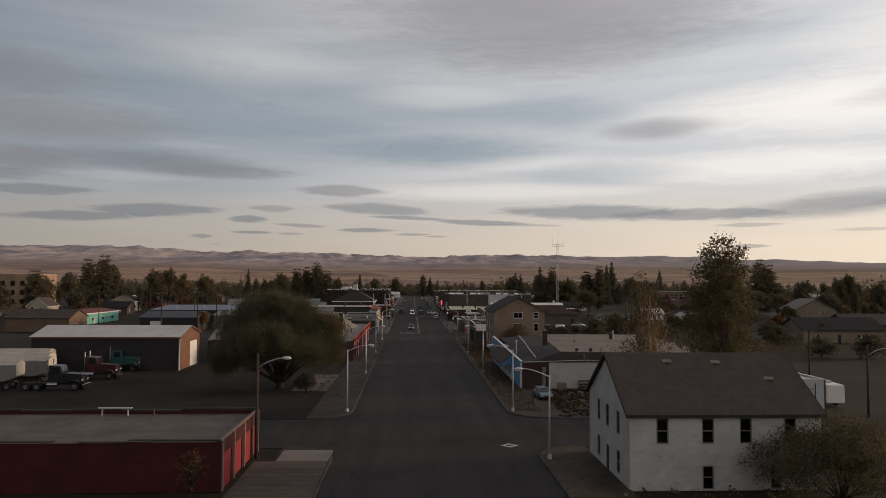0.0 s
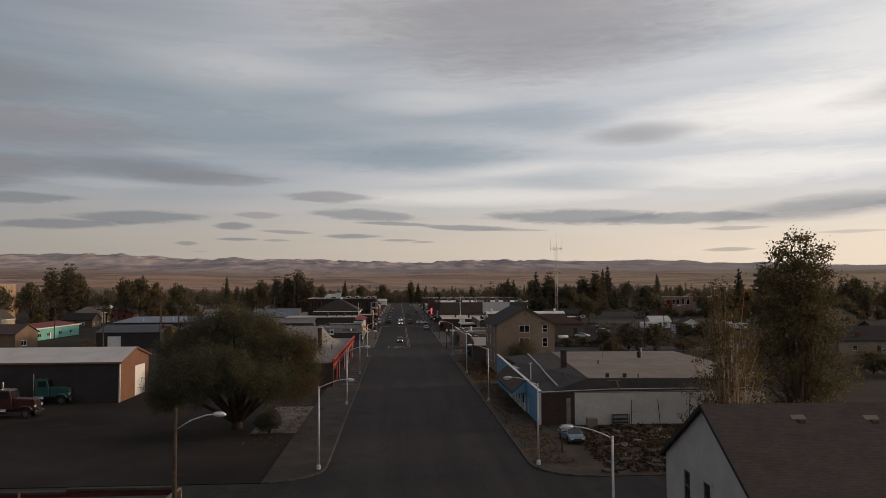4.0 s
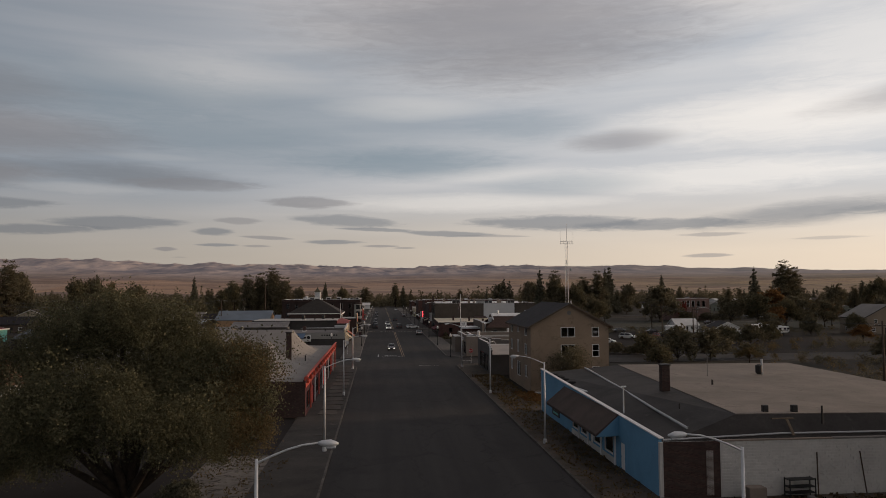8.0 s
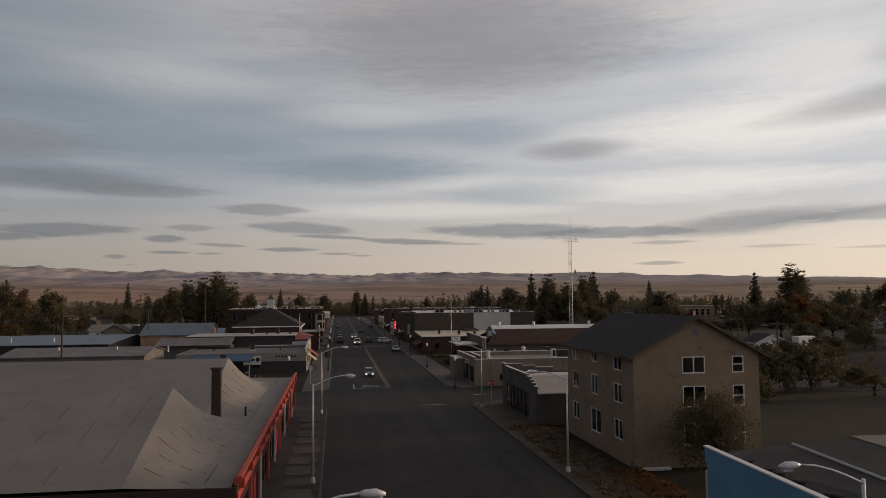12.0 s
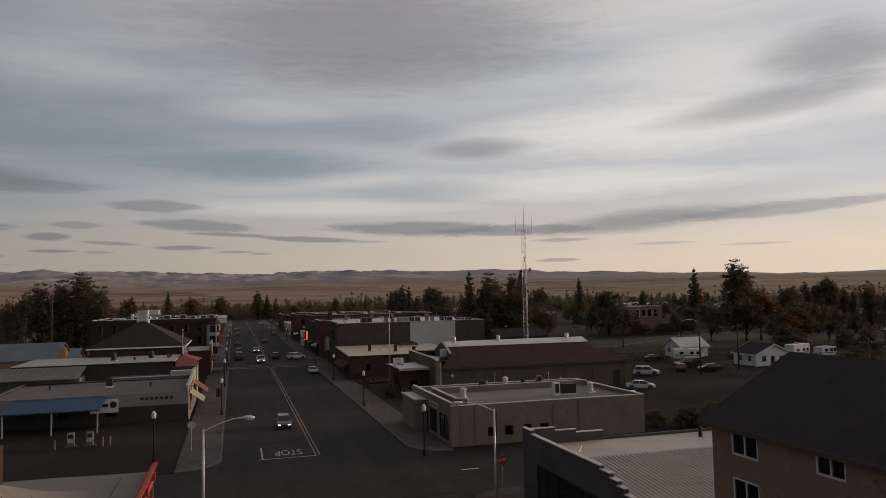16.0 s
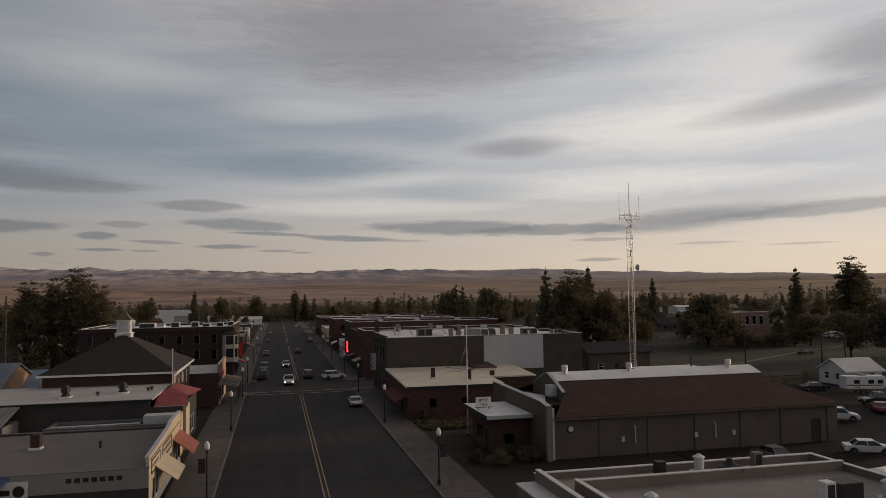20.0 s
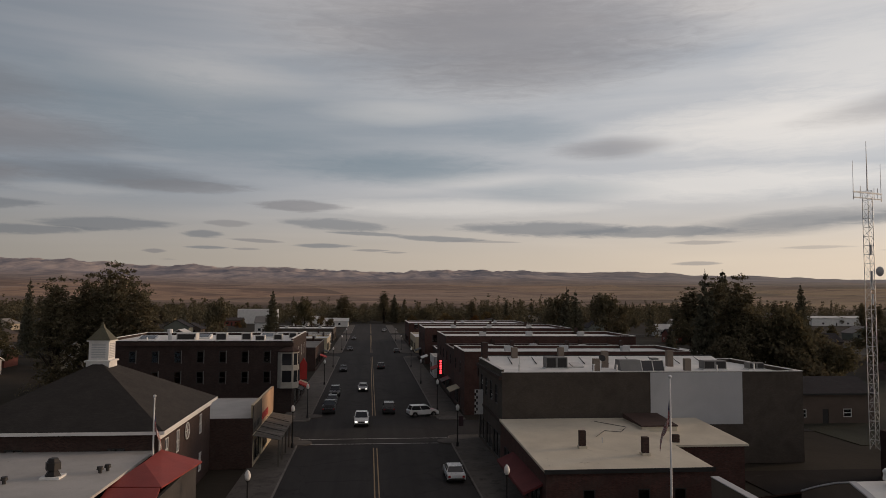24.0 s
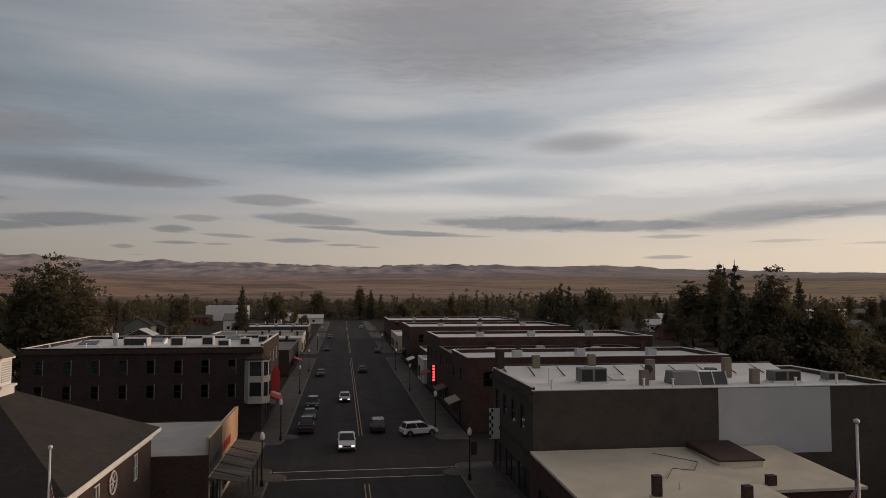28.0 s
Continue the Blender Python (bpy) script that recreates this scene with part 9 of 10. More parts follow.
def vehicle(kind, x, y, rz, colour, lit=False, z=0.0, group="parked and passing cars"):
    """Front towards local +x. A body shell, a glazed cabin, lamps, bumpers and four wheels."""
    pm = paint(colour, PAINTS[colour])
    word = {"sedan": "sedan", "suv": "sport utility car", "pickup": "pickup truck", "van": "panel van", "hatch": "hatchback"}[kind]
    t = thing("car" if kind in ("sedan", "hatch") else kind, x, y, z, rz, f"{colour.replace('_', ' ')} {word} on the asphalt" + (" with lit headlights" if lit else ""), "car" if kind != "pickup" else "pickup", group)
    dims = {"sedan": (4.6, 1.78, 0.95, 1.42, (-1.55, -0.95, 0.55, 1.35)), "suv": (4.7, 1.86, 1.08, 1.72, (-2.1, -1.85, 0.5, 1.25)), "pickup": (5.6, 1.95, 1.12, 1.85, (-0.55, -0.35, 0.75, 1.4)), "van": (5.3, 1.95, 1.2, 2.1, (-2.5, -2.4, 1.0, 1.75)), "hatch": (4.1, 1.72, 0.95, 1.48, (-1.85, -1.4, 0.45, 1.25))}
    L, W, belt, top, (r0, r1, f1, f0) = dims[kind]
    a, wr = L / 2, (0.33 if kind in ("sedan", "hatch") else 0.38)
    xf, xr = a - 0.85, -a + 0.9
    low = 0.28

    def arch(xc):
        return [(xc + (wr + 0.07) * math.cos(q), max(low, wr + (wr + 0.07) * math.sin(q))) for q in (math.pi * k / 6 for k in range(7))]
    nose = belt - (0.16 if kind != "van" else 0.0)
    outline = [(-a, low + 0.1)] + [(p[0], p[1]) for p in arch(xr)[::-1]] + [(p[0], p[1]) for p in arch(xf)[::-1]] + [(a, low + 0.1), (a, nose - 0.18), (a - 0.18, nose), (f0 + 0.1, belt), (r0, belt), (-a + 0.08, belt - 0.02), (-a, belt - 0.2)]
    bm = prism(outline, "y", -W / 2, W / 2)
    part("body", bm, pm, t, bevel=0.045)
    if kind == "pickup":
        part("bed_well", boxes((-a + 0.12, r0 - 0.1, -W / 2 + 0.12, W / 2 - 0.12, belt - 0.04, belt + 0.012)), DARK_FRAME, t)
        for sy in (-1, 1):
            part("bed_rail", boxes((-a + 0.05, r0, sy * (W / 2 - 0.06) - 0.05, sy * (W / 2 - 0.06) + 0.05, belt - 0.02, belt + 0.16)), pm, t)
        part("tailgate", boxes((-a, -a + 0.08, -W / 2 + 0.02, W / 2 - 0.02, belt - 0.02, belt + 0.16)), pm, t)
    # cabin: glass all round with a painted roof and pillars
    wb, wt = W / 2 - 0.05, W / 2 - 0.22
    bm = bmesh.new()
    lo = [(r0, -wb), (f0, -wb), (f0, wb), (r0, wb)]
    hi = [(r1, -wt), (f1, -wt), (f1, wt), (r1, wt)]
    A, B = [bm.verts.new((p[0], p[1], belt - 0.02)) for p in lo], [bm.verts.new((p[0], p[1], top - 0.06)) for p in hi]
    for k in range(4):
        bm.faces.new((A[k], A[(k + 1) % 4], B[(k + 1) % 4], B[k]))
    bm.faces.new(B)
    part("glasshouse", bm, GLASS_DARK, t, "dark car windows")
    part("car_roof", boxes((r1 - 0.02, f1 + 0.02, -wt - 0.02, wt + 0.02, top - 0.07, top)), pm, t, bevel=0.03)
    for sy in (-1, 1):
        for (xa, xb) in ((f0, f1), (r0, r1), ((f0 + r0) / 2, (f1 + r1) / 2)):
            part("pillar", tube([(xa, sy * wb, belt - 0.02), (xb, sy * wt, top - 0.04)], 0.035, 5), pm, t)
        part("headlight", boxes((a - 0.07, a + 0.015, sy * (W / 2 - 0.28) - 0.16, sy * (W / 2 - 0.28) + 0.16, nose - 0.3, nose - 0.14)), LIGHT_ON if lit else LENS, t, bevel=0.02)
        part("tail_light", boxes((-a - 0.012, -a + 0.06, sy * (W / 2 - 0.2) - 0.12, sy * (W / 2 - 0.2) + 0.12, belt - 0.38, belt - 0.16)), TAIL, t, bevel=0.02)
        part("mirror", boxes((f0 - 0.32, f0 - 0.2, sy * (W / 2 + 0.03) - 0.08, sy * (W / 2 + 0.03) + 0.08, belt + 0.02, belt + 0.16)), pm, t, bevel=0.02)
        for xc in (xf, xr):
            wheel(t, xc, sy * (W / 2 - 0.1), wr, 0.2, sy)
    part("bumper", boxes((a - 0.02, a + 0.06, -W / 2 + 0.08, W / 2 - 0.08, low + 0.08, low + 0.26)), DARK_FRAME, t, bevel=0.02)
    part("bumper", boxes((-a - 0.06, -a + 0.02, -W / 2 + 0.08, W / 2 - 0.08, low + 0.08, low + 0.26)), DARK_FRAME, t, bevel=0.02)
    part("grille", boxes((a - 0.01, a + 0.012, -0.42, 0.42, nose - 0.32, nose - 0.16)), BLACK_METAL, t)
    return t


N_, S_ = 90, -90
for k, x, y, rz, c, lit in (("hatch", -2.3, 237.0, S_, "grey", True), ("pickup", -1.8, 331.0, S_, "white", True), ("sedan", -1.9, 367.5, S_, "silver", True), ("suv", 2.3, 341.0, N_, "black", False), ("sedan", 7.7, 299.5, N_, "white", False),
                            ("suv", 7.3, 337.2, 15, "white", False), ("pickup", -6.9, 342.0, N_, "black", False), ("sedan", -6.9, 351.0, S_, "black", False), ("suv", -6.9, 361.0, S_, "black", False), ("sedan", -6.9, 404.0, S_, "black", False), ("sedan", 8.0, 460.3, N_, "black", False),
                            ("sedan", 2.2, 410.0, N_, "black", False), ("sedan", -7.0, 470.0, S_, "black", False), ("sedan", -7.0, 530.0, S_, "grey", False), ("sedan", 6.9, 600.0, N_, "white", False)):
    vehicle(k, x, y, rz, c, lit)
for k, x, y, rz, c in (("suv", 66.4, 266.6, -35, "white"), ("sedan", 55.0, 249.8, -30, "white"), ("sedan", 89.5, 257.5, -8, "white"), ("sedan", 83.6, 291.5, -8, "black"), ("pickup", 81.8, 276.0, 170, "black"), ("sedan", 81.0, 267.6, 168, "black"), ("sedan", 76.5, 270.5, 60, "red"), ("pickup", 103.5, 287.0, -10, "black"), ("sedan", 75.0, 300.0, 185, "grey"),
                       ("sedan", 186.4, 424.5, 100, "white"), ("sedan", 186.0, 418.5, 100, "silver"), ("sedan", 185.4, 412.5, 100, "white"), ("suv", 185.0, 406.5, 100, "white"), ("sedan", 184.6, 400.5, 100, "white"), ("sedan", 44.0, 250.0, 90, "grey"), ("sedan", 130.0, 350.0, 15, "black"), ("sedan", -44.0, 317.0, 40, "white"), ("pickup", -52.0, 250.0, 20, "white"), ("sedan", 77.0, 320.0, 10, "black"), ("van", -131.0, 306.5, 0, "white")):
    vehicle(k, x, y, rz, c, z=0.03)
vehicle("hatch", 15.5, 100.4, -84, "pale_blue", z=0.03, group="")


def semi_truck(x, y, rz, colour):
    pm = paint(colour, PAINTS[colour])
    t = thing("truck_tractor", x, y, 0.03, rz, f"{colour} long-nosed truck tractor parked in the yard", "truck", "trucks in the yard")
    t.scale = (1.16, 1.1, 1.18)
    part("hood", prism([(0.3, 0.9), (2.6, 0.8), (2.75, 1.3), (2.6, 1.95), (0.3, 2.1)], "y", -0.72, 0.72), pm, t, bevel=0.06)
    part("cab", prism([(-1.3, 0.9), (0.35, 0.9), (0.35, 2.1), (0.1, 2.95), (-1.3, 3.05)], "y", -1.0, 1.0), pm, t, bevel=0.06)
    part("windscreen", prism([(0.37, 2.12), (0.4, 2.12), (0.16, 2.85), (0.13, 2.85)], "y", -0.85, 0.85), GLASS_DARK, t)
    for sy in (-1, 1):
        part("side_window", boxes((-0.9, 0.0, sy * 1.005 - 0.01, sy * 1.005 + 0.01, 2.1, 2.8)), GLASS_DARK, t)
        part("fender", tube([(2.45, sy * 0.95, 0.75), (2.2, sy * 0.95, 1.15), (1.7, sy * 0.95, 1.25), (1.2, sy * 0.95, 1.1)], 0.16, 6), pm, t, smooth=True)
        part("exhaust_stack", tube([(-1.45, sy * 0.85, 0.9), (-1.45, sy * 0.85, 3.7)], 0.09, 8), CHROME, t)
        part("fuel_tank", tube([(-1.4, sy * 0.85, 0.75), (-0.2, sy * 0.85, 0.75)], 0.3, 12), CHROME, t)
        part("headlight", boxes((2.6, 2.78, sy * 0.82 - 0.13, sy * 0.82 + 0.13, 1.15, 1.4)), LENS, t, bevel=0.02)
        wheel(t, 1.85, sy * 0.98, 0.5, 0.28, sy)
        for xx in (-2.6, -3.9):
            wheel(t, xx, sy * 0.9, 0.5, 0.5, sy)
    part("grille", boxes((2.72, 2.8, -0.45, 0.45, 0.85, 1.85)), CHROME, t, "bright steel radiator grille")
    part("bumper", boxes((2.75, 2.95, -1.1, 1.1, 0.45, 0.8)), CHROME, t, bevel=0.03)
    part("chassis", boxes((-4.6, 2.6, -0.45, 0.45, 0.6, 0.9)), DARK_FRAME, t)
    return t


def grain_trailer(x, y, rz, length=11.0):
    """A ribbed hopper trailer with a rolled tarp over bows and tandem wheels."""
    t = thing("grain_trailer", x, y, 0.03, rz, "pale grey ribbed grain trailer with an arched cream tarp", "trailer", "grain trailers")
    t.scale = (1.0, 1.05, 1.16)
    a = length / 2
    part("hopper", prism([(-a, 1.75), (-a * 0.62, 1.15), (-a * 0.12, 1.15), (0, 1.5), (a * 0.12, 1.15), (a * 0.62, 1.15), (a, 1.75), (a, 3.15), (-a, 3.15)], "y", -1.22, 1.22), TRAILER_SIDE, t, "pale grey metal hopper body")
    n = max(6, int(length / 0.75))
    for sy in (-1, 1):
        for k in range(n + 1):
            u = -a + length * k / n
            part("rib", boxes((u - 0.04, u + 0.04, sy * 1.25 - 0.04, sy * 1.25 + 0.04, 1.7, 3.15)), TRAILER_SIDE, t)
        part("top_rail", boxes((-a, a, sy * 1.26 - 0.06, sy * 1.26 + 0.06, 3.08, 3.2)), METAL_ROOF, t)
    m = max(3, int(length / 1.6))
    arc = [(-1.24 + 2.48 * k / 8, 3.18 + 0.42 * math.sin(math.pi * k / 8)) for k in range(9)]
    for k in range(m):
        u0, u1 = -a + length * k / m, -a + length * (k + 1) / m
        part("tarp_panel", prism(arc + [(p, q - 0.05) for p, q in arc][::-1], "x", u0 + 0.02, u1 - 0.02), TARP, t)
    part("end_board", prism([(-1.2, 1.8), (1.2, 1.8), (1.2, 3.2), (0.6, 3.5), (-0.6, 3.5), (-1.2, 3.2)], "x", a, a + 0.06), TARP, t, "cream front board")
    part("chassis", boxes((-a + 0.3, a - 0.6, -0.5, 0.5, 0.9, 1.12)), DARK_FRAME, t)
    for xc in (-a + 1.0, -a + 2.2, a - 1.2):
        for sy in (-1, 1):
            wheel(t, xc, sy * 1.02, 0.5, 0.4, sy)
        part("axle", boxes((xc - 0.08, xc + 0.08, -0.95, 0.95, 0.42, 0.95)), DARK_FRAME, t)


TRAILER_SIDE = mat("dusty_trailer_metal", (0.3, 0.285, 0.265), 0.6, 0.3, var=0.18, big=0.5, small=6, bump=0.1, stain=(0.16, 0.14, 0.12), stain_at=0.6)
TARP = mat("cream_tarp", (0.5, 0.46, 0.38), 0.85, var=0.12, big=0.5, rnd=0.15)
semi_truck(-52.2, 108.6, 2, "black")
semi_truck(-52.0, 120.0, 2, "maroon")
semi_truck(-52.4, 130.6, 2, "green")
grain_trailer(-62.4, 109.0, 2, 8.0)
grain_trailer(-62.0, 114.4, 1)
grain_trailer(-65.0, 120.6, 1)
grain_trailer(-68.0, 126.8, 1)


def camper(x, y, rz, L, h, label):
    t = thing("travel_trailer", x, y, 0.03, rz, label, "trailer")
    part("body", prism([(-L / 2, 0.6), (L / 2 - 0.5, 0.6), (L / 2, 1.2), (L / 2 - 0.2, h), (-L / 2, h)], "y", -1.1, 1.1), WHITE, t, bevel=0.08)
    for u in (-L * 0.3, L * 0.05, L * 0.28):
        for sy in (-1, 1):
            part("window", boxes((u, u + 0.9, sy * 1.105 - 0.012, sy * 1.105 + 0.012, 1.5, 2.1)), GLASS_DARK, t)
    part("stripe", boxes((-L / 2 + 0.1, L / 2 - 0.6, -1.115, -1.1, 1.15, 1.3)), GREY_WALL, t)
    part("roof_unit", boxes((-0.6, 0.3, -0.4, 0.4, h, h + 0.3)), GREY_PANEL, t, bevel=0.05)
    for sy in (-1, 1):
        for xx in (-0.6, 0.2):
            wheel(t, xx, sy * 0.95, 0.34, 0.22, sy)
    part("hitch", boxes((L / 2 - 0.3, L / 2 + 1.0, -0.08, 0.08, 0.45, 0.58)), DARK_FRAME, t)


camper(89.6, 287.6, -15, 6.5, 2.7, "white camper trailer parked beside a small house")
camper(115.6, 283.0, 20, 7.0, 3.1, "white motorhome-like camper under the trees")
camper(120.5, 280.0, 10, 5.0, 2.5, "white enclosed cargo trailer on the grass")
camper(51.6, 94.6, 85, 5.0, 2.9, "white box trailer parked behind the block house")


# ---- poles, tower, flags, wires ----
def utility_pole(x, y, h, arm=True, lamp=0, rz=0):
    t = thing("utility_pole", x, y, 0, rz, "weathered wooden utility pole" + (" with a street lamp arm" if lamp else " with a crossarm"), "utility pole", "utility poles")
    part("pole", tube([(0, 0, -0.2), (0, 0, h)], [0.17, 0.11], 8), WOOD_POLE, t, smooth=True)
    if arm:
        a = part("crossarm", boxes((-1.2, 1.2, -0.06, 0.06, h - 0.7, h - 0.58)), WOOD_POLE, t)
        for u in (-1.1, -0.5, 0.5, 1.1):
            part("insulator", tube([(u, 0, h - 0.58), (u, 0, h - 0.42)], 0.05, 6), GREY_PANEL, a)
    if lamp:
        part("lamp_arm", tube([(0, 0, h - 1.3), (lamp * 0.9, 0, h - 0.75), (lamp * 1.8, 0, h - 0.45), (lamp * 2.3, 0, h - 0.4)], 0.04, 6), GALV, t, smooth=True)
        part("lamp_head", tube([(lamp * 2.2, 0, h - 0.4), (lamp * 2.4, 0, h - 0.4), (lamp * 2.8, 0, h - 0.42), (lamp * 3.0, 0, h - 0.45)], [0.06, 0.15, 0.17, 0.05], 8), GALV, t, smooth=True)


def wire(pts, sag=0.6, name="overhead_wire"):
    cv = bpy.data.curves.new(name, "CURVE")
    cv.dimensions, cv.bevel_depth, cv.bevel_resolution = "3D", 0.014, 0
    for a, b in zip(pts, pts[1:]):
        sp = cv.splines.new("POLY")
        sp.points.add(10)
        for k in range(11):
            f = k / 10
            p = Vector(a).lerp(Vector(b), f)
            sp.points[k].co = (p.x, p.y, p.z - sag * 4 * f * (1 - f), 1)
    cv.materials.append(BLACK_METAL)
    tagged(new(name, cv), "thin black overhead wire between poles", "wire", "overhead wires")


utility_pole(-16.2, 68.2, 9.3, arm=False, lamp=1)
row_w = [(-50.7, 145.0, 13.6), (-52.0, 190.0, 12.5), (-53.0, 232.0, 12.0), (-55.0, 296.0, 12.0), (-56.0, 340.0, 12.0)]
row_f = [(-108.0, 175.0, 12.0), (-110.0, 258.0, 12.0), (-111.0, 310.0, 12.0), (-112.0, 360.0, 12.0), (-113.0, 420.0, 12.0)]
row_e = [(58.0, 110.0, 9.0), (60.0, 150.0, 10.0), (62.0, 212.0, 10.0), (75.0, 262.0, 10.0), (88.0, 268.0, 9.0), (98.0, 330.0, 9.0)]
for r in (row_w, row_f, row_e):
    for x, y, h in r:
        utility_pole(x, y, h)
    for u in (-1.1, 1.1):
        wire([(x + u, y, h - 0.42) for x, y, h in r])
utility_pole(52.0, 86.5, 8.5, arm=False, lamp=1)
utility_pole(112.0, 323.0, 8.0, arm=False, lamp=1)
utility_pole(118.0, 323.0, 8.0, arm=False, lamp=-1)
for x, y, h in ((-42.4, 302.9, 17.6), (-64.0, 215.0, 12.5), (-78.0, 260.0, 13.0), (-95.0, 300.0, 12.0), (-130.0, 380.0, 12.0), (-60.0, 400.0, 12.0), (-66.0, 460.0, 12.0)):
    utility_pole(x, y, h, arm=h < 15)


def radio_tower(x, y, h):
    t = thing("radio_tower", x, y, 0, 20, "tall pale lattice radio tower with antennas and a dish", "radio tower")
    r = 0.62
    leg = [(r * math.cos(a), r * math.sin(a)) for a in (0.5, 0.5 + 2 * math.pi / 3, 0.5 + 4 * math.pi / 3)]
    for u, v in leg:
        part("leg", tube([(u, v, 0), (u, v, h)], 0.045, 5), GALV, t)
    n = int(h / 1.1)
    for k in range(3):
        (u0, v0), (u1, v1) = leg[k], leg[(k + 1) % 3]
        bm = bmesh.new()
        for i in range(n):
            z0, z1 = h * i / n, h * (i + 1) / n
            add_tube(bm, [(u0, v0, z0), (u1, v1, z1)] if i % 2 else [(u1, v1, z0), (u0, v0, z1)], 0.02, 4, cap=False)
            add_tube(bm, [(u0, v0, z1), (u1, v1, z1)], 0.02, 4, cap=False)
        part("lattice_face", bm, GALV, t)
    part("top_mast", tube([(0, 0, h), (0, 0, h + 6.2)], [0.08, 0.03], 6), GALV, t)
    part("cross_arm", boxes((-2.7, 2.7, -0.06, 0.06, h - 0.3, h - 0.15)), GALV, t)
    part("cross_arm", boxes((-2.7, 2.7, -0.06, 0.06, h - 0.95, h - 0.85)), GALV, t)
    for u in (-2.65, 2.65):
        part("whip_antenna", tube([(u, 0, h - 1.2), (u, 0, h + 3.6)], [0.045, 0.02], 6), GALV, t)
    for u in (-1.3, 1.3, 2.0):
        part("stub_antenna", tube([(u, 0, h - 1.0), (u, 0, h + 0.5)], 0.035, 6), GALV, t)
    part("dish", tube([(1.0, -0.3, 21.5), (1.25, -0.35, 21.5), (1.4, -0.4, 21.5)], [0.2, 0.55, 0.62], 14), GREY_PANEL, t, "round grey dish antenna", smooth=True)
    for z in (17.5, 19.2, 20.3, 23.5):
        part("panel_antenna", boxes((-0.95, -0.75, -0.9, -0.75, z, z + 1.2)), GREY_PANEL, t)


radio_tower(60.1, 309.5, 31.4)

FLAG_RED, FLAG_WHITE, FLAG_BLUE = mat("flag_red", (0.24, 0.04, 0.045), 0.9, bump=0.1), mat("flag_white", (0.5, 0.47, 0.44), 0.9, bump=0.1), mat("flag_blue", (0.03, 0.035, 0.09), 0.9, bump=0.1)


def flagpole(x, y, h, drop, size, label, way=-1):
    t = thing("flagpole", x, y, 0.05, 0, label, "flagpole")
    part("pole", tube([(0, 0, 0), (0, 0, h)], [0.1, 0.05], 10), WHITE, t, smooth=True)
    part("ball", tube([(0, 0, h), (0, 0, h + 0.06), (0, 0, h + 0.16), (0, 0, h + 0.22)], [0.05, 0.12, 0.12, 0.03], 10), GALV, t, smooth=True)
    part("footing", tube([(0, 0, 0), (0, 0, 0.25)], 0.3, 12), CONCRETE, t)
    # a limp flag: vertical folds, stripes follow the cloth
    n, m = 14, 13
    grid = []
    for i in range(n + 1):
        f = i / n
        for j in range(m + 1):
            g_ = j / m
            xx = way * size * 0.32 * f * (0.35 + 0.65 * g_ ** 0.6)
            zz = h - drop - size * 0.62 * g_ - size * 0.95 * f ** 1.1 * (1 - 0.2 * g_)
            grid.append((xx, 0.12 * size * math.sin(f * 9 + g_ * 1.5) * f, zz))
    for nm, mt, pick in (("red_stripes", FLAG_RED, lambda i, j: j % 2 == 0 and not (i < 6 and j < 7)), ("white_stripes", FLAG_WHITE, lambda i, j: j % 2 == 1 and not (i < 6 and j < 7)), ("blue_canton", FLAG_BLUE, lambda i, j: i < 6 and j < 7)):
        faces = [(i * (m + 1) + j, (i + 1) * (m + 1) + j, (i + 1) * (m + 1) + j + 1, i * (m + 1) + j + 1) for i in range(n) for j in range(m) if pick(i, j)]
        ids = sorted({v for f_ in faces for v in f_})
        at_ = {v: k for k, v in enumerate(ids)}
        me = bpy.data.meshes.new(nm)
        me.from_pydata([grid[v] for v in ids], [], [tuple(at_[v] for v in f_) for f_ in faces])
        me.materials.append(mt)
        part(nm, me, None, t)


flagpole(18.3, 271.4, 12.9, 1.0, 2.6, "tall white flagpole with a limp striped flag")
flagpole(-16.95, 283.5, 10.3, 0.9, 2.2, "white flagpole with a limp striped flag by the civic hall", way=1)


def stop_sign(x, y, rz, label):
    t = thing("stop_sign", x, y, 0.1, rz, label, "road sign", "road signs")
    part("post", tube([(0, 0, 0), (0, 0, 2.9)], 0.035, 6), GALV, t)
    octo = [(0.42 * math.cos(math.pi / 8 + math.pi / 4 * k), 2.6 + 0.42 * math.sin(math.pi / 8 + math.pi / 4 * k)) for k in range(8)]
    f = part("plate", prism(octo, "y", -0.07, -0.045), RED_PANEL, t, "red octagonal plate")
    part("plate_back", prism([(u * 1.05, 2.6 + (v - 2.6) * 1.05) for u, v in octo], "y", -0.045, -0.035), GREY_PANEL, t)
    letters("STOP", 0.28, WHITE, f, (0, -0.072, 2.5), depth=0.002)


stop_sign(12.3, 199.6, 8, "red stop sign on a steel post by the corner")
stop_sign(-12.4, 226.0, 180, "stop sign seen from its grey back")


def fuel_pump(x, y):
    t = thing("fuel_pump", x, y, 0.05, 0, "pale fuel pump on the forecourt", "fuel pump", "fuel pumps")
    part("cabinet", boxes((-0.35, 0.35, -0.25, 0.25, 0.12, 1.55)), GREY_WALL, t, bevel=0.03)
    part("face", boxes((-0.3, 0.3, -0.262, -0.25, 0.5, 1.5)), GREY_PANEL, t)
    part("panel", boxes((-0.25, 0.25, -0.27, -0.25, 0.95, 1.4)), DARK_FRAME, t)
    part("plinth", boxes((-0.6, 0.6, -0.5, 0.5, 0, 0.12)), CONCRETE, t)


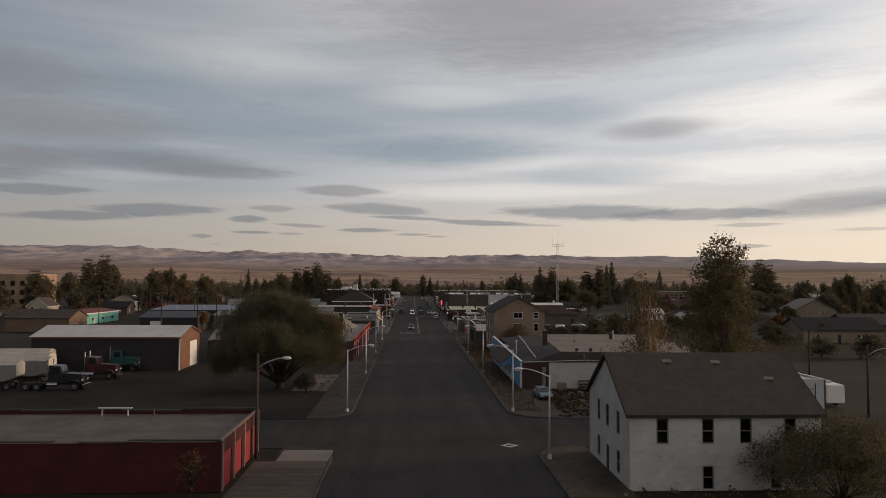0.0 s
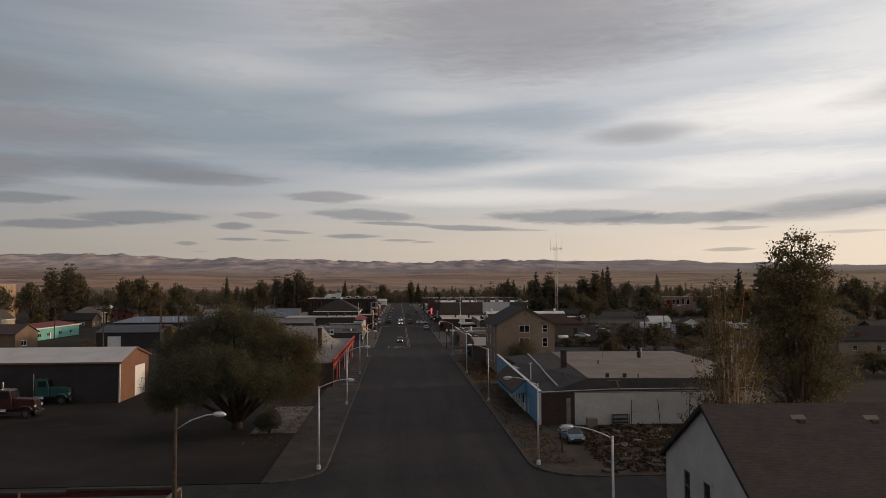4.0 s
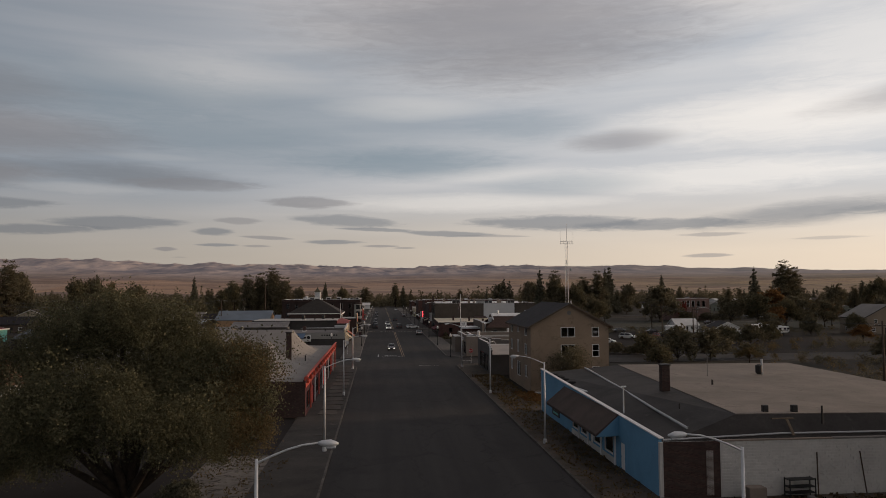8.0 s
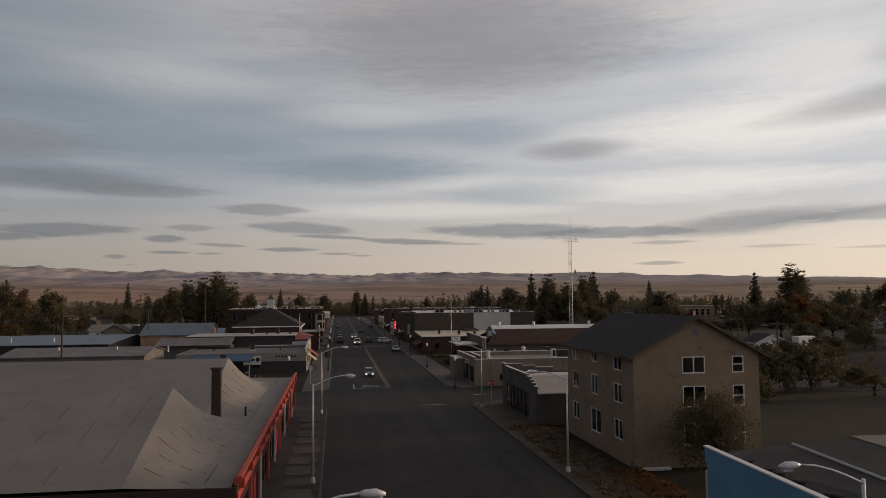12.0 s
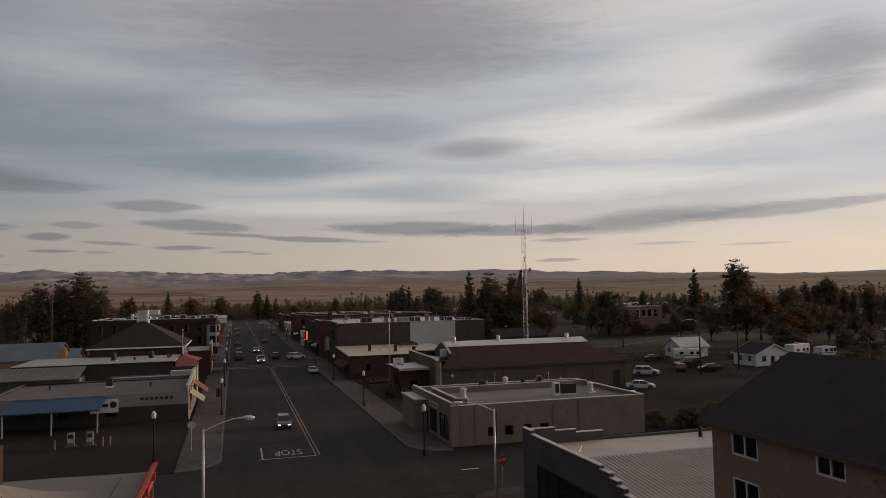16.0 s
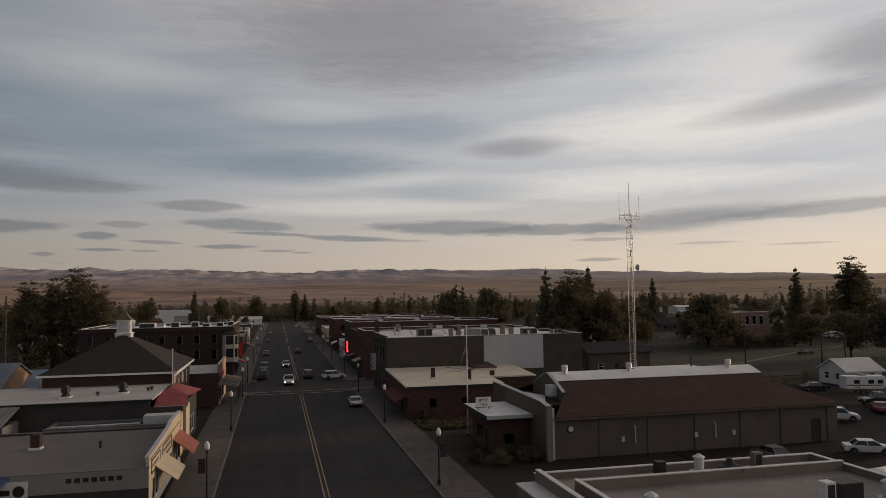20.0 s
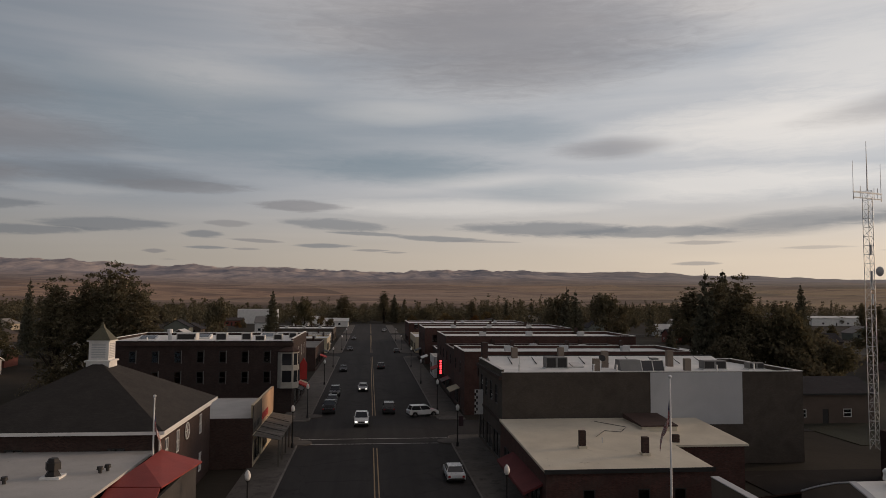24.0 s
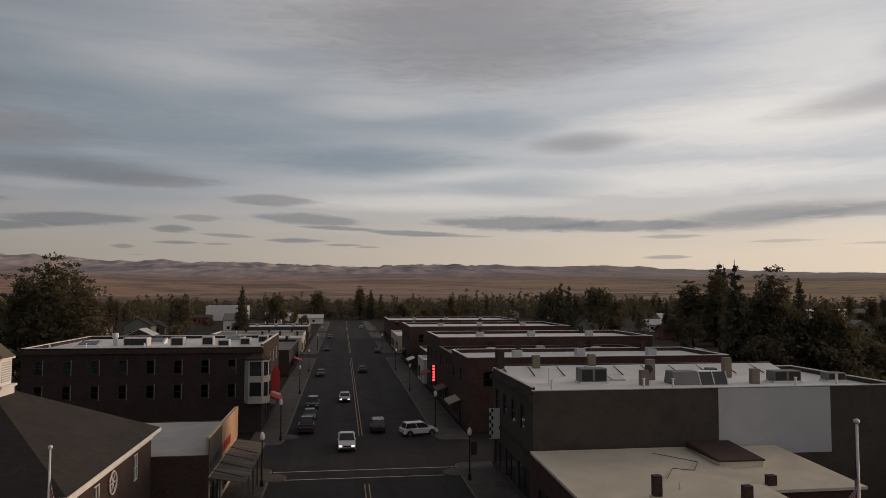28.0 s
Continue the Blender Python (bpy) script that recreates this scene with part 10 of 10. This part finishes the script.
for x, y in ((-25.2, 233.0), (-23.3, 233.0)):
    fuel_pump(x, y)
for x, y in ((-26.6, 232.2), (-21.9, 232.4), (-21.2, 232.6)):
    solo("bollard", tube([(0, 0, 0), (0, 0, 0.95), (0, 0, 1.0)], [0.09, 0.09, 0.05], 8), YELLOW, "yellow steel bollard on the forecourt", "bollard", at=(x, y, 0.05), group="bollards")


# roof gear and tanks
def roof_unit(x, y, z, a, b, c, label="dark rooftop air unit", m_=None):
    t = thing("air_unit", x, y, z, 0, label, "air unit", "air units on the roofs")
    part("case", boxes((0, a, 0, b, 0.1, c)), m_ or GREY_PANEL, t, bevel=0.04)
    part("curb", boxes((-0.1, a + 0.1, -0.1, b + 0.1, 0, 0.12)), WHITE_ROOF, t)
    part("grille", boxes((0.12, a - 0.12, -0.02, 0.0, 0.3, c - 0.15)), DARK_FRAME, t)


roof_unit(29.4, 224.3, 3.75, 1.7, 1.5, 1.25, m_=DARK_FRAME)
roof_unit(28.1, 224.0, 3.75, 0.75, 0.75, 1.5, "tall pale rooftop air box", m_=WHITE)
roof_unit(22.1, 233.2, 3.75, 0.7, 0.7, 1.1, m_=DARK_FRAME)
roof_unit(29.9, 233.2, 3.75, 0.7, 0.6, 1.3, "tan rooftop air box", m_=TAN_BLOCK)
for x, y in ((17.3, 225.4), (32.9, 224.3), (25.6, 233.6)):
    vt = thing("roof_vent", x, y, 3.75, 0, "galvanised roof ventilator on the flat roof", "roof vent", "roof ventilators")
    part("curb", boxes((-0.5, 0.5, -0.5, 0.5, 0, 0.22)), WHITE_ROOF, vt, bevel=0.03)
    part("neck", tube([(0, 0, 0.2), (0, 0, 0.45), (0, 0, 0.5)], [0.42, 0.3, 0.3], 12), GALV, vt, smooth=True)
    part("drum", tube([(0, 0, 0.5), (0, 0, 1.15)], 0.36, 8), METAL_ROOF, vt)
    part("cap", tube([(0, 0, 1.15), (0, 0, 1.2), (0, 0, 1.42)], [0.45, 0.45, 0.08], 8), GALV, vt)
solo("roof_dome", tube([(0, 0, 0), (0, 0, 0.35), (0, 0, 0.5), (0, 0, 0.7), (0, 0, 0.95)], [0.85, 0.85, 0.5, 0.3, 0.2], 14), DARK_FRAME, "dark low domed roof fan", "roof vent", at=(28.1, 233.6, 3.75))
tank = thing("gas_tank", 46.5, 239.5, 0.03, 10, "white horizontal gas tank on short legs", "gas tank")
part("tank", tube([(-1.6, 0, 0.9), (-1.4, 0, 0.9), (1.4, 0, 0.9), (1.6, 0, 0.9)], [0.3, 0.55, 0.55, 0.3], 14), WHITE, tank, smooth=True)
for u in (-1.0, 1.0):
    part("leg", boxes((u - 0.1, u + 0.1, -0.4, 0.4, 0, 0.5)), GREY_WALL, tank)


# junk, weeds and low walls on the dirt lot
def junk_lot_things():
    rng = random.Random(8)
    pal = [mat("rusty_scrap", (0.12, 0.065, 0.045), 0.9, var=0.4), GREY_WALL, DARK_FRAME, WOOD_POLE, TAN_BLOCK]
    for i in range(36):
        x, y = rng.uniform(19, 38), rng.uniform(94, 107.5)
        k = rng.random()
        s_ = rng.uniform(0.2, 0.55)
        if k < 0.4:
            bm = boxes((-s_, s_, -s_ * 0.5, s_ * 0.5, 0, s_ * 0.6))
            solo("scrap_box", bm, pal[i % 5], "dull scrap crate lying in the dirt", "scrap", bevel=0.04, at=(x, y, 0.03), rz=rng.uniform(0, 180), group="scrap in the lot")
        elif k < 0.75:
            L = rng.uniform(0.8, 2.4)
            solo("plank", boxes((-L, L, -0.1, 0.1, 0, 0.07)), pal[3], "weathered plank lying in the dirt", "plank", at=(x, y, 0.03), rz=rng.uniform(0, 180), group="planks in the lot")
        else:
            solo("old_tyre", tube([(0, 0, 0), (0, 0, 0.05), (0, 0, 0.17), (0, 0, 0.22)], [0.28, 0.36, 0.36, 0.28], 14), TYRE, "old black tyre lying in the dirt", "tyre", at=(x, y, 0.03), group="old tyres")
    pale = mat("pale_sawn_board", (0.2, 0.165, 0.125), 0.9, var=0.3, rnd=0.4)
    for i in range(24):
        x, y, L = rng.uniform(17.5, 34), rng.uniform(88.5, 107), rng.uniform(0.5, 1.9)
        solo("board", prism([(-L, 0.0), (L, rng.uniform(0, 0.35)), (L, 0.36), (-L, 0.05)], "y", -0.08, rng.uniform(0.0, 0.12)), pale if i % 3 else pal[2], "pale sawn board lying among the scrap", "board", at=(x, y, 0.04), rz=rng.uniform(0, 180), group="boards in the lot")
    for x, y, a in ((20.5, 97.5, 20), (26.0, 101.0, 75), (30.5, 96.0, -15), (23.0, 91.5, 5)):
        p = thing("pallet", x, y, 0.03, a, "grey weathered wooden pallet lying on the dirt", "pallet", "pallets in the lot")
        for k in range(6):
            part("slat", boxes((-0.6, 0.6, -0.55 + 0.2 * k, -0.43 + 0.2 * k, 0.1, 0.13)), TAN_BLOCK, p)
        for v in (-0.55, -0.05, 0.45):
            part("runner", boxes((v, v + 0.1, -0.55, 0.57, 0, 0.1)), WOOD_POLE, p)
    for i in range(9):
        x, y, s_ = rng.uniform(15.5, 22), rng.uniform(87.2, 91.5), rng.uniform(0.4, 1.1)
        ring = [(s_ * rng.uniform(0.7, 1.1) * math.cos(a), s_ * 0.7 * rng.uniform(0.7, 1.1) * math.sin(a)) for a in (0.2, 1.1, 2.2, 3.3, 4.2, 5.3)]
        solo("concrete_chunk", prism(ring, "z", 0, rng.uniform(0.1, 0.25)), PALE_SLAB, "broken pale concrete chunk at the lot edge", "rubble", at=(x, y, 0.03), rz=rng.uniform(0, 180), group="broken concrete")
    for x, lean in ((24.6, 0.25), (28.1, -0.12), (31.6, 0.3)):
        solo("leaning_pole", tube([(0, 0, 0), (lean, 0.45, 2.9)], 0.045, 6), WOOD_POLE, "thin pole leaning against the white wall", "pole", at=(x, 108.3, 0.03), group="poles against the wall")
    solo("fence_post", boxes((-0.07, 0.07, -0.07, 0.07, 0, 1.6)), WOOD_POLE, "short dark wooden post beside the verge", "post", at=(13.2, 94.5, 0.12))
    bench = thing("iron_rack", 22.4, 108.0, 0.03, 4, "dark iron rack standing against the white wall", "rack")
    for u in (0, 1.9):
        for v in (0, 0.6):
            part("leg", boxes((u, u + 0.06, v, v + 0.06, 0, 1.3)), BLACK_METAL, bench)
    for z in (0.3, 0.7, 1.2):
        part("shelf", boxes((0, 1.96, 0, 0.66, z, z + 0.05)), BLACK_METAL, bench)
    solo("utility_box", boxes((-0.6, 0.6, -0.4, 0.4, 0, 1.1)), TAN_BLOCK, "tan utility box beside the wall", "utility box", bevel=0.03, at=(19.6, 107.3, 0.03))


junk_lot_things()


def weeds(name, x0, x1, y0, y1, count, h, material, label, seed):
    """Tufts of dry grass over a strip of ground."""
    rng = np.random.default_rng(seed)
    c = np.stack([rng.uniform(x0, x1, count), rng.uniform(y0, y1, count), np.full(count, 0.1)], 1)
    tagged(part(name, leaf_mesh(name, rng, c, np.full(count, 0.12), 7, h, material), None, None, label), label, "grass", kind="stuff")


DRY = leaf_mat("dry_grass_blades", (0.09, 0.065, 0.035), (0.17, 0.12, 0.06), (0.22, 0.16, 0.09))
DRY_DARK = leaf_mat("dry_brown_weeds", (0.05, 0.037, 0.024), (0.1, 0.07, 0.042), (0.15, 0.105, 0.06))
weeds("verge_grass", 10.2, 15.0, 148, 182, 900, 0.13, DRY, "dry tan grass along the verge", 3)
weeds("verge_grass", 9.8, 13.6, 90, 148, 1100, 0.1, DRY, "dry tan grass along the verge", 4)
weeds("lot_weeds", 16, 44, 87, 108, 2200, 0.15, DRY_DARK, "low dark weeds over the dirt lot", 5)
weeds("yard_weeds", 12.6, 60, 20, 57, 700, 0.16, LEAF_OLIVE, "rough weeds round the white house", 6)
weeds("slab_weeds", -20, -12.6, 100, 128, 260, 0.09, DRY, "dry weeds in the cracks of the slab", 7)
weeds("hedge_weeds", 14, 22, 276, 287, 500, 0.22, LEAF_DARK, "dark low planting before the brick store", 8)
weeds("rusty_weeds", 13.2, 16.2, 152, 161, 420, 0.12, LEAF_ORANGE, "rusty dry weeds before the apartment house", 9)
weeds("store_weeds", 13.6, 19.0, 276, 286, 260, 0.2, LEAF_DARK, "dark low planting before the brick store", 10)


# ---- painted blocks of the white walls ----
def block_wall(owner, x0, x1, y, z0, z1, holes, size, seed, near):
    """Courses of blocks standing a little proud of the wall; the nearest are pieces of their own."""
    bw, bh = size
    rng = random.Random(seed)
    base = boxes((0.009, bw - 0.009, -0.024, 0.004, 0.008, bh - 0.008))
    shared = mesh_of("block", base, WHITE_WALL)
    rest, n, row, z = bmesh.new(), 0, 0, z0
    while z + bh <= z1:
        x = x0 - (bw / 2 if row % 2 else 0)
        while x < x1:
            a, b = max(x, x0), min(x + bw, x1)
            if b - a > 0.08 and not any(a < h1 + 0.02 and b > h0 - 0.02 and z < k1 + 0.02 and z + bh > k0 - 0.02 for h0, h1, k0, k1 in holes):
                if b - a > bw - 0.01 and n < 290 and near(a, z):
                    ob = new("block", shared)
                    ob.parent, ob.location = owner, (a, y + rng.uniform(-0.004, 0.002), z)
                    n += 1
                else:
                    d = rng.uniform(-0.004, 0.002)
                    add_box(rest, a + 0.009, b - 0.009, y - 0.024 + d, y + 0.004, z + 0.008, z + bh - 0.008)
            x += bw
        z += bh
        row += 1
    tagged(part("block_course", rest, WHITE_WALL, owner, "white painted block courses"), "white painted block courses", kind="stuff")


block_wall(WHITE_HOUSE.ob, 0.02, 14.98, 0.0, 0.1, 5.75, WHITE_HOUSE.ops["S"], (0.6, 0.3), 1, lambda a, z: a < 11.5)
block_wall(BLUE_STORE.ob, 4.32, 27.46, 0.0, 0.05, 3.76, BLUE_STORE.ops["S"], (0.405, 0.205), 2, lambda a, z: a < 12.5)
